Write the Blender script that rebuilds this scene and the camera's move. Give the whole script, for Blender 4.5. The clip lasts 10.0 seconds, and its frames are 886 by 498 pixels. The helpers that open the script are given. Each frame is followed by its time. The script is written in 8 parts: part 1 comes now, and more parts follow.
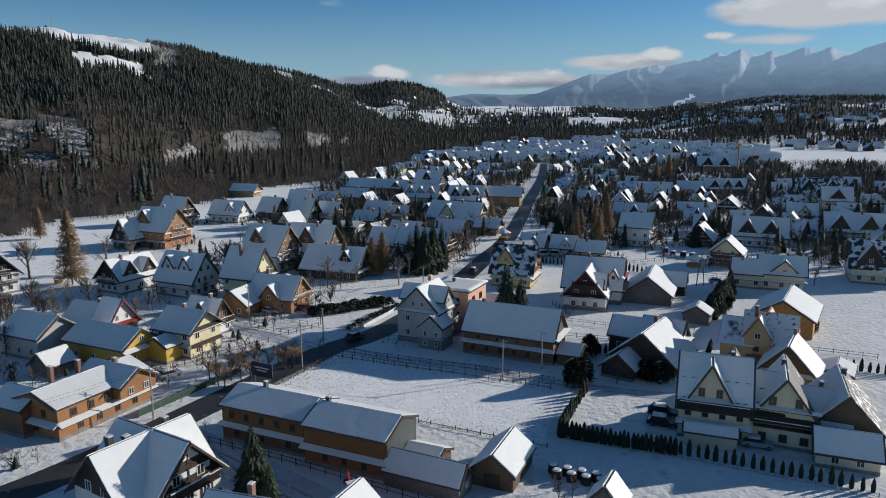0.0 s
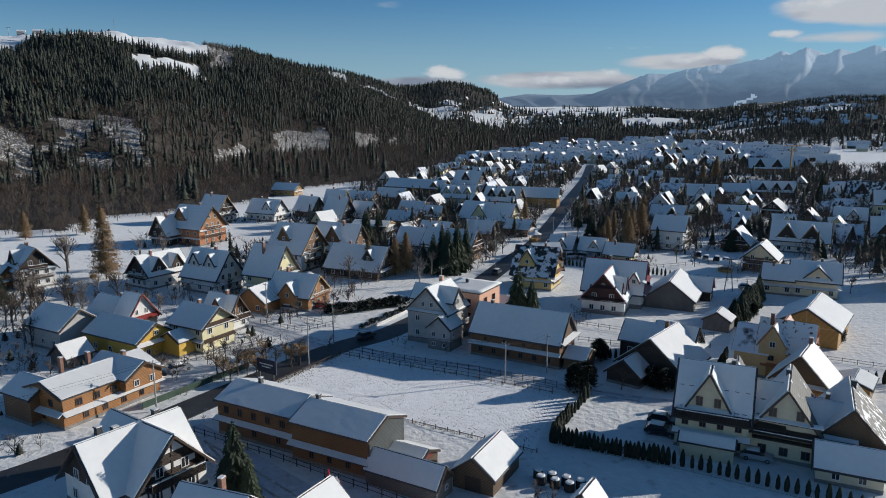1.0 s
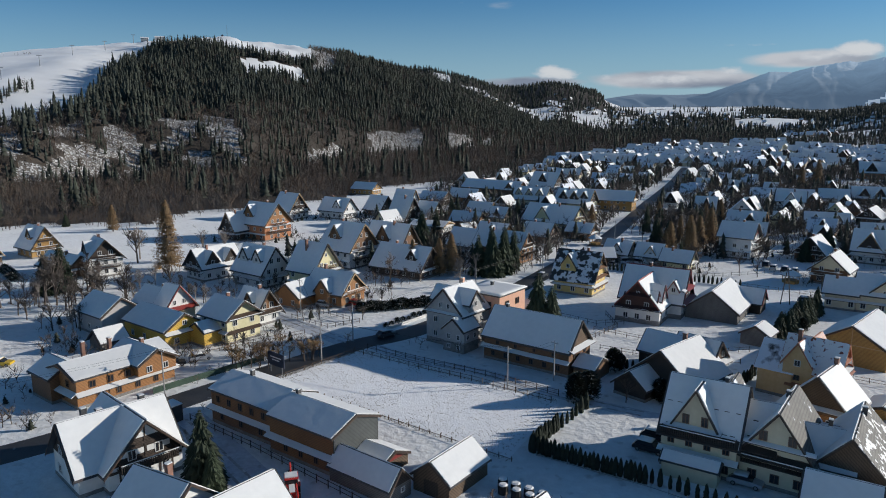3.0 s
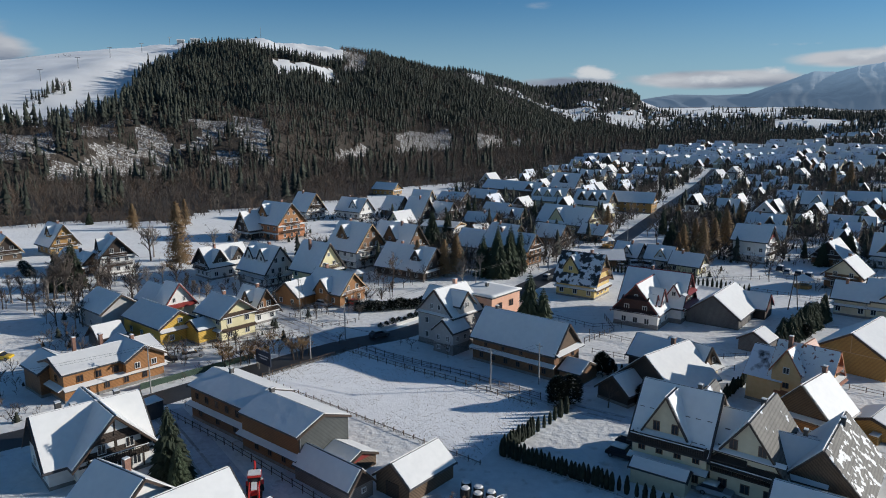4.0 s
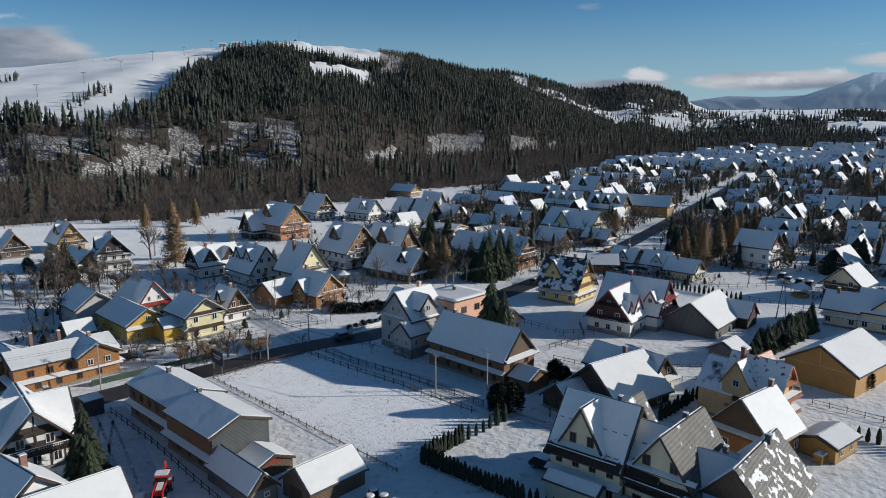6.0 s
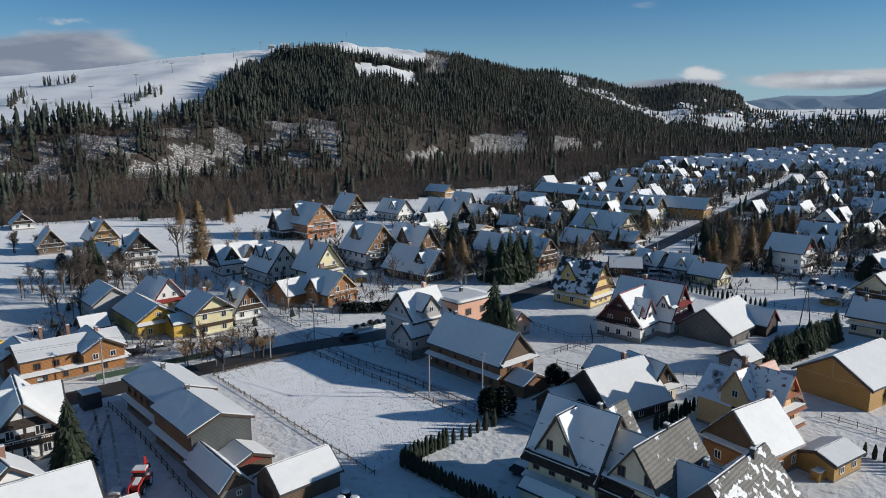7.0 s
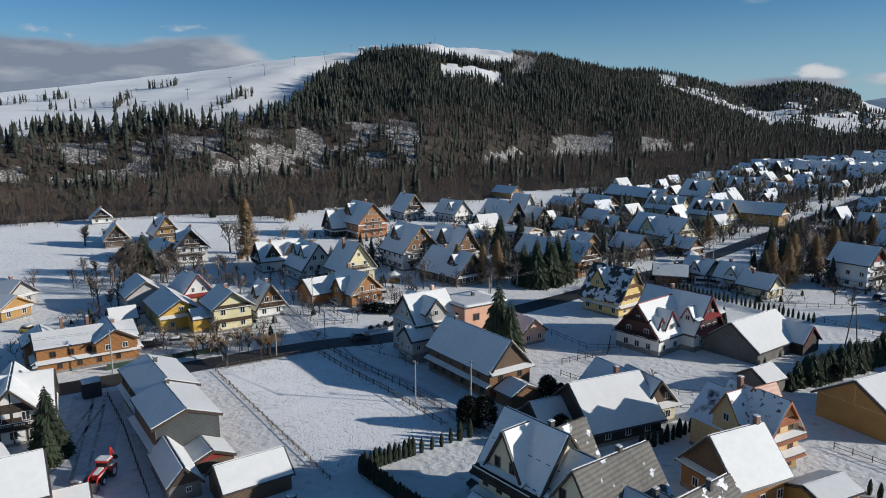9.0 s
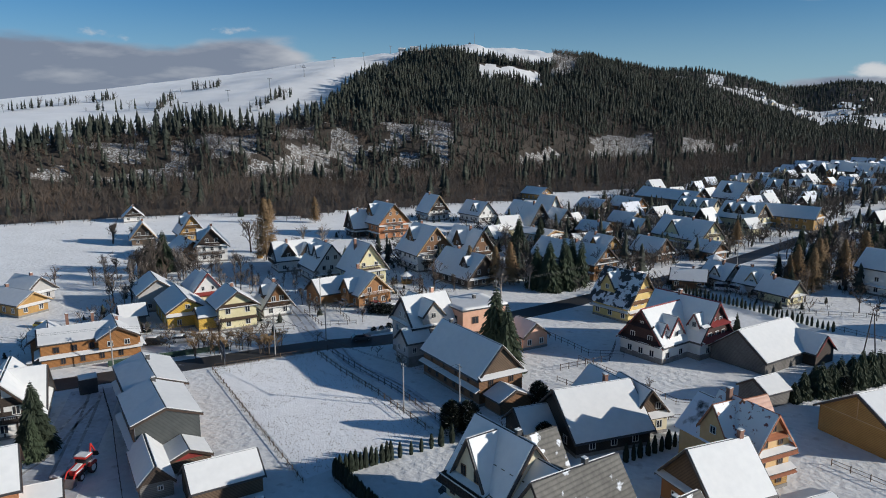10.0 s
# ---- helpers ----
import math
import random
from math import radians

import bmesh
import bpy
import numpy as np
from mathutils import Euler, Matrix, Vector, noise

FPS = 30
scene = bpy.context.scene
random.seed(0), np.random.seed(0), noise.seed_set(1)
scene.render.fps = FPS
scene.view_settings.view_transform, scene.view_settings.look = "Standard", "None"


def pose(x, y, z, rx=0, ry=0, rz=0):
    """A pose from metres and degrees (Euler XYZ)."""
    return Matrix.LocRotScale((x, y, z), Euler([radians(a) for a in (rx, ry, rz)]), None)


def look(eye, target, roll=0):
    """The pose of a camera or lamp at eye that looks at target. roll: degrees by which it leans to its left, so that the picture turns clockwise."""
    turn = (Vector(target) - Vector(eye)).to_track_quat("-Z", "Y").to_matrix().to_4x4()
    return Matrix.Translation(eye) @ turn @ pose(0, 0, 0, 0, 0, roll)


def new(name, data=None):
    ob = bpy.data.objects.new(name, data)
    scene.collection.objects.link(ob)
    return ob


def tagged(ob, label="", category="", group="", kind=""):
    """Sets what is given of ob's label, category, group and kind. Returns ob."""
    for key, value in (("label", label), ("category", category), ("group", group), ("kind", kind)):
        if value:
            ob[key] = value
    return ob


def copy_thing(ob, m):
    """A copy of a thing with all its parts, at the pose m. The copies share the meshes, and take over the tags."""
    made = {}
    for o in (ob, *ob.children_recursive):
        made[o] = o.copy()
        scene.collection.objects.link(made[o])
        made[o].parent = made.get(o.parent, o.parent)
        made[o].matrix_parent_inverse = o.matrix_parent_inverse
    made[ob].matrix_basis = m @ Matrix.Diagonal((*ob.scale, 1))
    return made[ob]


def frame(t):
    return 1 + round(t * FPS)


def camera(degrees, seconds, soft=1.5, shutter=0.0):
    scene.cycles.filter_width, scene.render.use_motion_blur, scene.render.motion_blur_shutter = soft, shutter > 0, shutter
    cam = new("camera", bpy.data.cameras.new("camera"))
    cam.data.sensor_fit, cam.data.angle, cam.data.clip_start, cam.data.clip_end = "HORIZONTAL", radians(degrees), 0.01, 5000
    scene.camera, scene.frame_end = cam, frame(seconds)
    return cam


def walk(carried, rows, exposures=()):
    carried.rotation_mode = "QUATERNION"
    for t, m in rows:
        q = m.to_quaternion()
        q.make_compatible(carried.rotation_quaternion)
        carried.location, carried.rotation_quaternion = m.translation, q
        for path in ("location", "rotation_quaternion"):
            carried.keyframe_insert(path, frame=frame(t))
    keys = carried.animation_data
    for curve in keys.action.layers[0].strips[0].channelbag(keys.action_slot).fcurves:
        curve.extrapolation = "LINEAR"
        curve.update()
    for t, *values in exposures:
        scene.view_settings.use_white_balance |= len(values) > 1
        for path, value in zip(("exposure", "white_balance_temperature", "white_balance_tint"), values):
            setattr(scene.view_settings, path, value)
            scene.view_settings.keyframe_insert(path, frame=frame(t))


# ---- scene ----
cam = camera(63.6, 10.0, 1.0)
METRES, EYE, TILT, LEAN, TURN = 88.0, 47.15, -11.0, 0.0, 0.0
ROWS = [
    (0.0, 0.0, 0.0, 0.0, 0.0, 0.0, -0.0),
    (0.5, 0.0496, 0.0027, 0.0005, 2.13, 0.01, -0.42),
    (1.0, 0.099, 0.0074, 0.0011, 4.26, 0.01, -0.81),
    (1.5, 0.1486, 0.0141, 0.0019, 6.34, -0.02, -1.2),
    (2.0, 0.1975, 0.0225, 0.0034, 8.44, -0.06, -1.59),
    (2.5, 0.2467, 0.0328, 0.0056, 10.56, -0.11, -1.96),
    (3.0, 0.295, 0.0449, 0.0079, 12.69, -0.17, -2.34),
    (4.5, 0.439, 0.0919, 0.0159, 16.27, -0.25, -3.01),
    (5.0, 0.4848, 0.111, 0.0192, 16.81, -0.24, -3.13),
    (6.5, 0.6142, 0.1773, 0.0285, 21.21, -0.39, -3.86),
    (7.0, 0.6598, 0.2052, 0.0328, 23.27, -0.53, -4.19),
    (7.5, 0.6983, 0.2312, 0.0368, 24.91, -0.65, -4.47),
    (8.0, 0.7409, 0.2624, 0.0421, 26.96, -0.79, -4.8),
    (8.5, 0.7774, 0.2911, 0.0468, 28.91, -0.94, -5.1),
    (9.0, 0.8183, 0.3254, 0.0529, 30.94, -1.11, -5.41),
    (9.5, 0.8527, 0.3566, 0.0585, 32.59, -1.26, -5.66),
    (10.0, 0.8903, 0.3936, 0.065, 34.44, -1.41, -5.95),
]
walk(cam, [(t, pose(0, 0, EYE, TILT, LEAN, TURN) @ pose(METRES * x, METRES * y, METRES * z, 90 + pitch, roll, yaw)) for t, x, y, z, yaw, pitch, roll in ROWS])

# ---- world, sun, exposure ----
SUN_AZ, SUN_EL = 69.0, 16.5          # degrees clockwise from +Y, degrees up
scene.view_settings.exposure = -0.32

world = bpy.data.worlds.new("winter_sky")
scene.world = world
world.use_nodes = True


def sky_nodes():
    nt = world.node_tree
    nt.nodes.clear()
    N, Lk = nt.nodes.new, nt.links.new
    out, bg, sky = N("ShaderNodeOutputWorld"), N("ShaderNodeBackground"), N("ShaderNodeTexSky")
    sky.sky_type, sky.sun_disc = "NISHITA", False
    sky.sun_elevation, sky.sun_rotation = radians(SUN_EL), radians(SUN_AZ)
    sky.air_density, sky.dust_density, sky.ozone_density, sky.altitude = 1.0, 0.3, 3.4, 700
    bg.inputs["Strength"].default_value = 0.086
    # clouds: noise on the direction, flattened towards the horizon
    tc, sep = N("ShaderNodeTexCoord"), N("ShaderNodeSeparateXYZ")
    Lk(tc.outputs["Generated"], sep.inputs[0])
    mp = N("ShaderNodeMapping")
    mp.inputs["Scale"].default_value = (2.2, 2.2, 9.0)
    mp.inputs["Location"].default_value = (0.35, 0.1, 0.0)
    Lk(tc.outputs["Generated"], mp.inputs[0])
    n1 = N("ShaderNodeTexNoise")
    n1.inputs["Scale"].default_value, n1.inputs["Detail"].default_value, n1.inputs["Roughness"].default_value = 2.0, 8.0, 0.55
    Lk(mp.outputs[0], n1.inputs["Vector"])

    def bank(cx, cy, cz, sx, sy, sz):
        """A soft patch of cloud cover round a direction."""
        sub = N("ShaderNodeVectorMath"); sub.operation = "SUBTRACT"
        sub.inputs[1].default_value = (cx, cy, cz)
        Lk(tc.outputs["Generated"], sub.inputs[0])
        mul = N("ShaderNodeVectorMath"); mul.operation = "MULTIPLY"
        mul.inputs[1].default_value = (1 / sx, 1 / sy, 1 / sz)
        Lk(sub.outputs[0], mul.inputs[0])
        ln = N("ShaderNodeVectorMath"); ln.operation = "LENGTH"
        Lk(mul.outputs[0], ln.inputs[0])
        mr = N("ShaderNodeMapRange"); mr.inputs[1].default_value, mr.inputs[2].default_value = 1.0, 0.0
        mr.interpolation_type = "SMOOTHSTEP"
        Lk(ln.outputs["Value"], mr.inputs[0])
        return mr.outputs[0]

    def az_dir(az, el):
        a, e = radians(az), radians(el)
        return -math.sin(a) * math.cos(e), math.cos(a) * math.cos(e), math.sin(e)

    cover = None
    for az, el, w, h, k in BANKS:
        c = az_dir(az, el)
        o = bank(*c, w, w, h)
        g = N("ShaderNodeMath"); g.operation = "MULTIPLY"; g.inputs[1].default_value = k
        Lk(o, g.inputs[0])
        if cover is None:
            cover = g.outputs[0]
        else:
            mx = N("ShaderNodeMath"); mx.operation = "MAXIMUM"
            Lk(cover, mx.inputs[0]); Lk(g.outputs[0], mx.inputs[1])
            cover = mx.outputs[0]
    add = N("ShaderNodeMath"); add.operation = "ADD"
    Lk(n1.outputs["Fac"], add.inputs[0]); Lk(cover, add.inputs[1])
    ramp = N("ShaderNodeMapRange"); ramp.interpolation_type = "SMOOTHSTEP"
    ramp.inputs[1].default_value, ramp.inputs[2].default_value = 0.76, 1.0
    ramp.inputs[4].default_value = 0.95
    Lk(add.outputs[0], ramp.inputs[0])
    # bright tops, grey bases
    n2 = N("ShaderNodeTexNoise")
    n2.inputs["Scale"].default_value, n2.inputs["Detail"].default_value = 3.6, 8.0
    Lk(mp.outputs[0], n2.inputs["Vector"])
    tone = N("ShaderNodeValToRGB")
    tone.color_ramp.elements[0].position, tone.color_ramp.elements[0].color = 0.50, (*CLOUD_DARK, 1)
    tone.color_ramp.elements[1].position, tone.color_ramp.elements[1].color = 0.80, (*CLOUD_LIGHT, 1)
    lit = N("ShaderNodeMath"); lit.operation = "MULTIPLY_ADD"; lit.inputs[1].default_value = 0.24   # towards the sun the clouds are brighter
    Lk(sep.outputs[0], lit.inputs[0]); Lk(n2.outputs["Fac"], lit.inputs[2])
    rise = N("ShaderNodeMath"); rise.operation = "MULTIPLY_ADD"; rise.inputs[1].default_value = 3.2   # bases are grey, tops bright
    Lk(sep.outputs[2], rise.inputs[0]); Lk(lit.outputs[0], rise.inputs[2]); Lk(rise.outputs[0], tone.inputs[0])
    tint = N("ShaderNodeMix"); tint.data_type, tint.blend_type = "RGBA", "MULTIPLY"
    tint.inputs[0].default_value = 1.0
    hv = N("ShaderNodeMapRange"); hv.interpolation_type = "SMOOTHSTEP"   # unseen upper sky paled to make shade less blue, clear blue lower down
    hv.inputs[1].default_value, hv.inputs[2].default_value = 0.18, 0.55
    Lk(sep.outputs[2], hv.inputs[0])
    tt = N("ShaderNodeMix"); tt.data_type = "RGBA"
    Lk(hv.outputs[0], tt.inputs[0]); tt.inputs[6].default_value, tt.inputs[7].default_value = (*SKY_TINT, 1), (*UNSEEN_SKY_TINT, 1)
    Lk(sky.outputs[0], tint.inputs[6]); Lk(tt.outputs[2], tint.inputs[7])
    # pale air near the horizon
    hz = N("ShaderNodeMapRange"); hz.interpolation_type = "SMOOTHSTEP"
    hz.inputs[1].default_value, hz.inputs[2].default_value, hz.inputs[3].default_value, hz.inputs[4].default_value = -0.02, 0.17, 0.75, 0.0
    Lk(sep.outputs[2], hz.inputs[0])
    air = N("ShaderNodeMix"); air.data_type = "RGBA"
    Lk(hz.outputs[0], air.inputs[0]); Lk(tint.outputs[2], air.inputs[6]); air.inputs[7].default_value = (*AIR, 1)
    mix = N("ShaderNodeMix"); mix.data_type = "RGBA"
    Lk(ramp.outputs[0], mix.inputs[0]); Lk(air.outputs[2], mix.inputs[6]); Lk(tone.outputs[0], mix.inputs[7])
    # small crisp heaped clouds low over the valley
    mp2 = N("ShaderNodeMapping")
    mp2.inputs["Scale"].default_value = (7.0, 7.0, 15.0)
    Lk(tc.outputs["Generated"], mp2.inputs[0])
    n3 = N("ShaderNodeTexNoise")
    n3.inputs["Scale"].default_value, n3.inputs["Detail"].default_value, n3.inputs["Roughness"].default_value = 2.4, 9.0, 0.58
    Lk(mp2.outputs[0], n3.inputs["Vector"])
    heap = None
    for az, el, w, h, k in HEAPS:
        o = bank(*az_dir(az, el), w, w, h)
        g = N("ShaderNodeMath"); g.operation = "MULTIPLY"; g.inputs[1].default_value = k
        Lk(o, g.inputs[0])
        if heap is None:
            heap = g.outputs[0]
        else:
            mx = N("ShaderNodeMath"); mx.operation = "MAXIMUM"
            Lk(heap, mx.inputs[0]); Lk(g.outputs[0], mx.inputs[1])
            heap = mx.outputs[0]
    ad2 = N("ShaderNodeMath"); ad2.operation = "ADD"
    Lk(n3.outputs["Fac"], ad2.inputs[0]); Lk(heap, ad2.inputs[1])
    rp2 = N("ShaderNodeMapRange"); rp2.interpolation_type = "SMOOTHSTEP"
    rp2.inputs[1].default_value, rp2.inputs[2].default_value, rp2.inputs[4].default_value = 0.72, 0.92, 0.9
    Lk(ad2.outputs[0], rp2.inputs[0])
    tn2 = N("ShaderNodeValToRGB")
    tn2.color_ramp.elements[0].position, tn2.color_ramp.elements[0].color = 0.74, (6.6, 7.4, 8.4, 1)
    tn2.color_ramp.elements[1].position, tn2.color_ramp.elements[1].color = 1.0, (9.2, 9.4, 9.7, 1)
    Lk(ad2.outputs[0], tn2.inputs[0])
    mix2 = N("ShaderNodeMix"); mix2.data_type = "RGBA"
    Lk(rp2.outputs[0], mix2.inputs[0]); Lk(mix.outputs[2], mix2.inputs[6]); Lk(tn2.outputs[0], mix2.inputs[7])
    Lk(mix2.outputs[2], bg.inputs["Color"]); Lk(bg.outputs[0], out.inputs[0])


# cloud banks: azimuth left of +Y, elevation, half-width, half-height, weight
BANKS = [(62, 3.0, 0.38, 0.078, 0.95), (50, 4.4, 0.20, 0.055, 0.72), (41.5, 3.4, 0.11, 0.03, 0.6), (-5, 2.3, 0.20, 0.024, 0.72), (-14, 3.5, 0.15, 0.022, 0.68), (-27, 6.9, 0.22, 0.040, 0.9), (-23, 4.9, 0.14, 0.018, 0.5), (-13, 7.4, 0.1, 0.012, 0.2), (19.4, 7.9, 0.08, 0.014, 0.21), (9, 7.9, 0.07, 0.012, 0.20), (6, 2.1, 0.16, 0.018, 0.5)]
HEAPS = [(3.9, 2.95, 0.06, 0.019, 0.46), (0.4, 2.5, 0.03, 0.010, 0.34), (-5.0, 2.3, 0.07, 0.017, 0.42), (-8.5, 2.9, 0.05, 0.014, 0.36), (-13.5, 3.7, 0.07, 0.014, 0.38), (-16.8, 4.1, 0.05, 0.018, 0.44), (-20.5, 5.3, 0.05, 0.014, 0.4), (-24, 7.4, 0.12, 0.022, 0.42), (-29, 7.2, 0.10, 0.025, 0.42), (-9.8, 4.65, 0.09, 0.007, 0.36), (60, 5.9, 0.07, 0.016, 0.27), (50, 6.4, 0.06, 0.012, 0.26), (31, 5.0, 0.035, 0.012, 0.34), (-24.5, 9.5, 0.05, 0.006, 0.24)]
CLOUD_DARK, CLOUD_LIGHT = (2.9, 3.4, 4.5), (7.4, 7.7, 8.3)
SKY_TINT, UNSEEN_SKY_TINT = (0.54, 0.97, 1.27), (0.67, 0.92, 1.04)
AIR = (5.0, 7.1, 8.8)
sky_nodes()

sun_data = bpy.data.lights.new("sun", "SUN")
sun_data.energy, sun_data.angle, sun_data.color = 5.0, radians(0.6), (1.0, 0.965, 0.905)
sun = new("sun", sun_data)
a, e = radians(SUN_AZ), radians(SUN_EL)
sun.matrix_world = look((300 * math.sin(a) * math.cos(e), 300 * math.cos(a) * math.cos(e), 300 * math.sin(e)), (0, 0, 0))

# ---- materials ----


def mat(name, c1, c2, scale=1.0, rough=0.8, bump=0.3, detail=6.0, bands=None, patch=None, metal=0.0, stretch=None, sheen=0.0, vary=0.0, bump_scale=None, island=0.0):
    """A two-tone noisy surface. bands: (axis, width, dark) board joints; patch: (colour, low, high, scale) a second covering in patches."""
    m = bpy.data.materials.new(name)
    m.use_nodes = True
    nt = m.node_tree
    N, Lk = nt.nodes.new, nt.links.new
    bs = nt.nodes["Principled BSDF"]
    bs.inputs["Roughness"].default_value, bs.inputs["Metallic"].default_value = rough, metal
    bs.inputs["Sheen Weight"].default_value, bs.inputs["Sheen Roughness"].default_value = sheen, 0.6
    tc = N("ShaderNodeTexCoord")
    src = tc.outputs["Object"]
    if stretch:
        mp = N("ShaderNodeMapping")
        mp.inputs["Scale"].default_value = stretch
        Lk(src, mp.inputs[0])
        src = mp.outputs[0]
    n1 = N("ShaderNodeTexNoise")
    n1.inputs["Scale"].default_value, n1.inputs["Detail"].default_value = scale, detail
    Lk(src, n1.inputs["Vector"])
    n0 = N("ShaderNodeTexNoise")
    n0.inputs["Scale"].default_value, n0.inputs["Detail"].default_value = scale * 0.13, 3.0
    Lk(tc.outputs["Object"], n0.inputs["Vector"])
    av = N("ShaderNodeMath"); av.operation = "MULTIPLY_ADD"
    av.inputs[1].default_value = 0.5
    Lk(n1.outputs["Fac"], av.inputs[0])
    hf = N("ShaderNodeMath"); hf.operation = "MULTIPLY"; hf.inputs[1].default_value = 0.5
    Lk(n0.outputs["Fac"], hf.inputs[0]); Lk(hf.outputs[0], av.inputs[2])
    rp = N("ShaderNodeValToRGB")
    rp.color_ramp.elements[0].position, rp.color_ramp.elements[0].color = 0.34, (*c1, 1)
    rp.color_ramp.elements[1].position, rp.color_ramp.elements[1].color = 0.66, (*c2, 1)
    Lk(av.outputs[0], rp.inputs[0])
    col = rp.outputs[0]
    height = n1.outputs["Fac"]
    if bands:
        axis, width, dark = bands
        wv = N("ShaderNodeTexWave")
        wv.wave_type, wv.bands_direction, wv.wave_profile = "BANDS", axis, "SIN"
        wv.inputs["Scale"].default_value = math.pi / 10 / width
        wv.inputs["Distortion"].default_value = 0.15
        Lk(tc.outputs["Object"], wv.inputs["Vector"])
        pw = N("ShaderNodeMath"); pw.operation = "POWER"; pw.inputs[1].default_value = 0.35
        Lk(wv.outputs["Fac"], pw.inputs[0])
        mr = N("ShaderNodeMapRange"); mr.inputs[3].default_value, mr.inputs[4].default_value = dark, 1.0
        Lk(pw.outputs[0], mr.inputs[0])
        mu = N("ShaderNodeMix"); mu.data_type, mu.blend_type = "RGBA", "MULTIPLY"; mu.inputs[0].default_value = 1.0
        Lk(col, mu.inputs[6]); Lk(mr.outputs[0], mu.inputs[7])
        col, height = mu.outputs[2], pw.outputs[0]
    if island:
        gi = N("ShaderNodeNewGeometry")
        hi_ = N("ShaderNodeHueSaturation")
        ir = N("ShaderNodeMapRange"); ir.inputs[3].default_value, ir.inputs[4].default_value = 1 - island, 1 + island
        Lk(gi.outputs["Random Per Island"], ir.inputs[0]); Lk(ir.outputs[0], hi_.inputs["Value"]); Lk(col, hi_.inputs["Color"])
        col = hi_.outputs[0]
    if vary:
        oi = N("ShaderNodeObjectInfo")
        hs = N("ShaderNodeHueSaturation")
        vr = N("ShaderNodeMapRange"); vr.inputs[3].default_value, vr.inputs[4].default_value = 1 - vary, 1 + vary
        Lk(oi.outputs["Random"], vr.inputs[0]); Lk(vr.outputs[0], hs.inputs["Value"]); Lk(col, hs.inputs["Color"])
        col = hs.outputs[0]
    if patch:
        pc, lo, hi, ps = patch
        n2 = N("ShaderNodeTexNoise")
        n2.noise_dimensions = "4D"
        po, pm = N("ShaderNodeObjectInfo"), N("ShaderNodeMath")
        pm.operation, pm.inputs[1].default_value = "MULTIPLY", 40.0
        Lk(po.outputs["Random"], pm.inputs[0]); Lk(pm.outputs[0], n2.inputs["W"])
        n2.inputs["Scale"].default_value, n2.inputs["Detail"].default_value = ps, 5.0
        Lk(tc.outputs["Object"], n2.inputs["Vector"])
        pr = N("ShaderNodeMapRange"); pr.inputs[1].default_value, pr.inputs[2].default_value = lo, hi
        Lk(n2.outputs["Fac"], pr.inputs[0])
        mx = N("ShaderNodeMix"); mx.data_type = "RGBA"
        Lk(pr.outputs[0], mx.inputs[0]); Lk(col, mx.inputs[6]); mx.inputs[7].default_value = (*pc, 1)
        col = mx.outputs[2]
    Lk(col, bs.inputs["Base Color"])
    if bump:
        bp = N("ShaderNodeBump")
        bp.inputs["Strength"].default_value, bp.inputs["Distance"].default_value = bump, bump_scale or 0.05
        Lk(height, bp.inputs["Height"]); Lk(bp.outputs[0], bs.inputs["Normal"])
    return m


SNOW_C, SNOW_D = (0.90, 0.885, 0.85), (0.82, 0.808, 0.78)
M_SNOW = mat("roof_snow", SNOW_D, SNOW_C, 1.2, 0.6, 0.22, 9.0, bump_scale=0.06)
M_GROUND = mat("ground_snow", (0.70, 0.69, 0.665), (0.88, 0.87, 0.84), 0.8, 0.6, 0.8, 12.0, patch=((0.36, 0.32, 0.26), 0.60, 0.78, 0.5), bump_scale=0.34, sheen=0.35)
M_FIELD = mat("trampled_snow", (0.80, 0.795, 0.79), (0.94, 0.935, 0.93), 3.6, 0.55, 0.6, 9.0, bump_scale=0.2, sheen=0.8)
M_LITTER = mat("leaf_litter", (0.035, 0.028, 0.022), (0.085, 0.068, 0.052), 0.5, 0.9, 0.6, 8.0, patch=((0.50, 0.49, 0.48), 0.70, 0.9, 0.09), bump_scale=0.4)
M_ROCK = mat("rocky_bank", (0.09, 0.078, 0.066), (0.20, 0.175, 0.15), 0.3, 0.9, 1.0, 9.0, patch=((0.66, 0.655, 0.64), 0.47, 0.62, 0.8), bump_scale=1.5)
M_SLOPE = mat("ski_slope_snow", (0.80, 0.795, 0.78), (0.93, 0.92, 0.90), 0.035, 0.6, 0.3, 9.0, bump_scale=0.6, stretch=(1.0, 2.2, 1.0), sheen=0.25)
M_ASPHALT = mat("wet_asphalt", (0.028, 0.028, 0.03), (0.06, 0.058, 0.056), 3.0, 0.55, 0.2, patch=((0.35, 0.36, 0.38), 0.66, 0.76, 0.5))
M_LANE = mat("packed_snow_lane", (0.50, 0.50, 0.52), (0.76, 0.78, 0.81), 1.3, 0.5, 0.7, 8.0, patch=((0.30, 0.28, 0.26), 0.58, 0.78, 0.8), bump_scale=0.14)
LOG = ("Z", 0.24, 0.45)
M_LOG_ORANGE = mat("orange_log_wall", (0.30, 0.125, 0.035), (0.44, 0.20, 0.065), 2.0, 0.6, 0.5, bands=LOG, stretch=(1, 1, 6))
M_LOG_RUST = mat("rusty_log_wall", (0.20, 0.085, 0.028), (0.32, 0.145, 0.05), 2.0, 0.65, 0.5, bands=LOG, stretch=(1, 1, 6))
M_LOG_BROWN = mat("brown_log_wall", (0.16, 0.075, 0.035), (0.27, 0.135, 0.06), 2.0, 0.7, 0.5, bands=LOG, stretch=(1, 1, 6))
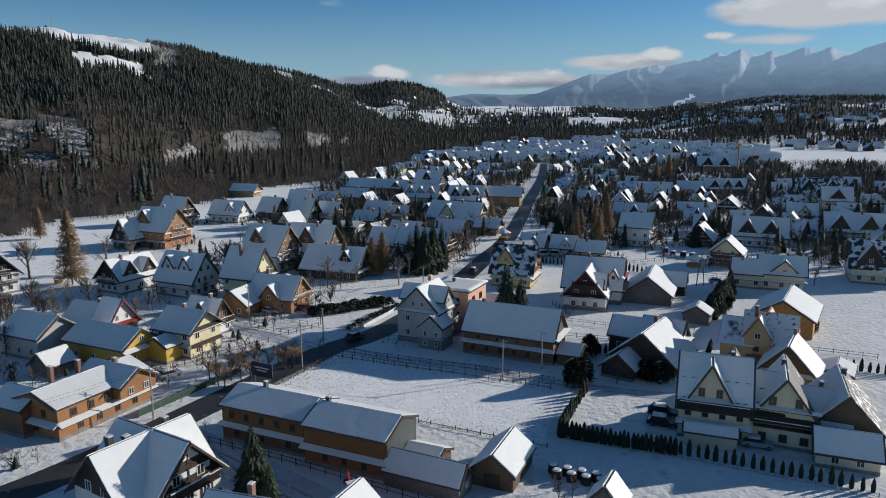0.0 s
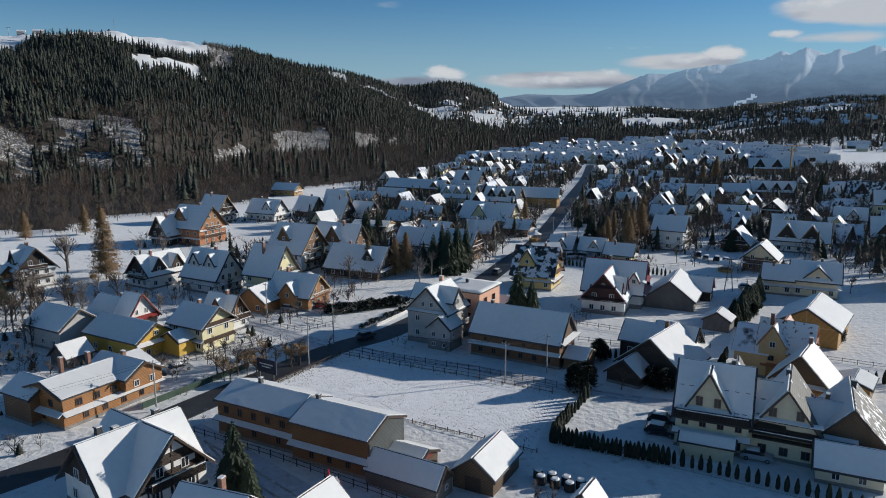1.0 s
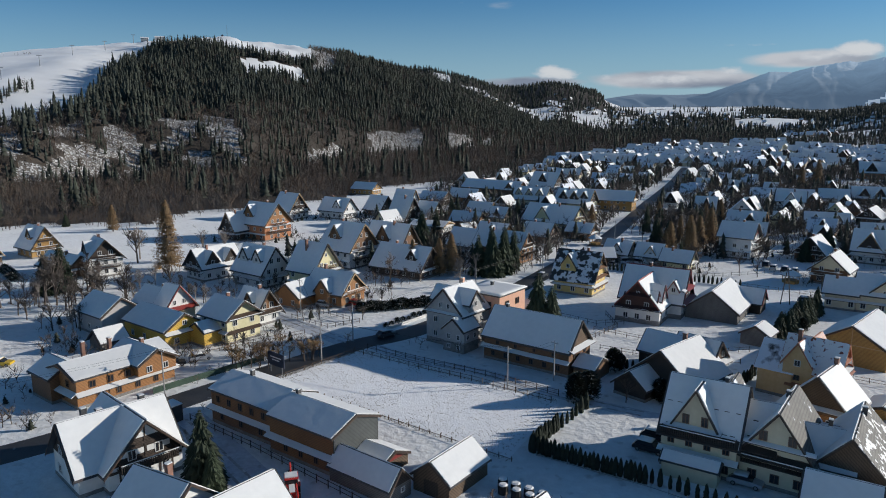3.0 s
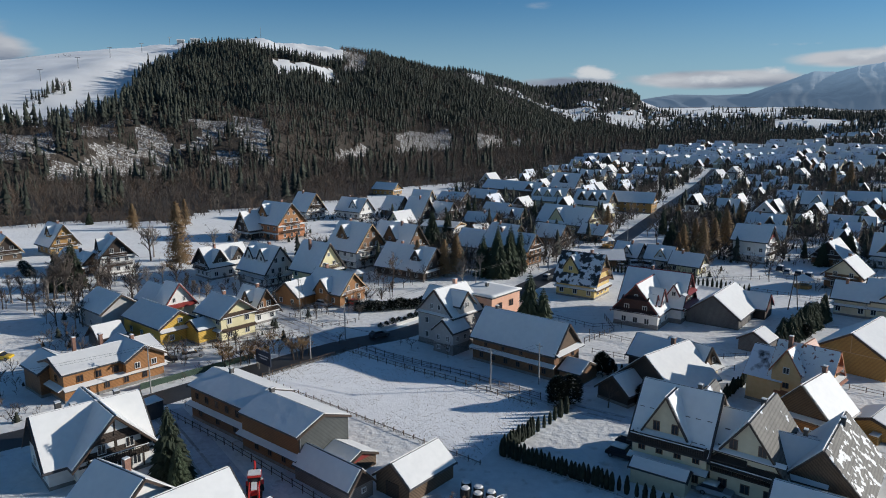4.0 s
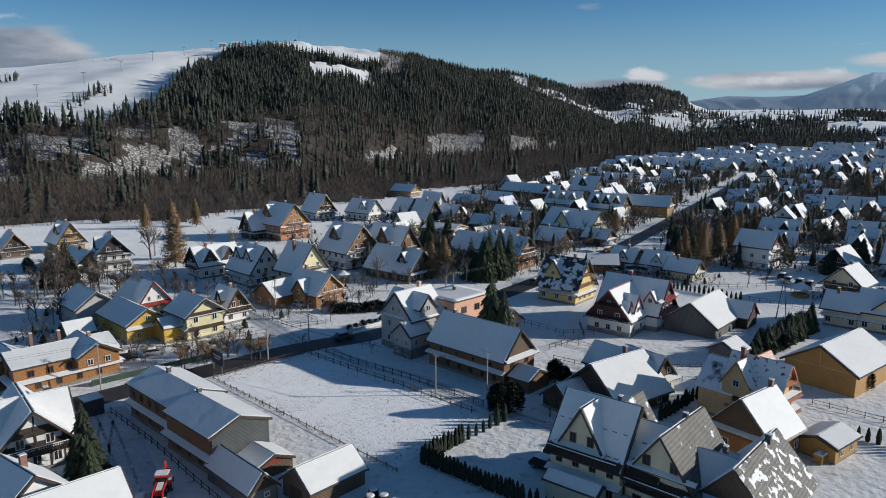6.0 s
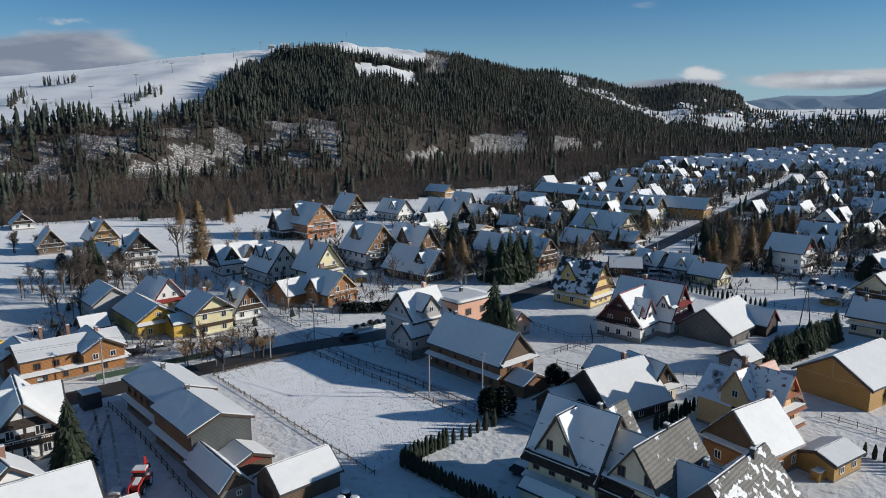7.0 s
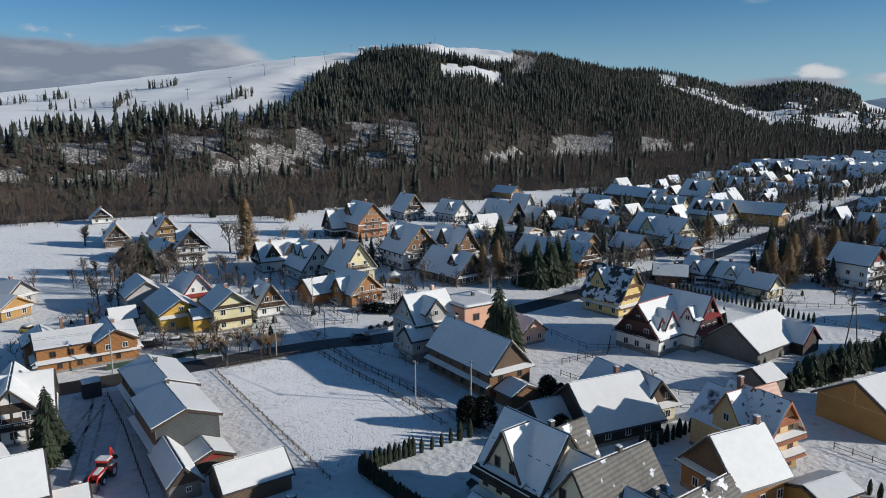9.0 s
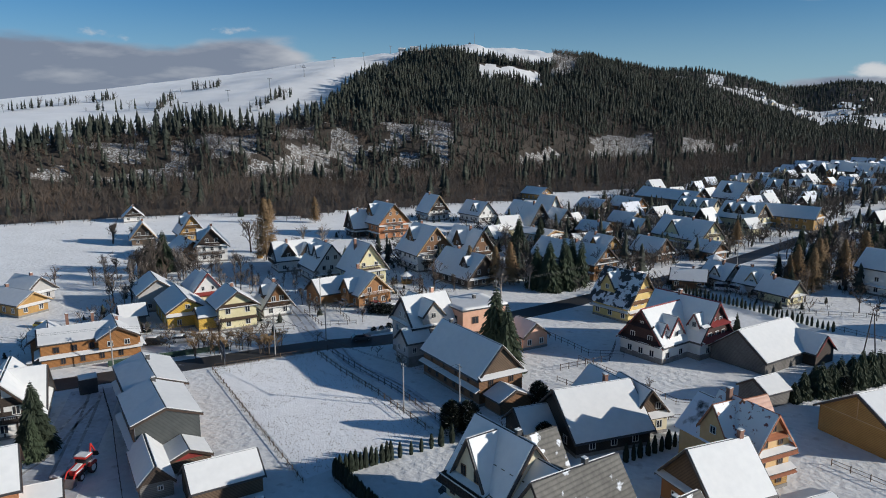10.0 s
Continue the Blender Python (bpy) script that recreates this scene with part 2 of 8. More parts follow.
M_LOG_OCHRE = mat("ochre_board_wall", (0.40, 0.21, 0.055), (0.52, 0.30, 0.09), 2.0, 0.65, 0.4, bands=LOG, stretch=(1, 1, 6))
M_BOARD_DARK = mat("dark_board_wall", (0.035, 0.024, 0.018), (0.085, 0.06, 0.045), 2.5, 0.8, 0.5, bands=("DIAGONAL", 0.2, 0.5), stretch=(4, 4, 1))
M_BOARD_BROWN = mat("weathered_board_wall", (0.10, 0.065, 0.04), (0.19, 0.125, 0.08), 2.5, 0.85, 0.5, bands=("DIAGONAL", 0.22, 0.5), stretch=(4, 4, 1))
M_BOARD_GREY = mat("grey_board_wall", (0.13, 0.12, 0.11), (0.24, 0.22, 0.20), 2.5, 0.85, 0.5, bands=LOG, stretch=(1, 1, 6))
M_PANEL_GREY = mat("grey_green_sheet_wall", (0.045, 0.05, 0.048), (0.075, 0.08, 0.076), 1.0, 0.6, 0.2, bands=("DIAGONAL", 0.3, 0.85))
M_CREAM = mat("cream_plaster", (0.62, 0.53, 0.36), (0.72, 0.63, 0.45), 1.5, 0.85, 0.15)
M_WHITE = mat("white_plaster", (0.68, 0.66, 0.62), (0.80, 0.78, 0.74), 1.5, 0.85, 0.15)
M_GREY = mat("grey_plaster", (0.40, 0.38, 0.36), (0.50, 0.475, 0.45), 1.5, 0.85, 0.15)
M_YELLOW = mat("yellow_plaster", (0.60, 0.43, 0.15), (0.72, 0.53, 0.22), 1.5, 0.85, 0.15)
M_LEMON = mat("pale_yellow_plaster", (0.66, 0.58, 0.33), (0.76, 0.68, 0.43), 1.5, 0.85, 0.15)
M_MUSTARD = mat("mustard_board_wall", (0.56, 0.34, 0.05), (0.68, 0.43, 0.08), 2.0, 0.7, 0.3, bands=("DIAGONAL", 0.3, 0.75))
M_PINK = mat("salmon_plaster", (0.66, 0.36, 0.24), (0.76, 0.45, 0.32), 1.5, 0.85, 0.15)
M_PEACH = mat("peach_plaster", (0.64, 0.40, 0.18), (0.74, 0.50, 0.26), 1.5, 0.85, 0.15)
M_MAROON = mat("maroon_board_wall", (0.05, 0.022, 0.018), (0.095, 0.042, 0.032), 2.5, 0.75, 0.4, bands=("DIAGONAL", 0.2, 0.5), stretch=(4, 4, 1))
M_TRACK = mat("dirty_wheel_track", (0.24, 0.225, 0.21), (0.55, 0.54, 0.53), 1.6, 0.7, 0.6, 8.0, patch=((0.78, 0.77, 0.75), 0.52, 0.64, 0.7), bump_scale=0.08)
M_BRICK = mat("orange_brick_wall", (0.42, 0.16, 0.07), (0.55, 0.24, 0.11), 2.0, 0.8, 0.4, bands=("Z", 0.16, 0.6))
M_STONE = mat("stone_plinth", (0.16, 0.15, 0.14), (0.30, 0.28, 0.26), 2.2, 0.9, 0.7, bump_scale=0.1)
M_TRIM = mat("dark_brown_trim", (0.045, 0.028, 0.02), (0.09, 0.055, 0.035), 3.0, 0.6, 0.2, stretch=(1, 1, 4))
M_TRIM_RED = mat("red_painted_trim", (0.20, 0.026, 0.022), (0.31, 0.05, 0.04), 3.0, 0.5, 0.1)
M_TRIM_PALE = mat("pale_wood_trim", (0.45, 0.28, 0.13), (0.58, 0.39, 0.2), 3.0, 0.6, 0.2)
M_ROOF = mat("dark_sheet_roof", (0.035, 0.035, 0.04), (0.075, 0.07, 0.07), 2.0, 0.5, 0.2)
M_TILE_PATCH = mat("grey_tile_roof", (0.10, 0.093, 0.08), (0.19, 0.175, 0.15), 2.0, 0.7, 0.5, bands=("X", 0.3, 0.6), patch=((0.82, 0.84, 0.87), 0.57, 0.61, 0.5))
M_DARK_PATCH = mat("dark_roof_patchy_snow", (0.03, 0.028, 0.028), (0.06, 0.055, 0.05), 2.0, 0.6, 0.4, bands=("X", 0.35, 0.7), patch=((0.82, 0.82, 0.81), 0.49, 0.54, 0.7))
M_THIN_SNOW = mat("thin_snow_on_dark_roof", (0.04, 0.037, 0.036), (0.09, 0.08, 0.075), 2.0, 0.6, 0.3, bands=("X", 0.35, 0.7), patch=((0.80, 0.82, 0.86), 0.36, 0.47, 0.42))
M_RED_PATCH = mat("red_sheet_roof", (0.30, 0.07, 0.03), (0.42, 0.12, 0.06), 2.0, 0.5, 0.3, bands=("X", 0.35, 0.8), patch=((0.82, 0.84, 0.87), 0.55, 0.60, 0.6))
M_COPPER = mat("copper_red_sheet", (0.34, 0.12, 0.055), (0.46, 0.18, 0.085), 2.0, 0.5, 0.25, bands=("X", 0.35, 0.8))
M_RED_SNOW = mat("red_sheet_under_snow", (0.16, 0.035, 0.02), (0.28, 0.07, 0.04), 2.0, 0.5, 0.3, bands=("X", 0.35, 0.7), patch=((0.84, 0.83, 0.81), 0.36, 0.42, 1.3))
M_TILE_SNOW = mat("grey_tile_under_sliding_snow", (0.10, 0.093, 0.08), (0.19, 0.175, 0.15), 2.0, 0.7, 0.5, bands=("X", 0.3, 0.6), patch=((0.84, 0.83, 0.81), 0.535, 0.56, 0.9))
M_CHIM = mat("chimney_brick", (0.20, 0.10, 0.07), (0.32, 0.17, 0.12), 3.0, 0.85, 0.4, bands=("Z", 0.15, 0.7))
M_CHIM_DARK = mat("dark_chimney", (0.05, 0.05, 0.05), (0.10, 0.095, 0.09), 3.0, 0.8, 0.3)
M_FRAME = mat("white_window_frame", (0.66, 0.65, 0.62), (0.74, 0.73, 0.70), 4.0, 0.5, 0.0)
M_FRAME_BROWN = mat("brown_window_frame", (0.10, 0.05, 0.025), (0.16, 0.08, 0.04), 4.0, 0.5, 0.0)
M_GRASS = mat("dry_grass", (0.16, 0.12, 0.07), (0.30, 0.24, 0.14), 0.6, 0.9, 0.0)
M_BARK = mat("bark", (0.06, 0.045, 0.036), (0.15, 0.115, 0.09), 4.0, 0.9, 0.6, stretch=(3, 3, 0.6))
M_TWIG = mat("bare_twigs", (0.062, 0.050, 0.041), (0.15, 0.122, 0.10), 0.15, 0.9, 0.0)
M_TWIG_RED = mat("reddish_twigs", (0.085, 0.056, 0.040), (0.165, 0.115, 0.082), 0.15, 0.9, 0.0)
M_BIRCH = mat("pale_twigs", (0.22, 0.18, 0.15), (0.36, 0.31, 0.27), 0.3, 0.9, 0.0)
M_LARCH = mat("larch_twigs", (0.25, 0.16, 0.08), (0.40, 0.265, 0.14), 0.4, 0.9, 0.0)
M_NEEDLE = mat("spruce_needles", (0.018, 0.028, 0.014), (0.05, 0.068, 0.032), 0.7, 0.85, 0.0, vary=0.25)
M_FOREST = mat("forest_needles", (0.021, 0.028, 0.022), (0.052, 0.057, 0.039), 0.11, 0.9, 0.0, island=0.4)
M_THUJA = mat("thuja_needles", (0.008, 0.014, 0.007), (0.024, 0.034, 0.016), 2.5, 0.85, 0.6, vary=0.2, bump_scale=0.1)
M_METAL = mat("galvanised_metal", (0.22, 0.22, 0.22), (0.34, 0.34, 0.34), 4.0, 0.45, 0.0, metal=0.6)
M_CONCRETE = mat("concrete", (0.28, 0.275, 0.265), (0.42, 0.41, 0.39), 2.0, 0.85, 0.3)
M_WIRE = mat("black_cable", (0.02, 0.02, 0.02), (0.03, 0.03, 0.03), 4.0, 0.6, 0.0)
M_GREENFENCE = mat("green_mesh_fence", (0.03, 0.06, 0.04), (0.05, 0.09, 0.06), 3.0, 0.6, 0.0)
M_TYRE = mat("black_rubber", (0.015, 0.015, 0.015), (0.03, 0.03, 0.03), 5.0, 0.8, 0.0)
M_RED = mat("red_paint", (0.50, 0.03, 0.025), (0.62, 0.05, 0.04), 3.0, 0.35, 0.0)


def glass(name, tone):
    m = bpy.data.materials.new(name)
    m.use_nodes = True
    bs = m.node_tree.nodes["Principled BSDF"]
    nz = m.node_tree.nodes.new("ShaderNodeTexNoise")
    nz.inputs["Scale"].default_value = 0.8
    rp = m.node_tree.nodes.new("ShaderNodeValToRGB")
    rp.color_ramp.elements[0].color, rp.color_ramp.elements[1].color = (*[0.5 * v for v in tone], 1), (*tone, 1)
    m.node_tree.links.new(nz.outputs["Fac"], rp.inputs[0])
    m.node_tree.links.new(rp.outputs[0], bs.inputs["Base Color"])
    bs.inputs["Roughness"].default_value = 0.08
    return m


M_GLASS = glass("window_glass", (0.035, 0.04, 0.048))


def car_paint(name, c):
    return mat(name, c, tuple(min(1, v * 1.15 + 0.01) for v in c), 2.0, 0.3, 0.0)


def far_glowing_snow():
    m = mat("far_piste_snow_glow", (0.80, 0.80, 0.80), (0.92, 0.92, 0.92), 0.02, 0.6, 0.0)
    bs = m.node_tree.nodes["Principled BSDF"]
    # sunlight on the distant run is put in as emission, its faces lie unlit
    bs.inputs["Emission Color"].default_value, bs.inputs["Emission Strength"].default_value = (0.48, 0.56, 0.63, 1), 0.7
    return m


M_FAR_PISTE_GLOW = far_glowing_snow()


def range_material():
    """The far range: snow above, forest below; kilometres of bluish air are painted in as emission."""
    m = bpy.data.materials.new("far_range_painted_haze")
    m.use_nodes = True
    nt = m.node_tree
    N, Lk = nt.nodes.new, nt.links.new
    bs = nt.nodes["Principled BSDF"]
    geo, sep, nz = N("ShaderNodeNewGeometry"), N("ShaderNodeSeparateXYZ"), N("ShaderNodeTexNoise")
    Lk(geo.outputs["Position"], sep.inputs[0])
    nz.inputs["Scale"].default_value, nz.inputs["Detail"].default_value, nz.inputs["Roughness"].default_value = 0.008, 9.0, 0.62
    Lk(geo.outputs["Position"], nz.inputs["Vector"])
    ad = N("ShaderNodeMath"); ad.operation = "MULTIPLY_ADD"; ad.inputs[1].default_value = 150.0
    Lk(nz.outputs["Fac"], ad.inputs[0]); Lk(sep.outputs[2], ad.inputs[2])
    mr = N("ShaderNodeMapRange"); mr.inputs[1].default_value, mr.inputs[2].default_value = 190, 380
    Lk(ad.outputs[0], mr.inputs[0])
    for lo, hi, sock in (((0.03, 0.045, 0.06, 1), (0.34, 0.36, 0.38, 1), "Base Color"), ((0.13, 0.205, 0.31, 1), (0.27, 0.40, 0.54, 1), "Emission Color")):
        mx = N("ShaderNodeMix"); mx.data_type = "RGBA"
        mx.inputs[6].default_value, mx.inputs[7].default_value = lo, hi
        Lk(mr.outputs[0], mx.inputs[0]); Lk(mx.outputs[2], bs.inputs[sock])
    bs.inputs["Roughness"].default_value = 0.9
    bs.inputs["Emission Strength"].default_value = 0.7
    return m


M_RANGE_HAZE = range_material()

# ---- mesh helpers ----


class Shape:
    """Collects vertices and faces of one mesh."""

    def __init__(self):
        self.v, self.f, self.k = [], [], []

    def add(self, vs, fs, k=0):
        o = len(self.v)
        self.v += [tuple(p) for p in vs]
        self.f += [tuple(i + o for i in f) for f in fs]
        self.k += [k] * len(fs)
        return self

    def box(self, x0, y0, z0, x1, y1, z1, k=0):
        vs = [(x, y, z) for x in (x0, x1) for y in (y0, y1) for z in (z0, z1)]
        return self.add(vs, [(0, 1, 3, 2), (4, 6, 7, 5), (0, 4, 5, 1), (2, 3, 7, 6), (0, 2, 6, 4), (1, 5, 7, 3)], k)

    def prism(self, poly, off, k=0):
        """poly: points round a face; off: the way that it is pushed out."""
        n, off = len(poly), Vector(off)
        vs = [Vector(p) for p in poly] + [Vector(p) + off for p in poly]
        fs = [tuple(range(n))[::-1], tuple(range(n, 2 * n))] + [(i, (i + 1) % n, n + (i + 1) % n, n + i) for i in range(n)]
        return self.add(vs, fs, k)

    def rod(self, p, q, r0, r1=None, n=6, k=0):
        p, q = Vector(p), Vector(q)
        r1 = r0 if r1 is None else r1
        d = (q - p).normalized()
        s = d.orthogonal().normalized()
        t = d.cross(s)
        ring = [s * math.cos(2 * math.pi * i / n) + t * math.sin(2 * math.pi * i / n) for i in range(n)]
        vs = [p + r * r0 for r in ring] + [q + r * r1 for r in ring]
        fs = [tuple(range(n))[::-1], tuple(range(n, 2 * n))] + [(i, (i + 1) % n, n + (i + 1) % n, n + i) for i in range(n)]
        return self.add(vs, fs, k)

    def moved(self, m):
        self.v = [tuple(m @ Vector(p)) for p in self.v]
        return self

    def mesh(self, name, *mats, smooth=False):
        me = bpy.data.meshes.new(name)
        me.from_pydata(self.v, [], self.f)
        for m in mats:
            me.materials.append(m)
        if len(mats) > 1:
            me.polygons.foreach_set("material_index", self.k)
        if smooth:
            me.polygons.foreach_set("use_smooth", [True] * len(self.f))
        me.validate()
        bm = bmesh.new()
        bm.from_mesh(me)
        bmesh.ops.recalc_face_normals(bm, faces=bm.faces)
        bm.to_mesh(me)
        bm.free()
        return me


def part(name, shape, material, parent, label="", smooth=False):
    me = shape if isinstance(shape, bpy.types.Mesh) else shape.mesh(name, material, smooth=smooth)
    ob = new(name, me)
    ob.parent = parent
    return tagged(ob, label)


def thing(name, label, category, m=None, group="", kind=""):
    ob = new(name)
    if m is not None:
        ob.matrix_world = m
    return tagged(ob, label, category, group, kind)


def big_mesh(name, v, f, mats, index=None, smooth=False):
    me = bpy.data.meshes.new(name)
    me.from_pydata(v, [], f)
    for m in mats:
        me.materials.append(m)
    if index is not None:
        me.polygons.foreach_set("material_index", index)
    if smooth:
        me.polygons.foreach_set("use_smooth", [True] * len(me.polygons))
    me.update()
    return me


# ---- the land ----
# profile of the wooded hill by azimuth (degrees left of +Y, seen from HUB): foot, shelf, upper slope, crest
HUB = (60.0, 20.0)
H_AZ = [-8, -3, 2, 6.4, 10, 14, 19, 22.5, 27, 31.5, 34, 38, 42, 46, 51, 58, 66, 78, 95]
H_D0 = [2000, 1900, 1400, 1050, 900, 800, 740, 700, 620, 570, 560, 540, 520, 510, 500, 490, 480, 470, 470]
H_D1 = [2100, 2000, 1500, 1150, 1000, 880, 820, 780, 720, 680, 670, 650, 640, 600, 590, 580, 570, 560, 560]
H_Z1 = [0, 0, 0, 5, 16, 20, 24, 28, 36, 40, 38, 40, 42, 36, 33, 28, 24, 22, 20]
H_D2 = [2200, 2100, 1650, 1300, 1200, 1090, 1010, 960, 920, 900, 900, 880, 800, 760, 780, 800, 800, 800, 800]
H_Z2 = [0, 0, 2, 12, 42, 64, 80, 88, 92, 98, 100, 96, 80, 68, 62, 52, 40, 35, 30]
H_D3 = [2300, 2200, 1800, 1450, 1380, 1290, 1180, 1130, 1080, 1055, 1060, 1080, 1120, 1220, 1350, 1500, 1600, 1700, 1700]
H_Z3 = [0, 0, 4, 20, 58, 90, 116, 130, 138, 145, 142, 136, 130, 123, 116, 101, 80, 66, 55]


def polar(x, y):
    dx, dy = np.asarray(x) - HUB[0], np.asarray(y) - HUB[1]
    return np.degrees(np.arctan2(-dx, dy)), np.hypot(dx, dy)


def smooth(t):
    t = np.clip(t, 0, 1)
    return t * t * (3 - 2 * t)


WAVES = {}


def waves(x, y, s, seed):
    """Cheap smooth noise from sums of sines, about -1 to 1."""
    if seed not in WAVES:
        r = np.random.RandomState(seed)
        WAVES[seed] = [(r.uniform(0, 6.28), r.uniform(0.6, 1.9), r.uniform(0, 6.28)) for i in range(7)]
    out = 0
    for a, f, p in WAVES[seed]:
        f = f / s
        out = out + np.sin((x * math.cos(a) + y * math.sin(a)) * f * 6.28 + p)
    return out / 3.5


def land(x, y):
    x, y = np.asarray(x, float), np.asarray(y, float)
    az, d = polar(x, y)
    azc = np.clip(az, -8, 95)
    d0, d1, d2, d3 = (np.interp(azc, H_AZ, t) for t in (H_D0, H_D1, H_D2, H_D3))
    z1, z2, z3 = (np.interp(azc, H_AZ, t) for t in (H_Z1, H_Z2, H_Z3))
    wob = 14 * waves(x, y, 160, 3) * smooth((d - 420) / 150)
    dd = d + wob
    z = np.where(dd < d1, z1 * smooth((dd - d0) / (d1 - d0)), np.where(dd < d2, z1 + (z2 - z1) * (dd - d1) / (d2 - d1), z2 + (z3 - z2) * np.sin(np.clip((dd - d2) / (d3 - d2), 0, 1) * 1.571)))
    z = np.where(dd > d3, z3 - (dd - d3) * 0.06, z)
    z = np.maximum(z, 0) + smooth((z - 8) / 30) * (2.5 * waves(x, y, 60, 5) + 1.2 * waves(x, y, 25, 6)) * (1 - 0.85 * smooth((d - d1 - 40) / 60) * smooth((az - 36) / 6))
    z = z * smooth((az + 8) / 4) * smooth((120 - az) / 25)
    # low wooded rise on the other side of the valley, and the far valley floor
    z = z + 68 * smooth((d - 900) / 1000) * smooth((-az - 10) / 14)
    # wooded dome and ridge behind the hill, on a snowy apron
    crest = np.interp(az, [-1.5, -0.3, 0.9, 2, 3.5, 5.6, 7.7, 9.5, 11.6, 14.5, 19, 24], [0, 6, 34, 76, 106, 118, 104, 107, 126, 132, 120, 0]) + 4 * waves(x, y, 240, 31)
    z = z + crest * (0.42 * smooth((d - 1480) / 420) + 0.58 * smooth((d - 1820) / 480)) * smooth((3900 - d) / 1300)
    z = z + 31 * smooth((d - 1450) / 650) * smooth((az + 15) / 5) * smooth((3.5 - az) / 4)
    z = z + 20 * smooth((d - 1500) / 1500) * smooth((14 - az) / 10)
    z = z + 22 * smooth((d - 2800) / 1600) * smooth((az + 70) / 30) * smooth((60 - az) / 30)
    return z


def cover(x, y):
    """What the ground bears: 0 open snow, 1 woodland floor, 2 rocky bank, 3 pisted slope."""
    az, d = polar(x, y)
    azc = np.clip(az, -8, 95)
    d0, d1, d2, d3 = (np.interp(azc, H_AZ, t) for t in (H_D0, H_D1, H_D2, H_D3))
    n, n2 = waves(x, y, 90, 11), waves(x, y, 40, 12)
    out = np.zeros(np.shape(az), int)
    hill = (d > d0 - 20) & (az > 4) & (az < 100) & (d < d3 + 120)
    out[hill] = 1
    piste = (az > 35 + (1080 - d) * 0.018) & (d > d1 + np.interp(az, [36, 46], [62, 28]) + 14 * n) & (az < 100)
    out[piste & hill] = 3
    top = hill & (d > d3 - 95 + 15 * n) & (az > 25.2) & (az <= 40)
    out[top] = 3
    glade = hill & (np.abs(d - 905 - (az - 30) * -6) < 30 + 8 * n2) & (az > 25.6 + 0.6 * n2) & (az < 30.4 + 0.5 * n2)
    out[glade] = 3
    gully = hill & (np.abs(az - (23.6 + (1080 - d) * 0.006)) < 0.7) & (d > d2 + 25) & (d < d3)
    out[gully] = 2
    bald = hill & (az > 24.2) & (az < 28.5) & (d > d2 + 65) & (d < d3 + 5) & ~top
    out[bald] = 2
    rel = (d - d0) / (d1 - d0)
    bank = hill & (rel > 0.12) & (rel < 0.95 + 0.12 * n) & (az > 30) & (n2 + 0.6 * n > np.interp(az, [30, 31.8, 32.6, 36.8, 38, 40.5, 44, 56, 60, 66], [1.2, 0.7, -0.6, -0.6, 0.7, 0.05, -0.3, -0.25, 0.5, 0.8]))
    out[bank] = 2
    for c, w, lo, hi in ((19.4, 2.2, 0.05, 1.05), (14.0, 1.0, 0.2, 0.9), (11.8, 0.6, 0.2, 0.75), (25.2, 1.4, 0.02, 0.4), (33.2, 1.1, 0.7, 1.1)):
        out[hill & (np.abs(az - c) < w + 0.3 * n2) & (rel > lo + 0.1 * n) & (rel < hi + 0.1 * n2)] = 2
    far = (d > 1400) & (az < 1) & (az > -60) & (waves(x, y, 420, 21) + 0.4 * waves(x, y, 130, 22) > -0.1)
    out[far] = 1
    rise = (d > 1150) & (az < -17) & (waves(x, y, 300, 23) + 0.5 * n > -0.35)
    out[rise] = 1
    hill2 = (d > 1430) & (az > -1) & (az < 22) & (waves(x, y, 170, 24) * 0.8 + (d - 1900 - 16 * np.maximum(az - 8, 0)) / 150 > 0)
    out[hill2] = 1
    out[(d > 1980) & (az > 13.2) & (az < 14.4) & (d < 2200)] = 0
    out[(az > -11) & (az < 0.8) & (d > 1600) & (d < 2150) & (waves(x, y, 90, 25) > 0.0)] = 0
    out[(az > -9) & (az < 1.3) & (d > 2140) & (d < 3700) & (waves(x, y, 200, 26) < 0.85)] = 0
    out[(az > -11) & (az < 5) & (d > 1130) & (d < 1600 + 60 * n)] = 1
    riverwood = (d > 300) & (d < d0) & (az > -8) & (az < 100) & (d > RIVER(azc) + 10 * n)
    out[riverwood] = 1
    return out


R_AZ = [-8, 0, 4.8, 9.3, 13.4, 16.4, 20.6, 23.4, 26.5, 30, 34, 38, 41.6, 45, 49, 58, 66, 80, 100]
R_D = [1300, 880, 750, 632, 539, 482, 463, 455, 405, 388, 372, 372, 342, 356, 366, 363, 370, 370, 370]


def RIVER(az):
    """Distance at which the riverside wood begins."""
    return np.interp(az, R_AZ, R_D)


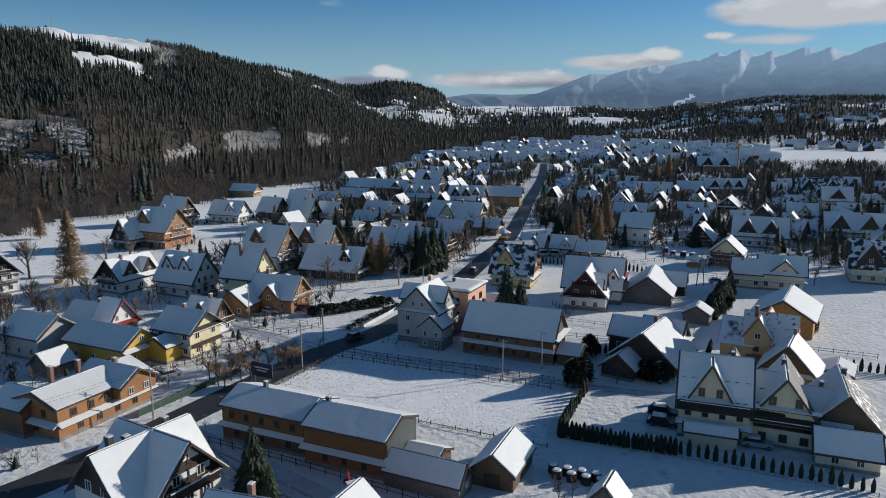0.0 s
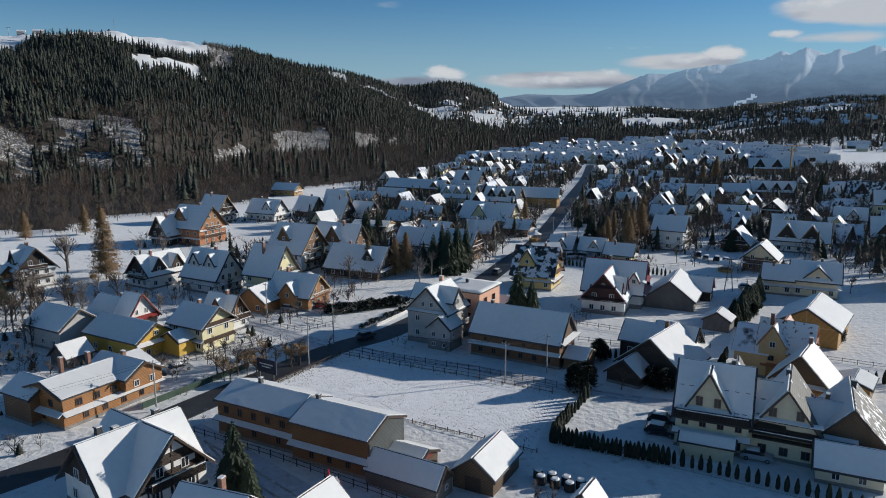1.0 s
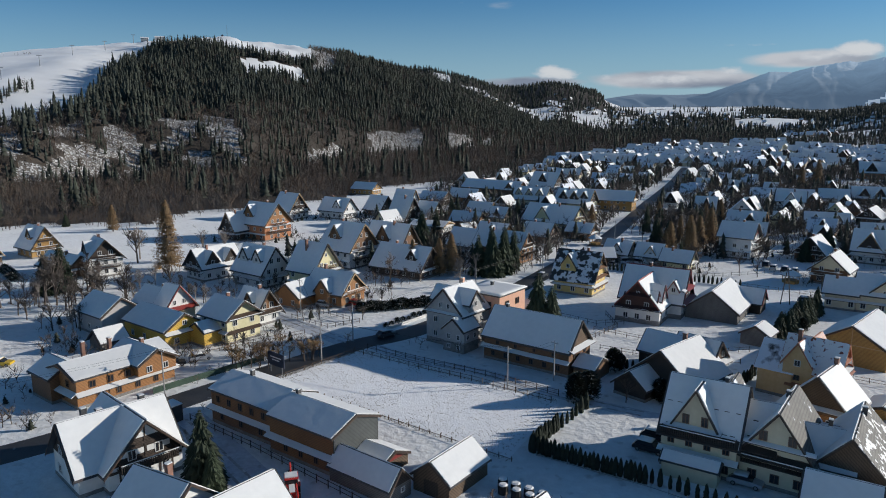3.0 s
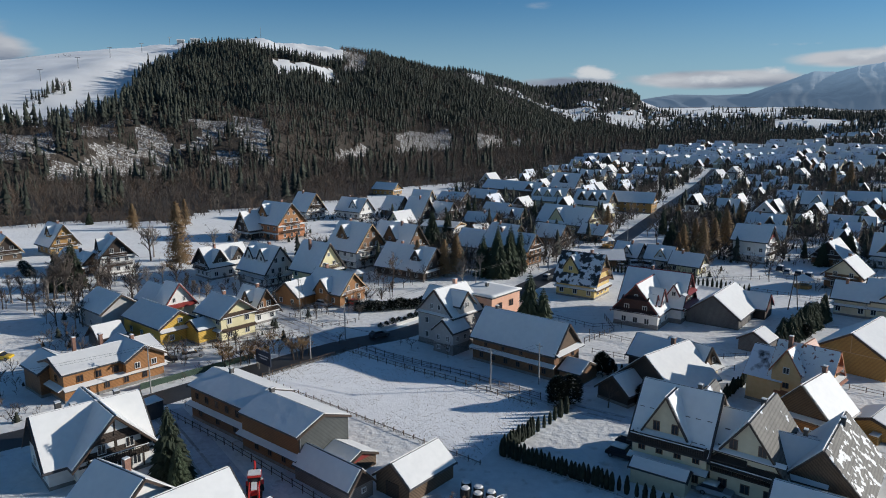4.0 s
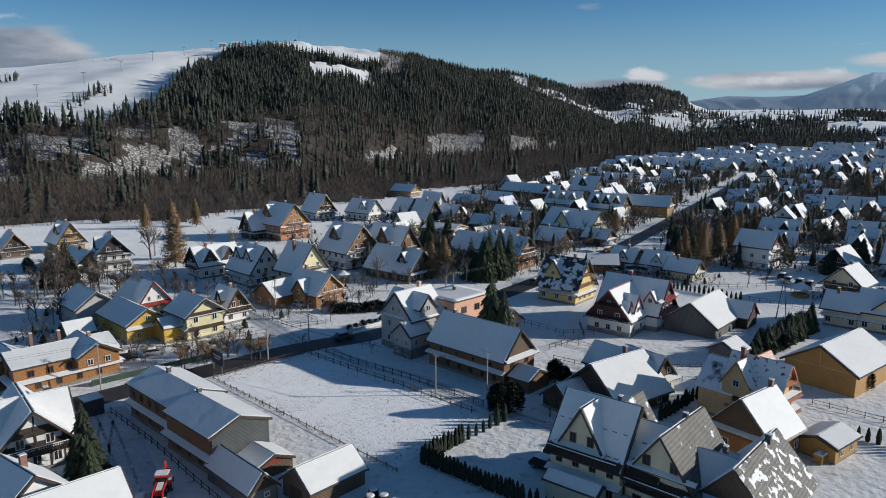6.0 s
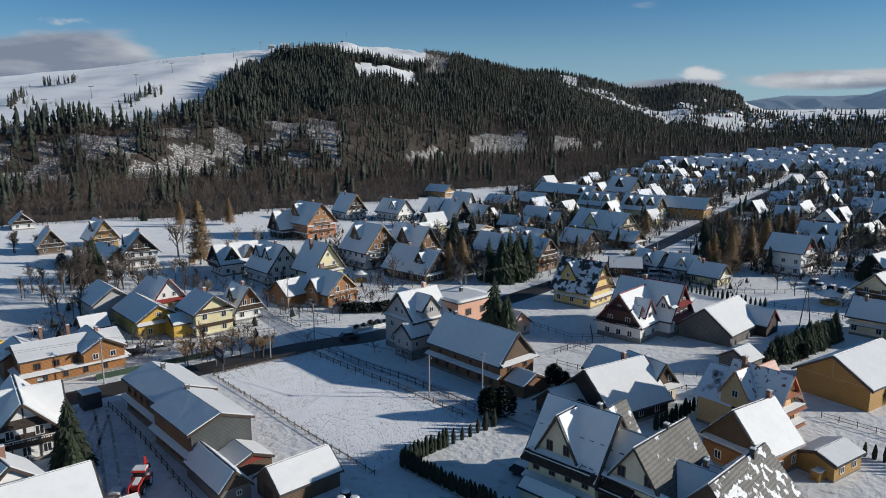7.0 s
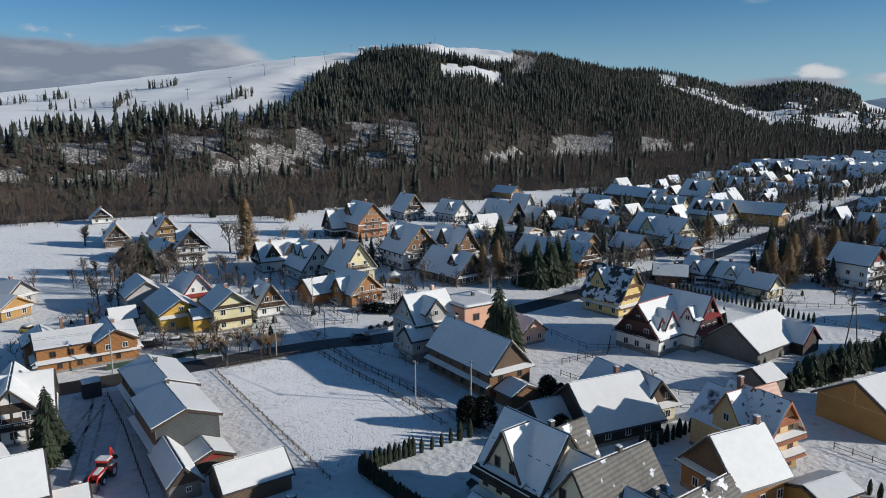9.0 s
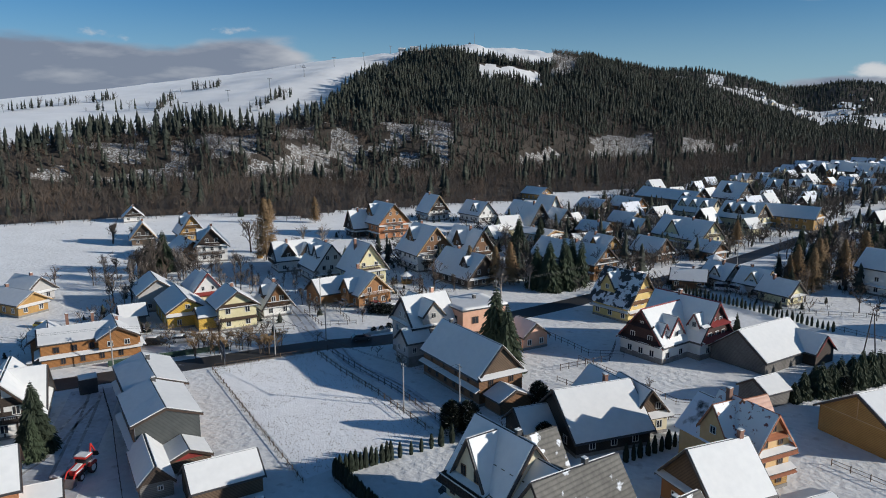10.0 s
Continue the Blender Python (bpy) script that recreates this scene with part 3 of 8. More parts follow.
def ground():
    rad = [3.0]
    while rad[-1] < 4900:
        rad.append(rad[-1] + (6.0 if 440 < rad[-1] < 1150 else 15.0 if 1150 <= rad[-1] < 2600 else rad[-1] * 0.022 + 1.2))
    fine = np.arange(-40, 84, 0.42)
    angs = np.concatenate([fine, np.arange(84, 320, 6.0)])
    R, A = np.meshgrid(np.array(rad), np.radians(angs), indexing="ij")
    X, Y = HUB[0] - R * np.sin(A), HUB[1] + R * np.cos(A)
    Z = land(X, Y)
    v = np.stack([X, Y, Z], -1).reshape(-1, 3).tolist()
    nr, na = R.shape
    v.append((HUB[0], HUB[1], 0.0))
    f, cx, cy = [], [], []
    for i in range(nr - 1):
        for j in range(na):
            k = (j + 1) % na
            f.append((i * na + j, i * na + k, (i + 1) * na + k, (i + 1) * na + j))
    c = np.array([[v[q[0]][a] / 2 + v[q[2]][a] / 2 for a in (0, 1)] for q in f])
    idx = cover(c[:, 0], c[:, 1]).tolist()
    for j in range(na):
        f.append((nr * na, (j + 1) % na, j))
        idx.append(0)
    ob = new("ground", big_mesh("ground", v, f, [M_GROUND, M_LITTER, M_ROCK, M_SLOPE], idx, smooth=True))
    tagged(ob, "snow-covered valley floor rising to a wooded hill", "ground", kind="structure")


ground()


def strip(name, pts, width, z, material, label, category):
    """A flat ribbon along a line of points, with thickness."""
    s = Shape()
    P = [Vector((x, y, 0)) for x, y in pts]
    fine = []
    for i in range(len(P) - 1):
        a0, a1, b1, b0 = P[max(i - 1, 0)], P[i], P[i + 1], P[min(i + 2, len(P) - 1)]
        for q in range(6):
            t = q / 6
            fine.append(0.5 * (2 * a1 + (b1 - a0) * t + (2 * a0 - 5 * a1 + 4 * b1 - b0) * t * t + (3 * a1 - a0 - 3 * b1 + b0) * t ** 3))
    fine.append(P[-1])
    top = []
    for i, p in enumerate(fine):
        d = (fine[min(i + 1, len(fine) - 1)] - fine[max(i - 1, 0)]).normalized()
        nrm = Vector((-d.y, d.x, 0))
        w = width / 2
        top += [p + nrm * w + Vector((0, 0, z)), p - nrm * w + Vector((0, 0, z)), p + nrm * (w + 0.15) - Vector((0, 0, 0.3)), p - nrm * (w + 0.15) - Vector((0, 0, 0.3))]
    f = []
    for i in range(len(fine) - 1):
        o, q = 4 * i, 4 * i + 4
        f += [(o, o + 1, q + 1, q), (o, q, q + 2, o + 2), (o + 1, o + 3, q + 3, q + 1)]
    s.add(top, f)
    return tagged(new(name, s.mesh(name, material)), label, category, kind="structure")


ROAD = [(-95, 42), (-70, 66), (-52.5, 83.7), (-36.5, 112.5), (-24, 135.3), (-14.5, 147), (-6, 165), (4.5, 195), (14, 228), (23.5, 260), (36.5, 326), (46, 380), (54, 421), (72, 520), (90, 640)]
strip("road", ROAD, 6.4, 0.06, M_ASPHALT, "dark wet asphalt village road between snow banks", "road")
strip("road_side", [(-24, 137), (-31, 141.5), (-45, 150.5), (-62, 160), (-90, 172)], 4.5, 0.05, M_LANE, "snow-packed side lane", "road")
strip("lane", [(-38.5, 97.0), (-30, 90.5), (-14, 77.5), (0, 66), (20, 52)], 8.0, 0.04, M_LANE, "packed-snow yard lane beside the long building", "lane")
strip("lane_2", [(-20, 137.5), (-10, 131.5), (5, 127), (22, 118.5), (34, 114), (46, 112)], 3.2, 0.045, M_LANE, "snow-covered access lane along the field", "lane")

for pts, gap in (([(-25, 138.5), (-31, 142.0), (-45, 151.0), (-62, 160.5), (-88, 171.5)], 0.85), ([(-37, 96.0), (-29, 90.0), (-14, 78.0), (0, 66.5), (18, 53)], 0.9), ([(-19, 137.0), (-9.5, 131.3), (5, 126.9), (22, 118.4), (33, 114.4)], 0.8), ([(-34, 94), (-27, 86), (-20, 78), (-16, 66), (-14, 50)], 0.9)):
    for sg in (-1, 1):
        line = []
        for i, (x, y) in enumerate(pts):
            q, p = pts[min(i + 1, len(pts) - 1)], pts[max(i - 1, 0)]
            L = math.hypot(q[0] - p[0], q[1] - p[1])
            line.append((x - sg * gap * (q[1] - p[1]) / L, y + sg * gap * (q[0] - p[0]) / L))
        strip("wheel_track", line, 0.42, 0.064, M_TRACK, "dirty wheel track pressed into the snow", "track")

# the trampled field
def field():
    A, B, C, D = (Vector(p) for p in ((-30.3, 115.0, 0), (-21.2, 132.6, 0), (20.0, 115.6, 0), (14.4, 95.2, 0)))
    nu, nv = 104, 62
    v = []
    for i in range(nu + 1):
        for j in range(nv + 1):
            u, w = i / nu, j / nv
            p = A.lerp(D, u).lerp(B.lerp(C, u), w)
            n = noise.noise((p.x * 1.1, p.y * 1.1, 3.0)) + 0.7 * noise.noise((p.x * 2.7, p.y * 2.7, 9.0))
            edge = min(1, 8 * min(u, 1 - u, w, 1 - w))
            v.append((p.x, p.y, 0.03 + edge * (0.06 + 0.045 * n)))
    k = nv + 1
    f = [(i * k + j, (i + 1) * k + j, (i + 1) * k + j + 1, i * k + j + 1) for i in range(nu) for j in range(nv)]
    tagged(new("field", big_mesh("field", v, f, [M_FIELD], smooth=True)), "trampled snow field with tufts of grass", "field", kind="structure")


field()


def mountains():
    """The snowy range far behind the valley: spurs and gullies falling from a jagged crest."""
    crest = [(-62, 300), (-52, 360), (-44, 420), (-38, 430), (-34, 425), (-30.4, 412), (-29.2, 383), (-28.5, 352), (-28.0, 364), (-27.1, 396), (-26.4, 371), (-25.5, 400), (-24.8, 379), (-24.3, 361), (-23.4, 388), (-22.7, 359), (-21.3, 402), (-20.4, 364), (-19.8, 386), (-18.6, 338), (-18.2, 342), (-16.3, 308), (-15.7, 318), (-13.4, 291), (-12.2, 265), (-10.7, 270), (-8.8, 212), (-6.6, 150), (-4.4, 143), (-1.5, 150), (1, 120), (4, 90), (10, 60)]
    cols = np.arange(-62, 8, 0.14)
    top = np.interp(cols, [c[0] for c in crest], [c[1] for c in crest])
    v, f, ki = [], [], []
    rows = 34
    for i, c in enumerate(cols):
        high = min(1.0, max(0.0, (top[i] - 140) / 160))
        for j in range(rows):
            t = j / (rows - 1)
            d = 3750 + 900 * t
            a = radians(c)
            x, y = HUB[0] - d * math.sin(a), HUB[1] + d * math.cos(a)
            bend = c + 1.1 * noise.noise((c * 0.3, t * 2.2, 7.0))
            spur = 1 - 2 * abs(noise.noise((bend * 0.42, t * 0.9, 1.0)))
            rib = 1 - 2 * abs(noise.noise((bend * 1.25, t * 2.4, 4.0)))
            fine = 1 - 2 * abs(noise.noise((bend * 3.4, t * 7.0, 6.0)))
            z = 40 + (top[i] - 40) * t ** 1.1 + (spur * 105 + rib * 44 * high + fine * 15 * high) * t * (1.0 - t) + 6 * high * t * noise.noise((c * 4.0, 2.0, 3.0))
            v.append((x, y, z))
    for i in range(len(cols) - 1):
        for j in range(rows - 1):
            o = i * rows + j
            f.append((o, o + 1, o + rows + 1, o + rows))
            z = (v[o][2] + v[o + rows + 1][2]) / 2
            u = (z - 66) / 60
            piste = 0 < u < 1 and (abs(cols[i] + 17.1 + 0.9 * u - 0.35 * math.sin(6 * u)) < 0.17 or u < 0.3 and abs(cols[i] + 17.5) < 1.4 * noise.noise((cols[i] * 3.0, z * 0.2, 3.0)))
            ki.append(1 if piste else 0)
    ob = new("backdrop_mountains", big_mesh("mountains", v, f, [M_RANGE_HAZE, M_FAR_PISTE_GLOW], ki, smooth=True))
    tagged(ob, "snow-capped mountain range on the horizon with painted blue haze", "mountains", kind="structure")


mountains()

# ---- houses ----
CACHE = {}
FACE = {"E": 0, "N": 90, "W": 180, "S": 270}


def window_meshes(w, h, frame_mat):
    key = (round(w, 2), round(h, 2), frame_mat.name)
    if key not in CACHE:
        s, g = Shape(), Shape()
        b = 0.09
        ys, zs = [-w / 2, -w / 2 + b, -0.035, 0.035, w / 2 - b, w / 2], [0, b, h - b, h]
        solid = {(i, j) for i in range(5) for j in range(3)} - {(1, 1), (3, 1)}
        at_ = {}

        def vert(i, j, x):
            if (i, j, x) not in at_:
                at_[i, j, x] = len(s.v)
                s.v.append((x, ys[i], zs[j]))
            return at_[i, j, x]

        for i, j in solid:
            s.f.append(tuple(vert(p, q, 0.05) for p, q in ((i, j), (i + 1, j), (i + 1, j + 1), (i, j + 1))))
            for (di, dj), (p, q) in (((-1, 0), ((0, 1), (0, 0))), ((1, 0), ((1, 0), (1, 1))), ((0, -1), ((0, 0), (1, 0))), ((0, 1), ((1, 1), (0, 1)))):
                if (i + di, j + dj) not in solid:
                    s.f.append((vert(i + p[0], j + p[1], 0.05), vert(i + p[0], j + p[1], -0.1), vert(i + q[0], j + q[1], -0.1), vert(i + q[0], j + q[1], 0.05)))
        s.k = [0] * len(s.f)
        g.box(-0.1, -w / 2 + b, b, 0.012, w / 2 - b, h - b)
        CACHE[key] = s.mesh("window", frame_mat), g.mesh("pane", M_GLASS)
    return CACHE[key]


def glazed(fr, pn):
    """Frame and glass as one mesh, for windows too far off to tell apart."""
    me = fr.copy()
    n = len(fr.vertices)
    v = [q.co[:] for me_ in (fr, pn) for q in me_.vertices]
    f = [tuple(q.vertices) for q in fr.polygons] + [tuple(i + n for i in q.vertices) for q in pn.polygons]
    me.clear_geometry()
    me.from_pydata(v, [], f)
    me.materials.append(pn.materials[0])
    me.polygons.foreach_set("material_index", [0] * len(fr.polygons) + [1] * len(pn.polygons))
    return me


def window(parent, m, w, h, frame_mat=None, name="window", panes=True):
    fr, pn = window_meshes(w, h, frame_mat or M_FRAME)
    ob = new(name, fr)
    ob.parent = parent
    ob.matrix_local = m @ Matrix.Translation((0.055, 0, 0))
    if not panes:
        ob.data = CACHE.setdefault((fr.name, "glazed"), glazed(fr, pn))
        return ob
    p = new("pane", pn)
    p.parent = ob
    return ob


def slab(x0, x1, y0, z0, y1, z1, t0, t1, rough=0.0, nx=1, ny=1):
    """A sloping slab between the line (y0, z0) and the line (y1, z1), from t0 to t1 above them. rough: uneven top and edges."""
    s = Shape()
    d = Vector((0, y1 - y0, z1 - z0))
    n = Vector((0, -d.z, d.y)).normalized()
    if n.z < 0:
        n = -n
    seed = random.random() * 50
    top, bot = [], []
    for i in range(nx + 1):
        for j in range(ny + 1):
            u, w = i / nx, j / ny
            x = x0 + (x1 - x0) * u
            base = Vector((x, y0, z0)) + d * w
            r = rough * noise.noise((x * 0.6 + seed, w * 3 + seed, 1.7))
            if rough and j in (0, ny):
                base += d.normalized() * (0.9 * rough * noise.noise((x * 1.1 + seed, 7.0 * j, 0.3)))
            if rough and i in (0, nx):
                base.x += 0.8 * rough * noise.noise((w * 4 + seed, 3.0 * i, 5.0))
            top.append(base + n * (t1 + r))
            bot.append(base + n * t0)
    k = ny + 1
    f = [(i * k + j, i * k + j + 1, (i + 1) * k + j + 1, (i + 1) * k + j) for i in range(nx) for j in range(ny)]
    o = len(top)
    f += [tuple(a + o for a in q[::-1]) for q in f]
    for i in range(nx):
        for j in (0, ny):
            a, b = i * k + j, (i + 1) * k + j
            f.append((a, b, b + o, a + o))
    for j in range(ny):
        for i in (0, nx):
            a, b = i * k + j, i * k + j + 1
            f.append((a, b, b + o, a + o))
    return s.add(top + bot, f)


def block(h, m, L, W, he, hr, wall, gable=None, zb=0.0, ov=0.6, og=0.6, plinth=0.5, trim=None, roofs=("snow", "snow"), wins=None, pents=(), frame_mat=None, gz=None, snow=0.11, hip=0.0, detail=True, lower=None, lz=2.8):
    """One gabled body of a house: x along its ridge, y across. roofs: covering of the +y and the -y slope. wins: windows by face.
    pents: (face, height, depth) snow-covered canopies. gable: another wall material above gz. lower: another one below lz."""
    trim = trim or M_TRIM
    hw, k = W / 2, (hr - he) / (W / 2)
    gz = he if gz is None else gz
    z0 = lz if lower else zb
    if gable:
        yz = hw if gz <= he else hw * (hr - gz) / (hr - he)
        s = Shape().box(-L / 2, -hw, z0, L / 2, hw, min(gz, he))
        part("wall", s.moved(m), wall, h)
        for sx in (-1, 1):
            s = Shape().prism([(sx * L / 2, -yz, min(gz, he)), (sx * L / 2, yz, min(gz, he)), (sx * L / 2, 0, hr - 0.05)], (-sx * 0.25, 0, 0))
            part("gable_wall", s.moved(m), gable, h)
    else:
        s = Shape().prism([(-L / 2, -hw, z0), (-L / 2, hw, z0), (-L / 2, hw, he), (-L / 2, 0, hr - 0.05), (-L / 2, -hw, he)], (L, 0, 0))
        part("wall", s.moved(m), wall, h)
    if lower:
        part("lower_wall", Shape().box(-L / 2, -hw, zb, L / 2, hw, lz).moved(m), lower, h)
    if plinth and zb == 0:
        part("plinth", Shape().box(-L / 2 - 0.05, -hw - 0.05, -0.3, L / 2 + 0.05, hw + 0.05, plinth).moved(m), M_STONE, h)
    x0, x1, edge_gap = -L / 2 - og, L / 2 + og, min(0.2, 0.35 * og + 0.05)
    for sy, cov in ((1, roofs[0]), (-1, roofs[1])):
        ye, ze = sy * (hw + ov), hr - k * (hw + ov)
        base = cov if isinstance(cov, bpy.types.Material) else M_ROOF
        r = part("roof_slope", slab(x0, x1, 0, hr, ye, ze, 0.0, 0.16).moved(m), base, h)
        if cov == "snow":
            nx, ny = (max(3, int(L / 1.3)), 5) if detail else (2, 2)
            sn = part("snow_layer", slab(x0 + edge_gap, x1 - edge_gap, 0, hr + 0.0, ye - sy * edge_gap, ze + edge_gap * k, 0.165, 0.165 + snow, 0.022 if detail else 0.0, nx, ny).moved(m), M_SNOW, r)
    if detail:
        for sx in (-1, 1):
            s = Shape()
            for sy in (-1, 1):
                ye, ze = sy * (hw + ov), hr - k * (hw + ov)
                xe = sx * (L / 2 + og)
                s.prism([(xe, 0, hr + 0.12), (xe, ye, ze + 0.12), (xe, ye, ze - 0.16), (xe, 0, hr - 0.2)], (sx * 0.07, 0, 0))
            part("bargeboard", s.moved(m), trim, h)
    for face, lst in (wins or {}).items():
        fm = face_matrix(face, L, W)
        if not seen_side(h.matrix_basis @ m @ fm):
            continue
        for (a, z, w, hh) in lst:
            window(h, m @ fm @ Matrix.Translation((0, a, z)), w, hh, frame_mat, panes=detail)
    for face, z, dep in pents:
        fm = m @ face_matrix(face, L, W)
        wd = (L if face in "NS" else W) / 2 + 0.35
        rot = fm @ pose(0, 0, z, 0, 0, -90)
        p = part("canopy", slab(-wd, wd, 0, 0.0, dep, -0.45 * dep, -0.1, 0.0).moved(rot), M_ROOF, h)
        part("snow_layer", slab(-wd + 0.03, wd - 0.03, 0.02, 0, dep - 0.04, -0.45 * (dep - 0.04), 0.005, 0.12, 0.05, max(3, int(wd)), 2).moved(rot), M_SNOW, p)


def skirt(h, m, face, L, W, z, dep=0.8, span=1.0, material=None):
    """A bare, narrow canopy across a face, without snow."""
    fm = m @ face_matrix(face, L, W)
    wd = span * ((L if face in "NS" else W) / 2)
    part("canopy", slab(-wd, wd, 0, 0.0, dep, -0.6 * dep, -0.06, 0.06).moved(fm @ pose(0, 0, z, 0, 0, -90)), material or M_TRIM, h)


def seen_side(m):
    """Whether a wall looks towards the field side of the village, where windows are fitted."""
    p, n = m.translation, m.to_3x3() @ Vector((1, 0, 0))
    return any((Vector(c) - p).dot(n) > 0 for c in ((0, 0, 30), (78, 35, 30)))


def face_matrix(face, L, W):
    r = FACE[face]
    d = L / 2 if face in "EW" else W / 2
    return pose(0, 0, 0, 0, 0, r) @ Matrix.Translation((d, 0, 0))


def row(n, span, z, w=1.0, h=1.25):
    return [((i - (n - 1) / 2) * span / max(n - 1, 1), z, w, h) for i in range(n)]


def chimney(h, m, x, y, z, top, a=0.55, b=0.7, material=None):
    c = part("chimney", Shape().box(-a / 2, -b / 2, z, a / 2, b / 2, top - 0.12).box(-a / 2 - 0.07, -b / 2 - 0.07, top - 0.12, a / 2 + 0.07, b / 2 + 0.07, top).moved(m @ Matrix.Translation((x, y, 0))), material or M_CHIM, h)
    part("snow_layer", Shape().prism([(-a / 2, -b / 2, top), (a / 2, -b / 2, top), (a / 2, b / 2, top), (-a / 2, b / 2, top)], (0, 0, 0.12)).moved(m @ Matrix.Translation((x, y, 0.004))), M_SNOW, c)


def dormer(h, m, x, side, y0, y1, w, he, hr, wall, win=True, **kw):
    """A gabled dormer or cross gable: its ridge runs out from y0 to y1 on that side ('N' or 'S') of a block."""
    sg = 1 if side == "N" else -1
    L = y1 - y0
    mm = m @ pose(x, sg * (y0 + y1) / 2, 0, 0, 0, 90 * sg)
    opts = dict(zb=he - 2.0, plinth=0, ov=0.3, og=0.35, snow=0.10)
    opts.update(kw)
    wins = {"E": [(0, he - 0.55, min(1.0, w * 0.4), 1.1)]} if win is True else (win or {})
    block(h, mm, L, w, he, hr, wall, wins=wins, **opts)


def balcony(h, m, face, L, W, z, span, dep=1.2, material=None, off=0.0):
    fm = m @ face_matrix(face, L, W) @ Matrix.Translation((0, off, z))
    s = Shape().box(0.0, -span / 2, -0.15, dep, span / 2, 0.0)
    b = part("balcony", s.moved(fm), material or M_TRIM, h)
    r = Shape()
    n = max(4, int(span / 0.28))
    for i in range(n + 1):
        y = -span / 2 + 0.04 + (span - 0.08) * i / n
        r.box(dep - 0.06, y - 0.05, 0.0, dep, y + 0.05, 0.85)
    r.box(dep - 0.09, -span / 2, 0.85, dep + 0.03, span / 2, 0.95)
    for sy in (-1, 1):
        r.box(0, sy * span / 2 - 0.04, 0.85, dep, sy * span / 2 + 0.04, 0.95)
        r.box(0, sy * span / 2 - 0.03, 0.1, dep, sy * span / 2 + 0.03, 0.2)
    part("railing", r.moved(fm), material or M_TRIM, b)
    part("snow_layer", Shape().box(dep - 0.09, -span / 2, 0.954, dep + 0.03, span / 2, 1.04).moved(fm), M_SNOW, b)


def guards(h, m, L, W, he, hr, side, fracs=(0.72,), n=7):
    """Short dark snow guards in rows on one slope."""
    sg = 1 if side == "N" else -1
    k = (hr - he) / (W / 2)
    for fr in fracs:
        for i in range(n):
            x = -L / 2 + L * (i + 0.5) / n + 0.2 * math.sin(5 * i + fr * 9)
            y = sg * fr * W / 2
            part("snow_guard", Shape().box(x - 0.3, y - 0.05, hr - k * abs(y) + 0.2, x + 0.3, y + 0.05, hr - k * abs(y) + 0.46).moved(m), M_TRIM, h)


def gable_wins(W, he, hr, storeys, w=1.1, h=1.35, top=True):
    out = []
    for s in range(storeys):
        z = 0.95 + 2.75 * s
        half = W / 2 if z + h < he else (W / 2) * (hr - z - h) / (hr - he)
        if half > 1.7:
            n = 3 if half > 4.2 else 2
            out += row(n, 2 * half * 0.52, z, w, h)
        elif half > 0.75:
            out.append((0, z, 0.8, 1.0))
    return out


def side_wins(L, he, storeys, n=None, w=1.15, h=1.3):
    n = n or max(2, int(L / 3.2))
    return [q for s in range(storeys) for q in row(n, L * 0.72, 0.95 + 2.75 * s, w, h) if 0.95 + 2.75 * s + h < he - 0.1]


def house(label, cx, cy, ang, category="house", name="house", group=""):
    """The Empty of a house and its pose."""
    return thing(name, label, category, pose(cx, cy, 0, 0, 0, ang), group)


I4 = Matrix.Identity(4)


def chalet(label, cx, cy, ang, L, W, he, hr, wall, gable=None, storeys=None, dormers=(), chim=((0.15, 0.0),), roofs=("snow", "snow"), trim=None, pent=True, name="chalet", balc=(), group="", lower=None, frame_mat=None, dcol=None):
    """The common mountain house: one steep gabled body, canopies, dormers, a chimney. dormers: (x, side, width)."""
    h = house(label, cx, cy, ang, "house", name, group)
    st = storeys or max(1, int((he + 0.5) / 2.8))
    gs = max(st, int((hr - 1.0) / 2.8))
    wins = {"E": gable_wins(W, he, hr, gs), "W": gable_wins(W, he, hr, gs), "N": side_wins(L, he, st), "S": side_wins(L, he, st)}
    pents = [(f, min(he, 2.75 * st + 0.1), 0.9) for f in "EW"] + ([("S", 2.75, 0.8)] if he >= 4.4 and cy < 330 else []) if pent else []
    block(h, I4, L, W, he, hr, wall, gable, roofs=roofs, wins=wins, pents=pents, trim=trim, lower=lower, frame_mat=frame_mat, ov=0.85, og=0.95)
    k = (hr - he) / (W / 2)
    for x, side, w in dormers:
        top = hr - 0.55
        wh = max(he + 0.4, top - w * 0.75)
        y1 = min(W / 2 - 0.1, (hr - wh) / k + 1.1)
        y1 = max(y1, (hr - wh) / k + 0.3)
        y0 = max(0.0, (hr - top) / k - 0.2)
        dormer(h, I4, x, side, y0, y1, w, wh, top, dcol or gable or wall, trim=trim)
    for x, y in chim:
        chimney(h, I4, x * L, y, hr - 1.5 - abs(y) * k, hr + 0.9)
    for b in balc:
        balcony(h, I4, b[0], L, W, b[1], b[2])
    return h

# ---- the houses near the field ----


def at(h, x, y, ang):
    """The pose of a block given in world metres, within the house h."""
    return h.matrix_world.inverted() @ pose(x, y, 0, 0, 0, ang)


def shell(h):
    bpy.context.view_layer.update()
    return h


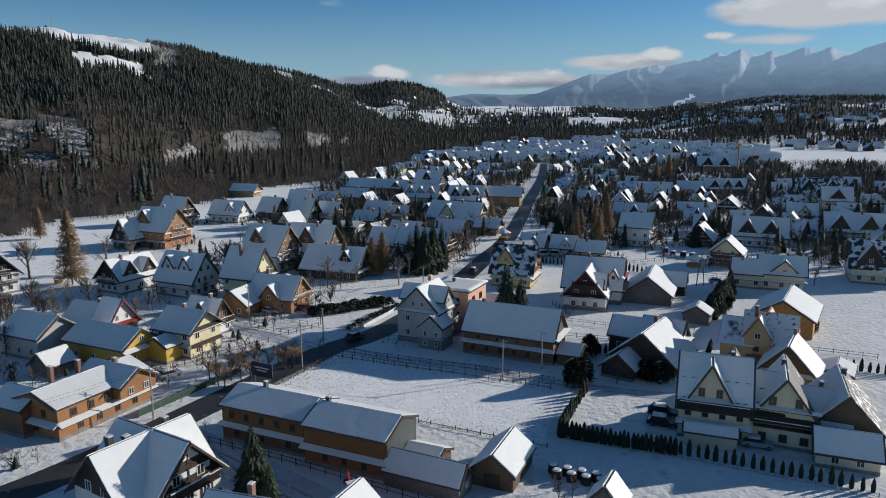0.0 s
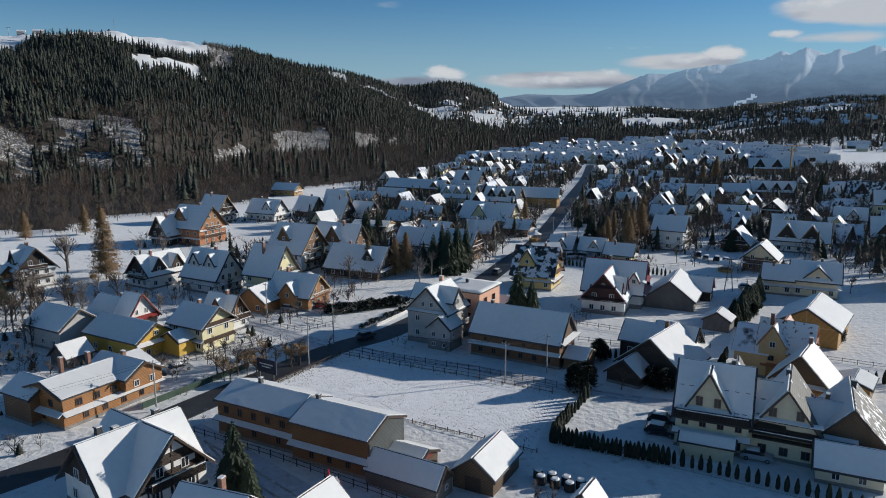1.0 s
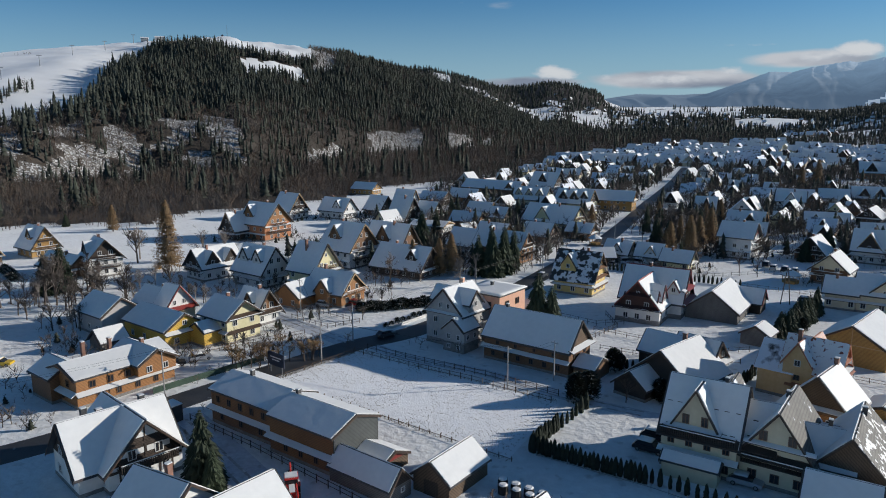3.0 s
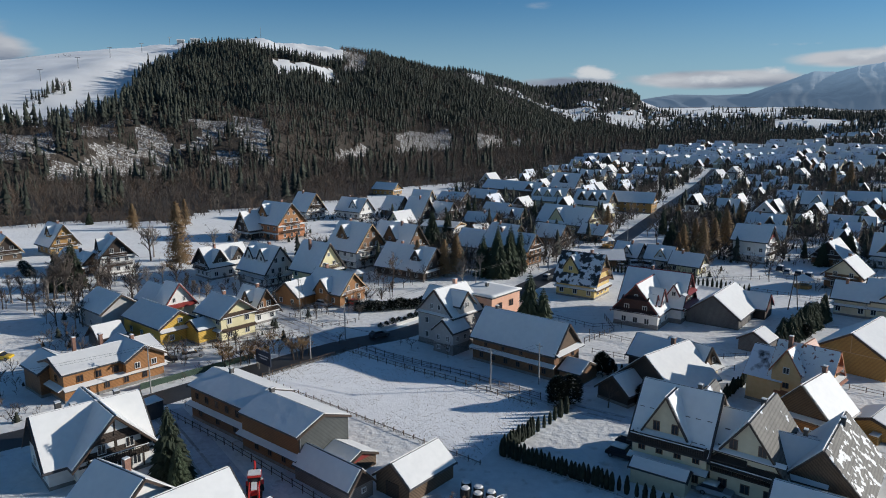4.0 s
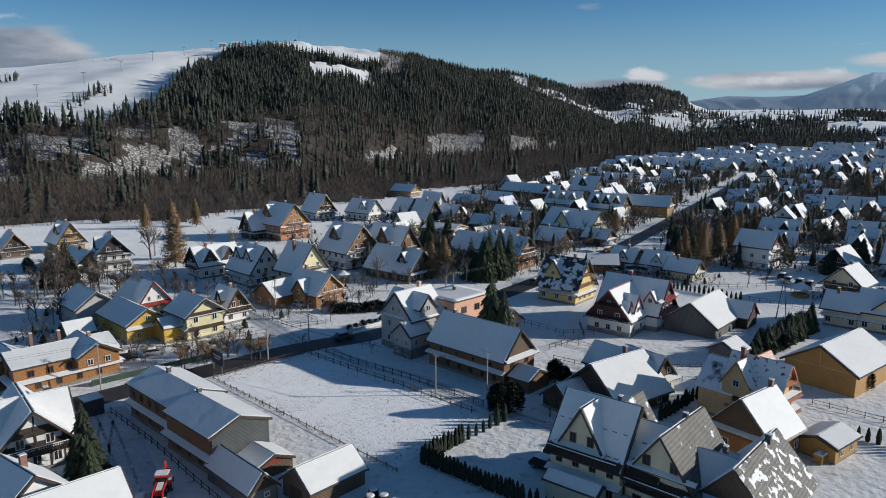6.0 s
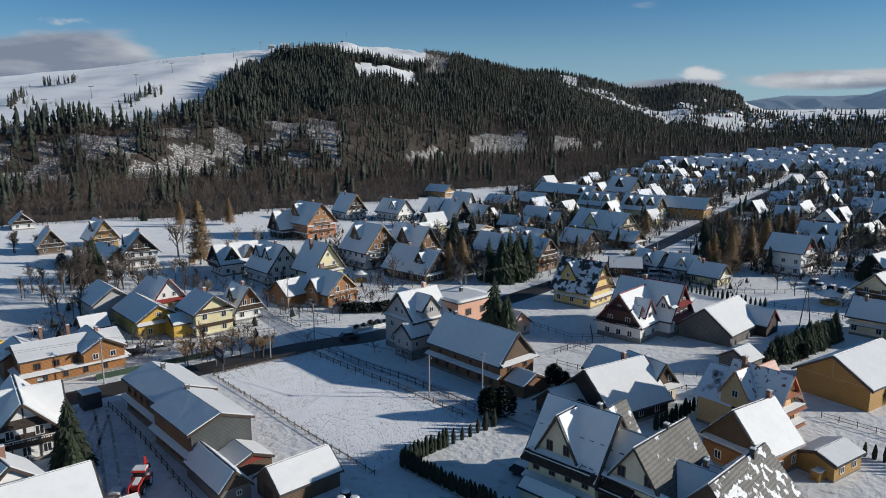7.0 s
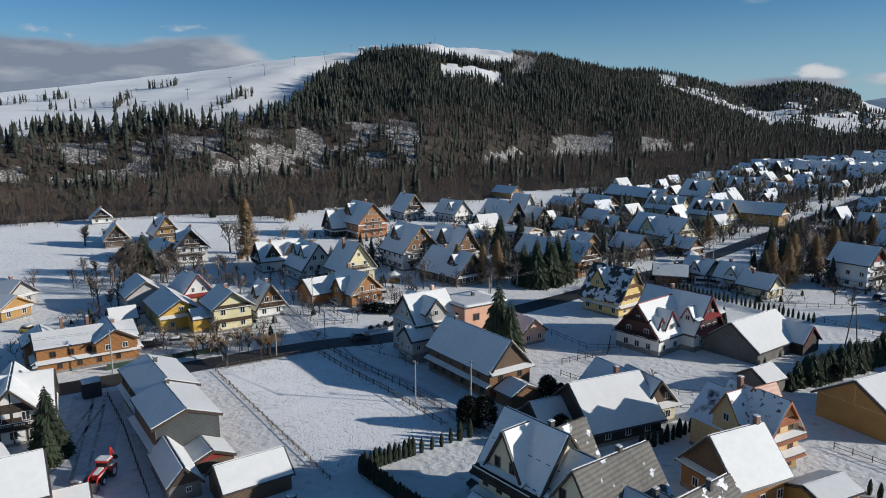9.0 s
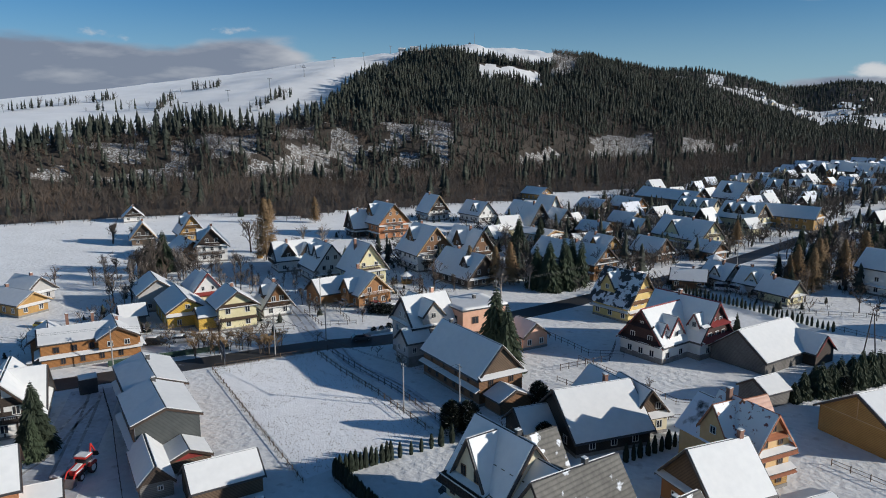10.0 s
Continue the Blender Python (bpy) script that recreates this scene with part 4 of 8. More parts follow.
# the long wooden building along the lane
h = shell(house("long two-storey orange timber building with snow-covered roofs", -18, 95, -24, "building", "long_building"))
mA, mB = at(h, -23.9, 98.1, -24), at(h, -11.3, 91.4, -24)
block(h, mA, 14.0, 8.4, 5.45, 7.0, M_LOG_RUST, ov=0.5, og=0.3, wins={"S": row(5, 10.5, 3.5, 0.9, 1.2) + row(3, 9, 0.9, 0.9, 1.1), "W": row(2, 4, 3.4) + row(2, 4, 0.9), "N": row(4, 9, 3.4)}, pents=(("S", 2.9, 0.9),), lower=M_LOG_BROWN, lz=2.7, frame_mat=M_FRAME_BROWN)
block(h, mB, 12.6, 8.6, 5.6, 7.2, M_LOG_RUST, ov=0.5, og=0.25, wins={"S": row(3, 6, 0.9, 0.8, 1.2), "N": row(3, 8, 3.2)}, pents=(("S", 2.9, 0.95),), frame_mat=M_FRAME_BROWN)
part("sheet_gable", Shape().prism([(6.32, -4.3, 0.3), (6.32, 4.3, 0.3), (6.32, 4.3, 5.55), (6.32, 0, 7.1), (6.32, -4.3, 5.55)], (0.06, 0, 0)).moved(mB), M_PANEL_GREY, h, "dark grey-green sheet gable wall")
for mm, x in ((mA, -2.5), (mB, -5.2)):
    chimney(h, mm, x, 0.3, 6.2, 8.0, 0.5, 0.6, M_CHIM_DARK)
part("drainpipe", Shape().rod((6.45, -4.2, 0), (6.45, -4.2, 5.3), 0.06).moved(mB), M_METAL, h)
h = shell(house("low grey lean-to shed with a snowy gable roof", -2.0, 83.7, -25.5, "shed", "shed"))
block(h, I4, 10.6, 3.9, 2.1, 4.2, M_BOARD_GREY, gable=M_BOARD_DARK, ov=0.3, og=0.3, plinth=0, wins={"E": [(0.4, 1.0, 0.7, 0.7)]})
h = shell(house("low dark red store with a snow-covered roof", -2.3, 89.2, -24, "shed", "shed"))
block(h, I4, 5.0, 5.6, 1.7, 2.9, M_BOARD_BROWN, gable=M_TRIM_RED, ov=0.25, og=0.3, plinth=0)
h = shell(house("small weathered wooden barn with a bright snow roof", 7.9, 87.2, 66.5, "shed", "barn"))
block(h, I4, 8.6, 5.6, 2.3, 4.5, M_BOARD_BROWN, ov=0.4, og=0.35, plinth=0)
part("door", Shape().box(-4.36, -1.1, 0, -4.29, 1.1, 2.0), M_BOARD_DARK, h)

# the log barn house beyond the field
h = shell(house("large brown log house with a long snow roof", 14.1, 135.3, -24.4, "house", "log_house"))
block(h, I4, 18.2, 8.6, 5.0, 9.6, M_LOG_BROWN, gable=M_BOARD_BROWN, gz=5.0, ov=0.6, og=0.5, wins={"S": row(6, 14, 0.9, 0.9, 1.1) + row(4, 12, 3.3, 0.7, 0.8), "E": row(2, 4, 3.1), "N": row(4, 12, 0.9)}, pents=(("S", 3.0, 1.0), ("E", 5.2, 1.1)), frame_mat=M_FRAME_BROWN)
mm = at(h, 24.6, 130.0, -24.4)
block(h, mm, 4.2, 6.0, 2.2, 3.6, M_LOG_BROWN, ov=0.4, og=0.3, plinth=0.2)
chimney(h, I4, -6.5, 0, 8.6, 10.3, 0.5, 0.6, M_CHIM_DARK)

# grey and salmon villa at the road
h = shell(house("tall grey plastered villa with snowy cross gables", -3.2, 145.0, 65, "house", "villa"))
block(h, I4, 9.2, 9.4, 7.0, 11.8, M_GREY, lower=M_STONE, lz=1.2, ov=0.5, wins={"S": row(2, 4, 1.6) + row(2, 4, 4.5), "W": row(2, 4.6, 1.6) + row(2, 4.6, 4.6) + row(2, 2.0, 7.8, 0.8, 1.1), "E": row(2, 4.6, 4.6), "N": row(2, 5, 4.6)}, pents=(("W", 7.1, 0.7),))
dormer(h, I4, -0.5, "S", 0, 4.9, 4.6, 8.8, 11.4, M_GREY)
dormer(h, I4, -0.5, "N", 0, 4.9, 4.6, 8.8, 11.4, M_GREY)
mm = at(h, -1.4, 139.3, 65)
block(h, mm, 5.0, 5.0, 4.6, 6.8, M_GREY, lower=M_STONE, lz=2.0, ov=0.35, og=0.4, wins={"W": row(2, 2.4, 2.6, 0.8, 1.1) + row(2, 2.4, 0.7, 0.8, 0.9), "S": row(2, 2.4, 2.6, 0.8, 1.1)})
balcony(h, I4, "S", 9.2, 9.4, 3.6, 4.5, 1.0, M_GREY, 2.2)
chimney(h, I4, 2.0, 0.4, 10.5, 12.9, 0.6, 0.8, M_PINK)
h = shell(house("salmon plastered flat-roofed house under snow", 3.2, 152.6, -25, "house", "flat_house"))
s = Shape().box(-4.7, -5, 0, 4.7, 5, 9.3)
part("wall", s, M_PINK, h)
r = part("roof_slab", Shape().box(-5.1, -5.4, 9.3, 5.1, 5.4, 9.55), M_ROOF, h)
part("snow_layer", slab(-5.05, 5.05, -5.35, 9.55, 5.35, 9.55, 0.004, 0.25, 0.1, 8, 8), M_SNOW, r, smooth=True)
for a_, z_ in [(-2.2, 6.6), (1.8, 6.6), (-2.2, 3.6), (1.8, 3.6)]:
    window(h, face_matrix("E", 9.4, 10) @ Matrix.Translation((0, a_, z_)), 1.5, 1.4, M_FRAME_BROWN)
for a_, z_ in [(-2.4, 6.6), (2.0, 6.6), (2.0, 3.6)]:
    window(h, face_matrix("S", 9.4, 10) @ Matrix.Translation((0, a_, z_)), 1.3, 1.4, M_FRAME_BROWN)
chimney(h, I4, -1.5, 1.5, 9.5, 10.6, 0.6, 0.6, M_CHIM_DARK)
h = shell(house("pink plastered annex with a snow-covered roof", 11.5, 160.5, -25, "house", "annex"))
block(h, I4, 6.0, 6.0, 2.8, 5.2, M_PINK, ov=0.4, roofs=("snow", "snow"), wins={"E": row(2, 3, 0.9), "S": row(2, 4, 0.9)})

# the large cream guest house with its wings
h = shell(house("large cream guest house with dark balconies and grey-tiled wings", 47, 97, -20, "guest house", "guest_house"))
P1, P2, P3 = at(h, 40.6, 100.9, -20), at(h, 50.2, 99.2, 67), at(h, 58.5, 98.6, 67.6)
block(h, P1, 9.6, 9.2, 5.4, 11.5, M_CREAM, ov=0.7, og=0.5, gz=5.4, wins={"S": row(4, 7, 0.9, 0.9, 1.2) + row(4, 7, 3.5, 0.9, 1.2), "W": row(2, 4, 3.5) + row(2, 4, 0.9) + row(2, 2.4, 6.3)}, pents=(("S", 2.9, 1.0),), frame_mat=M_FRAME_BROWN)
dormer(h, P1, -0.6, "S", 0.4, 4.3, 6.2, 5.9, 11.3, M_CREAM, win={"E": row(2, 2.4, 6.5, 0.9, 1.3)}, frame_mat=M_FRAME_BROWN, zb=5.0, og=0.6, ov=0.5, pents=(("E", 6.3, 0.8),))
balcony(h, P1, "S", 9.6, 9.2, 5.0, 9.4, 1.1, M_BOARD_DARK)
mk = at(h, 46.6, 99.5, -20)
block(h, mk, 6.5, 8.6, 5.0, 9.6, M_CREAM, ov=0.6, og=0.0, wins={"S": row(2, 3, 0.9, 0.9, 1.6) + row(2, 3, 3.4, 0.8, 1.1)}, frame_mat=M_FRAME_BROWN)
block(h, P2, 11.0, 8.4, 4.6, 10.3, M_CREAM, ov=0.7, og=0.5, roofs=("snow", M_TILE_PATCH), wins={"W": row(2, 3.4, 6.3, 1.0, 1.3) + row(3, 5.4, 3.6, 1.0, 1.2) + row(3, 5.4, 0.9, 1.1, 1.2), "E": row(2, 3, 4, 1, 1.2)}, pents=(("W", 6.1, 0.7),), frame_mat=M_FRAME_BROWN)
balcony(h, P2, "W", 11.0, 8.4, 3.3, 8.0, 1.0, M_BOARD_DARK)
mk2 = at(h, 54.3, 97.6, -21)
block(h, mk2, 8.5, 8.0, 4.2, 7.6, M_CREAM, ov=0.5, og=0.0, wins={"S": row(2, 4.5, 0.9, 1.1, 1.2)}, frame_mat=M_FRAME_BROWN)
block(h, P3, 13.2, 9.0, 3.6, 8.5, M_CREAM, gable=M_BOARD_BROWN, gz=3.6, ov=0.7, og=0.5, roofs=("snow", M_TILE_SNOW), wins={"W": row(3, 5, 0.9), "S": row(4, 9, 0.9)}, frame_mat=M_FRAME_BROWN)
mk3 = at(h, 54.6, 90.0, -21)
block(h, mk3, 7.6, 5.0, 2.4, 4.6, M_CREAM, gable=M_BOARD_BROWN, ov=0.6, og=0.5, wins={"S": row(2, 3, 0.8)})
mk4 = at(h, 38.2, 95.2, -20)
block(h, mk4, 7.0, 2.6, 2.2, 3.0, M_CREAM, ov=0.3, og=0.3, plinth=0)
for mm, x, y, t in ((P1, 2.2, 0.2, 12.2), (P2, 1.5, 0.3, 10.9), (P3, 3.0, -0.3, 9.3), (mk2, 0.5, 1.2, 8.3)):
    chimney(h, mm, x, y, t - 2.4, t, 0.5, 0.6, M_CHIM_DARK)
for x_ in (-1.6, 1.4):
    window(h, mk @ pose(x_ * 0.9, -2.0, 7.55, 0, -43, -90), 0.8, 1.1, M_FRAME_BROWN, "roof_window")

dormer(h, P1, 2.6, "N", 0.2, 5.2, 6.4, 5.9, 11.3, M_CREAM, roofs=(M_TILE_PATCH, M_TILE_PATCH), win=None)
skirt(h, P1, "S", 9.6, 9.2, 5.75, 1.3, 1.06, M_BOARD_DARK)
skirt(h, P2, "W", 11.0, 8.4, 4.7, 1.2, 1.05, M_BOARD_DARK)
skirt(h, mk, "S", 6.5, 8.6, 5.3, 1.0, 1.0, M_BOARD_DARK)
dormer(h, P3, 0.8, "N", 1.8, 4.2, 3.4, 5.0, 6.6, M_BOARD_DARK, win=None)
guards(h, P1, 9.6, 9.2, 5.4, 11.5, "S", (0.55, 0.95), 8)
guards(h, mk, 6.5, 8.6, 5.0, 9.6, "S", (0.5, 0.85), 5)

# the farmhouse with the wide bright roof
h = shell(house("farmhouse with a wide bright snow roof and brown gables", 39.5, 128.5, 55, "house", "farmhouse"))
block(h, I4, 12.0, 12.0, 2.6, 7.6, M_BOARD_DARK, ov=0.6, og=0.6, wins={"S": row(3, 7, 0.9), "W": row(3, 6, 0.9)})
mm = at(h, 43.6, 135.0, -35)
block(h, mm, 7.4, 6.4, 3.2, 7.0, M_CREAM, gable=M_BOARD_BROWN, wins={"E": row(2, 3, 3.9, 0.9, 1.1) + row(2, 3.6, 0.9)}, pents=(("E", 3.5, 1.2),))
mm = at(h, 32.6, 123.0, 55)
block(h, mm, 5.5, 6.0, 2.2, 4.6, M_BOARD_DARK, ov=0.5, og=0.4)
mm = at(h, 38.2, 137.2, -30)
block(h, mm, 8.0, 6.4, 3.6, 6.6, M_BOARD_DARK, ov=0.5, og=0.4, wins={"S": row(2, 4, 1.0), "W": row(2, 3, 1.0)})
chimney(h, I4, 2.5, 0.5, 6.5, 8.8)

# the yellow villa with the red roof, and its wooden neighbour
h = shell(house("brown timber house with a broad white snow roof", 59.9, 117.2, 57, "house", "timber_house"))
block(h, I4, 8.2, 8.8, 3.9, 8.5, M_LOG_BROWN, gable=M_BOARD_BROWN, ov=0.6, og=0.6, wins={"S": row(3, 6, 1.0, 1.0, 1.2), "W": row(2, 4, 1.0)}, pents=(("W", 4.0, 0.9),), lower=M_LOG_ORANGE)
chimney(h, I4, 3.4, 0.0, 7.6, 9.6, 0.6, 0.6)
h = shell(house("peach villa with red metal cross gables and canopies", 61.0, 127.6, -30, "house", "villa"))
block(h, I4, 8.0, 6.2, 5.9, 10.3, M_PEACH, ov=0.6, og=0.7, roofs=(M_RED_PATCH, M_RED_SNOW), trim=M_COPPER, wins={"E": row(2, 3, 0.9) + row(2, 3, 3.4, 0.9, 1.3) + row(2, 2.6, 6.0, 0.8, 1.2) + [(0, 7.9, 0.7, 0.9)], "S": row(2, 4, 3.4), "W": row(2, 3, 3.4)}, pents=(("E", 3.25, 1.0), ("E", 5.75, 0.9)), lower=M_LOG_OCHRE, frame_mat=M_FRAME_BROWN)
dormer(h, I4, -1.8, "S", 0, 3.9, 4.4, 6.6, 10.0, M_PEACH, roofs=(M_RED_SNOW, M_COPPER), trim=M_COPPER)
dormer(h, I4, -0.6, "N", 0, 3.6, 4.0, 7.2, 10.4, M_PEACH, roofs=(M_COPPER, M_COPPER), trim=M_COPPER)
for z_ in (3.1, 5.65):
    skirt(h, I4, "E", 8.0, 6.2, z_, 1.2, 1.08, M_COPPER)
    skirt(h, I4, "S", 8.0, 6.2, z_ - 0.2, 0.7, 0.9, M_COPPER)
skirt(h, I4, "E", 8.0, 6.2, 7.75, 0.8, 0.55, M_COPPER)
chimney(h, I4, -2.6, -0.6, 9.0, 11.4, 0.6, 0.6)
mm = at(h, 56.4, 130.4, -30)
block(h, mm, 5.5, 7.0, 5.0, 8.6, M_PEACH, roofs=("snow", M_THIN_SNOW), ov=0.6, og=0.4, trim=M_COPPER)
mm = at(h, 69.6, 119.8, 57)
block(h, mm, 6.6, 5.0, 2.4, 3.3, M_LOG_OCHRE, ov=0.5, og=0.4, plinth=0.2, wins={"S": row(2, 3, 0.8, 1.0, 1.0)})

# barns on the right of the field
h = shell(house("grey wooden barn with a bright sweeping snow roof", 53.2, 178.0, 68, "barn", "barn"))
block(h, I4, 15.5, 11.5, 2.6, 6.9, M_BOARD_GREY, ov=0.6, og=0.5, plinth=0)
mm = at(h, 59.8, 183.0, -22)
block(h, mm, 8.0, 6.0, 2.6, 5.4, M_BOARD_DARK, ov=0.5, og=0.4, plinth=0, trim=M_TRIM_RED)
h = shell(house("small grey hay shed with a snow roof", 57.8, 156.3, 62, "shed", "shed"))
block(h, I4, 5.2, 5.6, 2.4, 4.1, M_BOARD_GREY, ov=0.35, og=0.3, plinth=0)
h = shell(house("big ochre-brown wooden barn with a snow roof", 76.0, 152.5, 58, "barn", "barn"))
block(h, I4, 15.5, 12.0, 4.0, 7.6, M_LOG_OCHRE, ov=0.7, og=0.6, plinth=0, gable=M_LOG_OCHRE)
part("brace", Shape().box(-7.85, -5.6, 3.9, -7.78, 5.6, 4.05).box(-7.85, -0.06, 4.05, -7.78, 0.06, 7.3), M_TRIM_PALE, h)

# the white and brown house with red trim
h = shell(house("white house with dark timber gables and red trim", 38, 174, -19, "house", "red_trim_house"))
R1, R2 = at(h, 38.6, 177.2, -19), at(h, 35.6, 170.6, 71)
block(h, R1, 14.2, 10.0, 4.0, 10.6, M_WHITE, gable=M_MAROON, gz=4.0, trim=M_TRIM_RED, wins={"E": gable_wins(10, 4, 10.6, 3), "N": side_wins(14, 4, 1)}, pents=(("E", 4.0, 1.1), ("E", 6.9, 0.8)), lower=M_STONE, lz=1.1)
block(h, R2, 11.0, 10.0, 3.8, 9.6, M_WHITE, gable=M_MAROON, gz=3.8, trim=M_TRIM_RED, wins={"W": gable_wins(10, 3.8, 9.6, 3), "S": side_wins(11, 3.8, 1), "N": side_wins(11, 3.8, 1)}, pents=(("W", 3.9, 1.0),), lower=M_STONE, lz=1.1)
dormer(h, R2, -1.0, "S", 1.0, 4.6, 4.4, 5.2, 8.4, M_WHITE, trim=M_TRIM_RED)
dormer(h, R1, 5.0, "S", 1.6, 4.2, 2.4, 6.6, 8.6, M_WHITE, trim=M_TRIM_RED)
chimney(h, R1, -1.5, 0, 9.6, 11.6)
for mm, L_, z_ in ((R1, 14.2, 10.6), (R2, 11.0, 9.6)):
    s = Shape()
    for sg in (-1, 1):
        s.prism([(-L_ / 2 - 0.5, 0, z_ + 0.36), (-L_ / 2 - 0.5, sg * 0.5, z_ - 0.27), (-L_ / 2 - 0.5, sg * 0.5, z_ - 0.35), (-L_ / 2 - 0.5, 0, z_ + 0.26)], (L_ + 1.0, 0, 0))
    part("ridge_cap", s.moved(mm), M_TRIM_RED, h, "red sheet-metal ridge")
for z_, sp in ((4.1, 1.0), (7.0, 0.6)):
    skirt(h, R1, "E", 14.2, 10.0, z_ + 0.15, 1.2, sp, M_TRIM_RED)
    skirt(h, R2, "W", 11.0, 10.0, z_, 1.0, sp, M_MAROON)
dormer(h, R2, -3.6, "S", 1.6, 4.0, 2.0, 5.6, 7.4, M_WHITE, trim=M_TRIM_RED)

# the yellow house with the patchy dark roof
h = shell(chalet("yellow house with steep dark roof under patchy snow", 20.0, 192.6, -20, 10.6, 9.4, 4.6, 11.0, M_YELLOW, roofs=(M_DARK_PATCH, M_DARK_PATCH), dormers=((-1.8, "S", 4.2), (2.2, "N", 3.0)), name="yellow_house", chim=((0.2, 0.3),)))
for z_, sp in ((4.9, 1.0), (7.4, 0.62), (2.6, 1.0)):
    skirt(h, I4, "E", 10.6, 9.4, z_, 0.9, sp, M_LOG_BROWN)

# along the road, on its far side
h = shell(house("long orange log guest house with white eaves", -56.2, 106.0, 65, "guest house", "log_house"))
block(h, I4, 17.2, 9.8, 5.0, 6.7, M_LOG_ORANGE, ov=0.5, og=0.5, wins={"S": row(5, 12, 3.1, 1.1, 1.2) + row(4, 10, 0.8, 0.9, 1.2), "W": row(2, 4, 3.2) + row(1, 0, 0.9), "E": row(2, 4, 3.2)}, pents=(("S", 2.8, 1.1), ("W", 2.8, 1.1), ("E", 2.8, 1.0)), frame_mat=M_FRAME_BROWN)
mm = at(h, -53.0, 109.6, -25)
block(h, mm, 10.0, 7.0, 5.0, 7.0, M_LOG_ORANGE, ov=0.5, og=0.6, zb=3.0, plinth=0, wins={"E": row(2, 3, 3.3, 1.0, 1.1)})
mm = at(h, -63.0, 101.5, -25)
block(h, mm, 7.0, 6.4, 4.4, 6.3, M_LOG_BROWN, ov=0.5, og=0.4, wins={"W": row(2, 3, 3.0)})
for mm, x, y, t in ((I4, 1.0, 2.5, 8.2), (I4, -3.5, 2.8, 8.6), (I4, 5.0, -1.0, 7.8)):
    chimney(h, mm, x, y, 5.8, t)

h = shell(house("white house with black timber gables under thick snow", -35.6, 81.7, -31, "house", "timbered_house"))
block(h, I4, 12.1, 9.6, 3.6, 8.6, M_WHITE, gable=M_BOARD_DARK, gz=3.6, ov=0.9, og=0.9, snow=0.15, wins={"E": gable_wins(9.6, 3.6, 8.6, 2), "S": side_wins(12, 3.6, 1)})
T2 = at(h, -36.5, 80.7, 57.6)
block(h, T2, 12.6, 9.0, 3.6, 8.55, M_WHITE, gable=M_BOARD_DARK, gz=3.6, ov=0.9, og=0.8, snow=0.15, wins={"W": gable_wins(8.2, 3.6, 8.5, 2), "E": gable_wins(8.2, 3.6, 8.5, 2)})
s = Shape()
for z_, yw in ((3.55, 4.6), (5.6, 2.7), (2.7, 4.7)):
    s.box(6.06, -yw, z_ - 0.16, 6.14, yw, z_ + 0.16)
for q in (-3.4, -1.7, 0.0, 1.7, 3.4):
    s.box(6.06, q - 0.11, 0.4, 6.135, q + 0.11, 8.2 - abs(q) * 1.05)
part("timber_frame", s, M_BOARD_DARK, h, "black timber framing on the gable")
part("panel", Shape().prism([(6.06, -1.75, 6.4), (6.06, 1.75, 6.4), (6.06, 0, 8.2)], (0.05, 0, 0)), M_WHITE, h, "pale board panel in the gable peak")
for y0_, y1_ in ((-3.2, -1.9), (-1.5, -0.2), (0.2, 1.5), (1.9, 3.2)):
    part("panel", Shape().box(6.06, y0_, 4.25, 6.11, y1_, 5.0), M_WHITE, h)
balcony(h, I4, "E", 12.1, 9.6, 3.0, 7.4, 1.5, M_BOARD_DARK)
for mm, x, y, t in ((I4, -1.5, -2.6, 8.6), (T2, -3.0, 2.0, 9.0), (T2, 4.4, 1.6, 8.8)):
    chimney(h, mm, x, y, 5.0, t, 0.7, 0.8, M_CHIM_DARK)

h = shell(house("mustard board barn house with a long snow roof", -64.0, 132.4, -25, "house", "barn_house"))
block(h, I4, 15.6, 9.0, 3.9, 6.7, M_MUSTARD, ov=0.5, og=0.5, wins={"E": row(1, 0, 4.4, 1.0, 1.0) + row(2, 4, 0.9), "S": row(3, 9, 1.0)}, pents=(("E", 3.6, 1.1),))
mm = at(h, -53.5, 131.6, 65)
block(h, mm, 5.0, 5.5, 3.2, 4.8, M_MUSTARD, ov=0.4, og=0.3)
hh_ = shell(chalet("pale yellow two-storey house with snowy hipped gables", -50.6, 136.4, -25, 8.6, 8.2, 5.6, 8.6, M_LEMON, name="house", chim=((-0.1, 0.2),), trim=M_TRIM))
for z_, f_ in ((2.8, "E"), (2.8, "S"), (5.9, "E")):
    skirt(hh_, I4, f_, 8.6, 8.2, z_, 0.8, 1.0)
h = shell(chalet("small orange timber cottage with a steep snow roof", -50.6, 148.3, -26, 7.4, 6.6, 3.0, 7.8, M_LOG_RUST, name="cottage", trim=M_TRIM, frame_mat=M_FRAME, lower=M_WHITE, balc=(("E", 2.95, 5.4),), dormers=((0.6, "S", 2.6),)))
h = shell(house("cream house with a long snow roof and a red porch", -77.5, 138.5, -25, "house", "farmhouse"))
block(h, at(h, -80.0, 136.0, -25), 11.0, 9.0, 4.6, 7.8, M_GREY, wins={"E": row(2, 4, 1.0), "S": row(3, 7, 1.0), "W": row(2, 4, 1.0)})
block(h, at(h, -72.5, 144.5, -25), 12.0, 7.0, 4.4, 7.6, M_CREAM, trim=M_TRIM_RED, wins={"E": row(2, 3, 1.0), "S": row(4, 8, 1.0)}, pents=(("E", 4.2, 1.0),))
chimney(h, at(h, -72.5, 144.5, -25), 1.0, 0.2, 6.8, 8.6)
mm = at(h, -67.9, 142.3, -25)
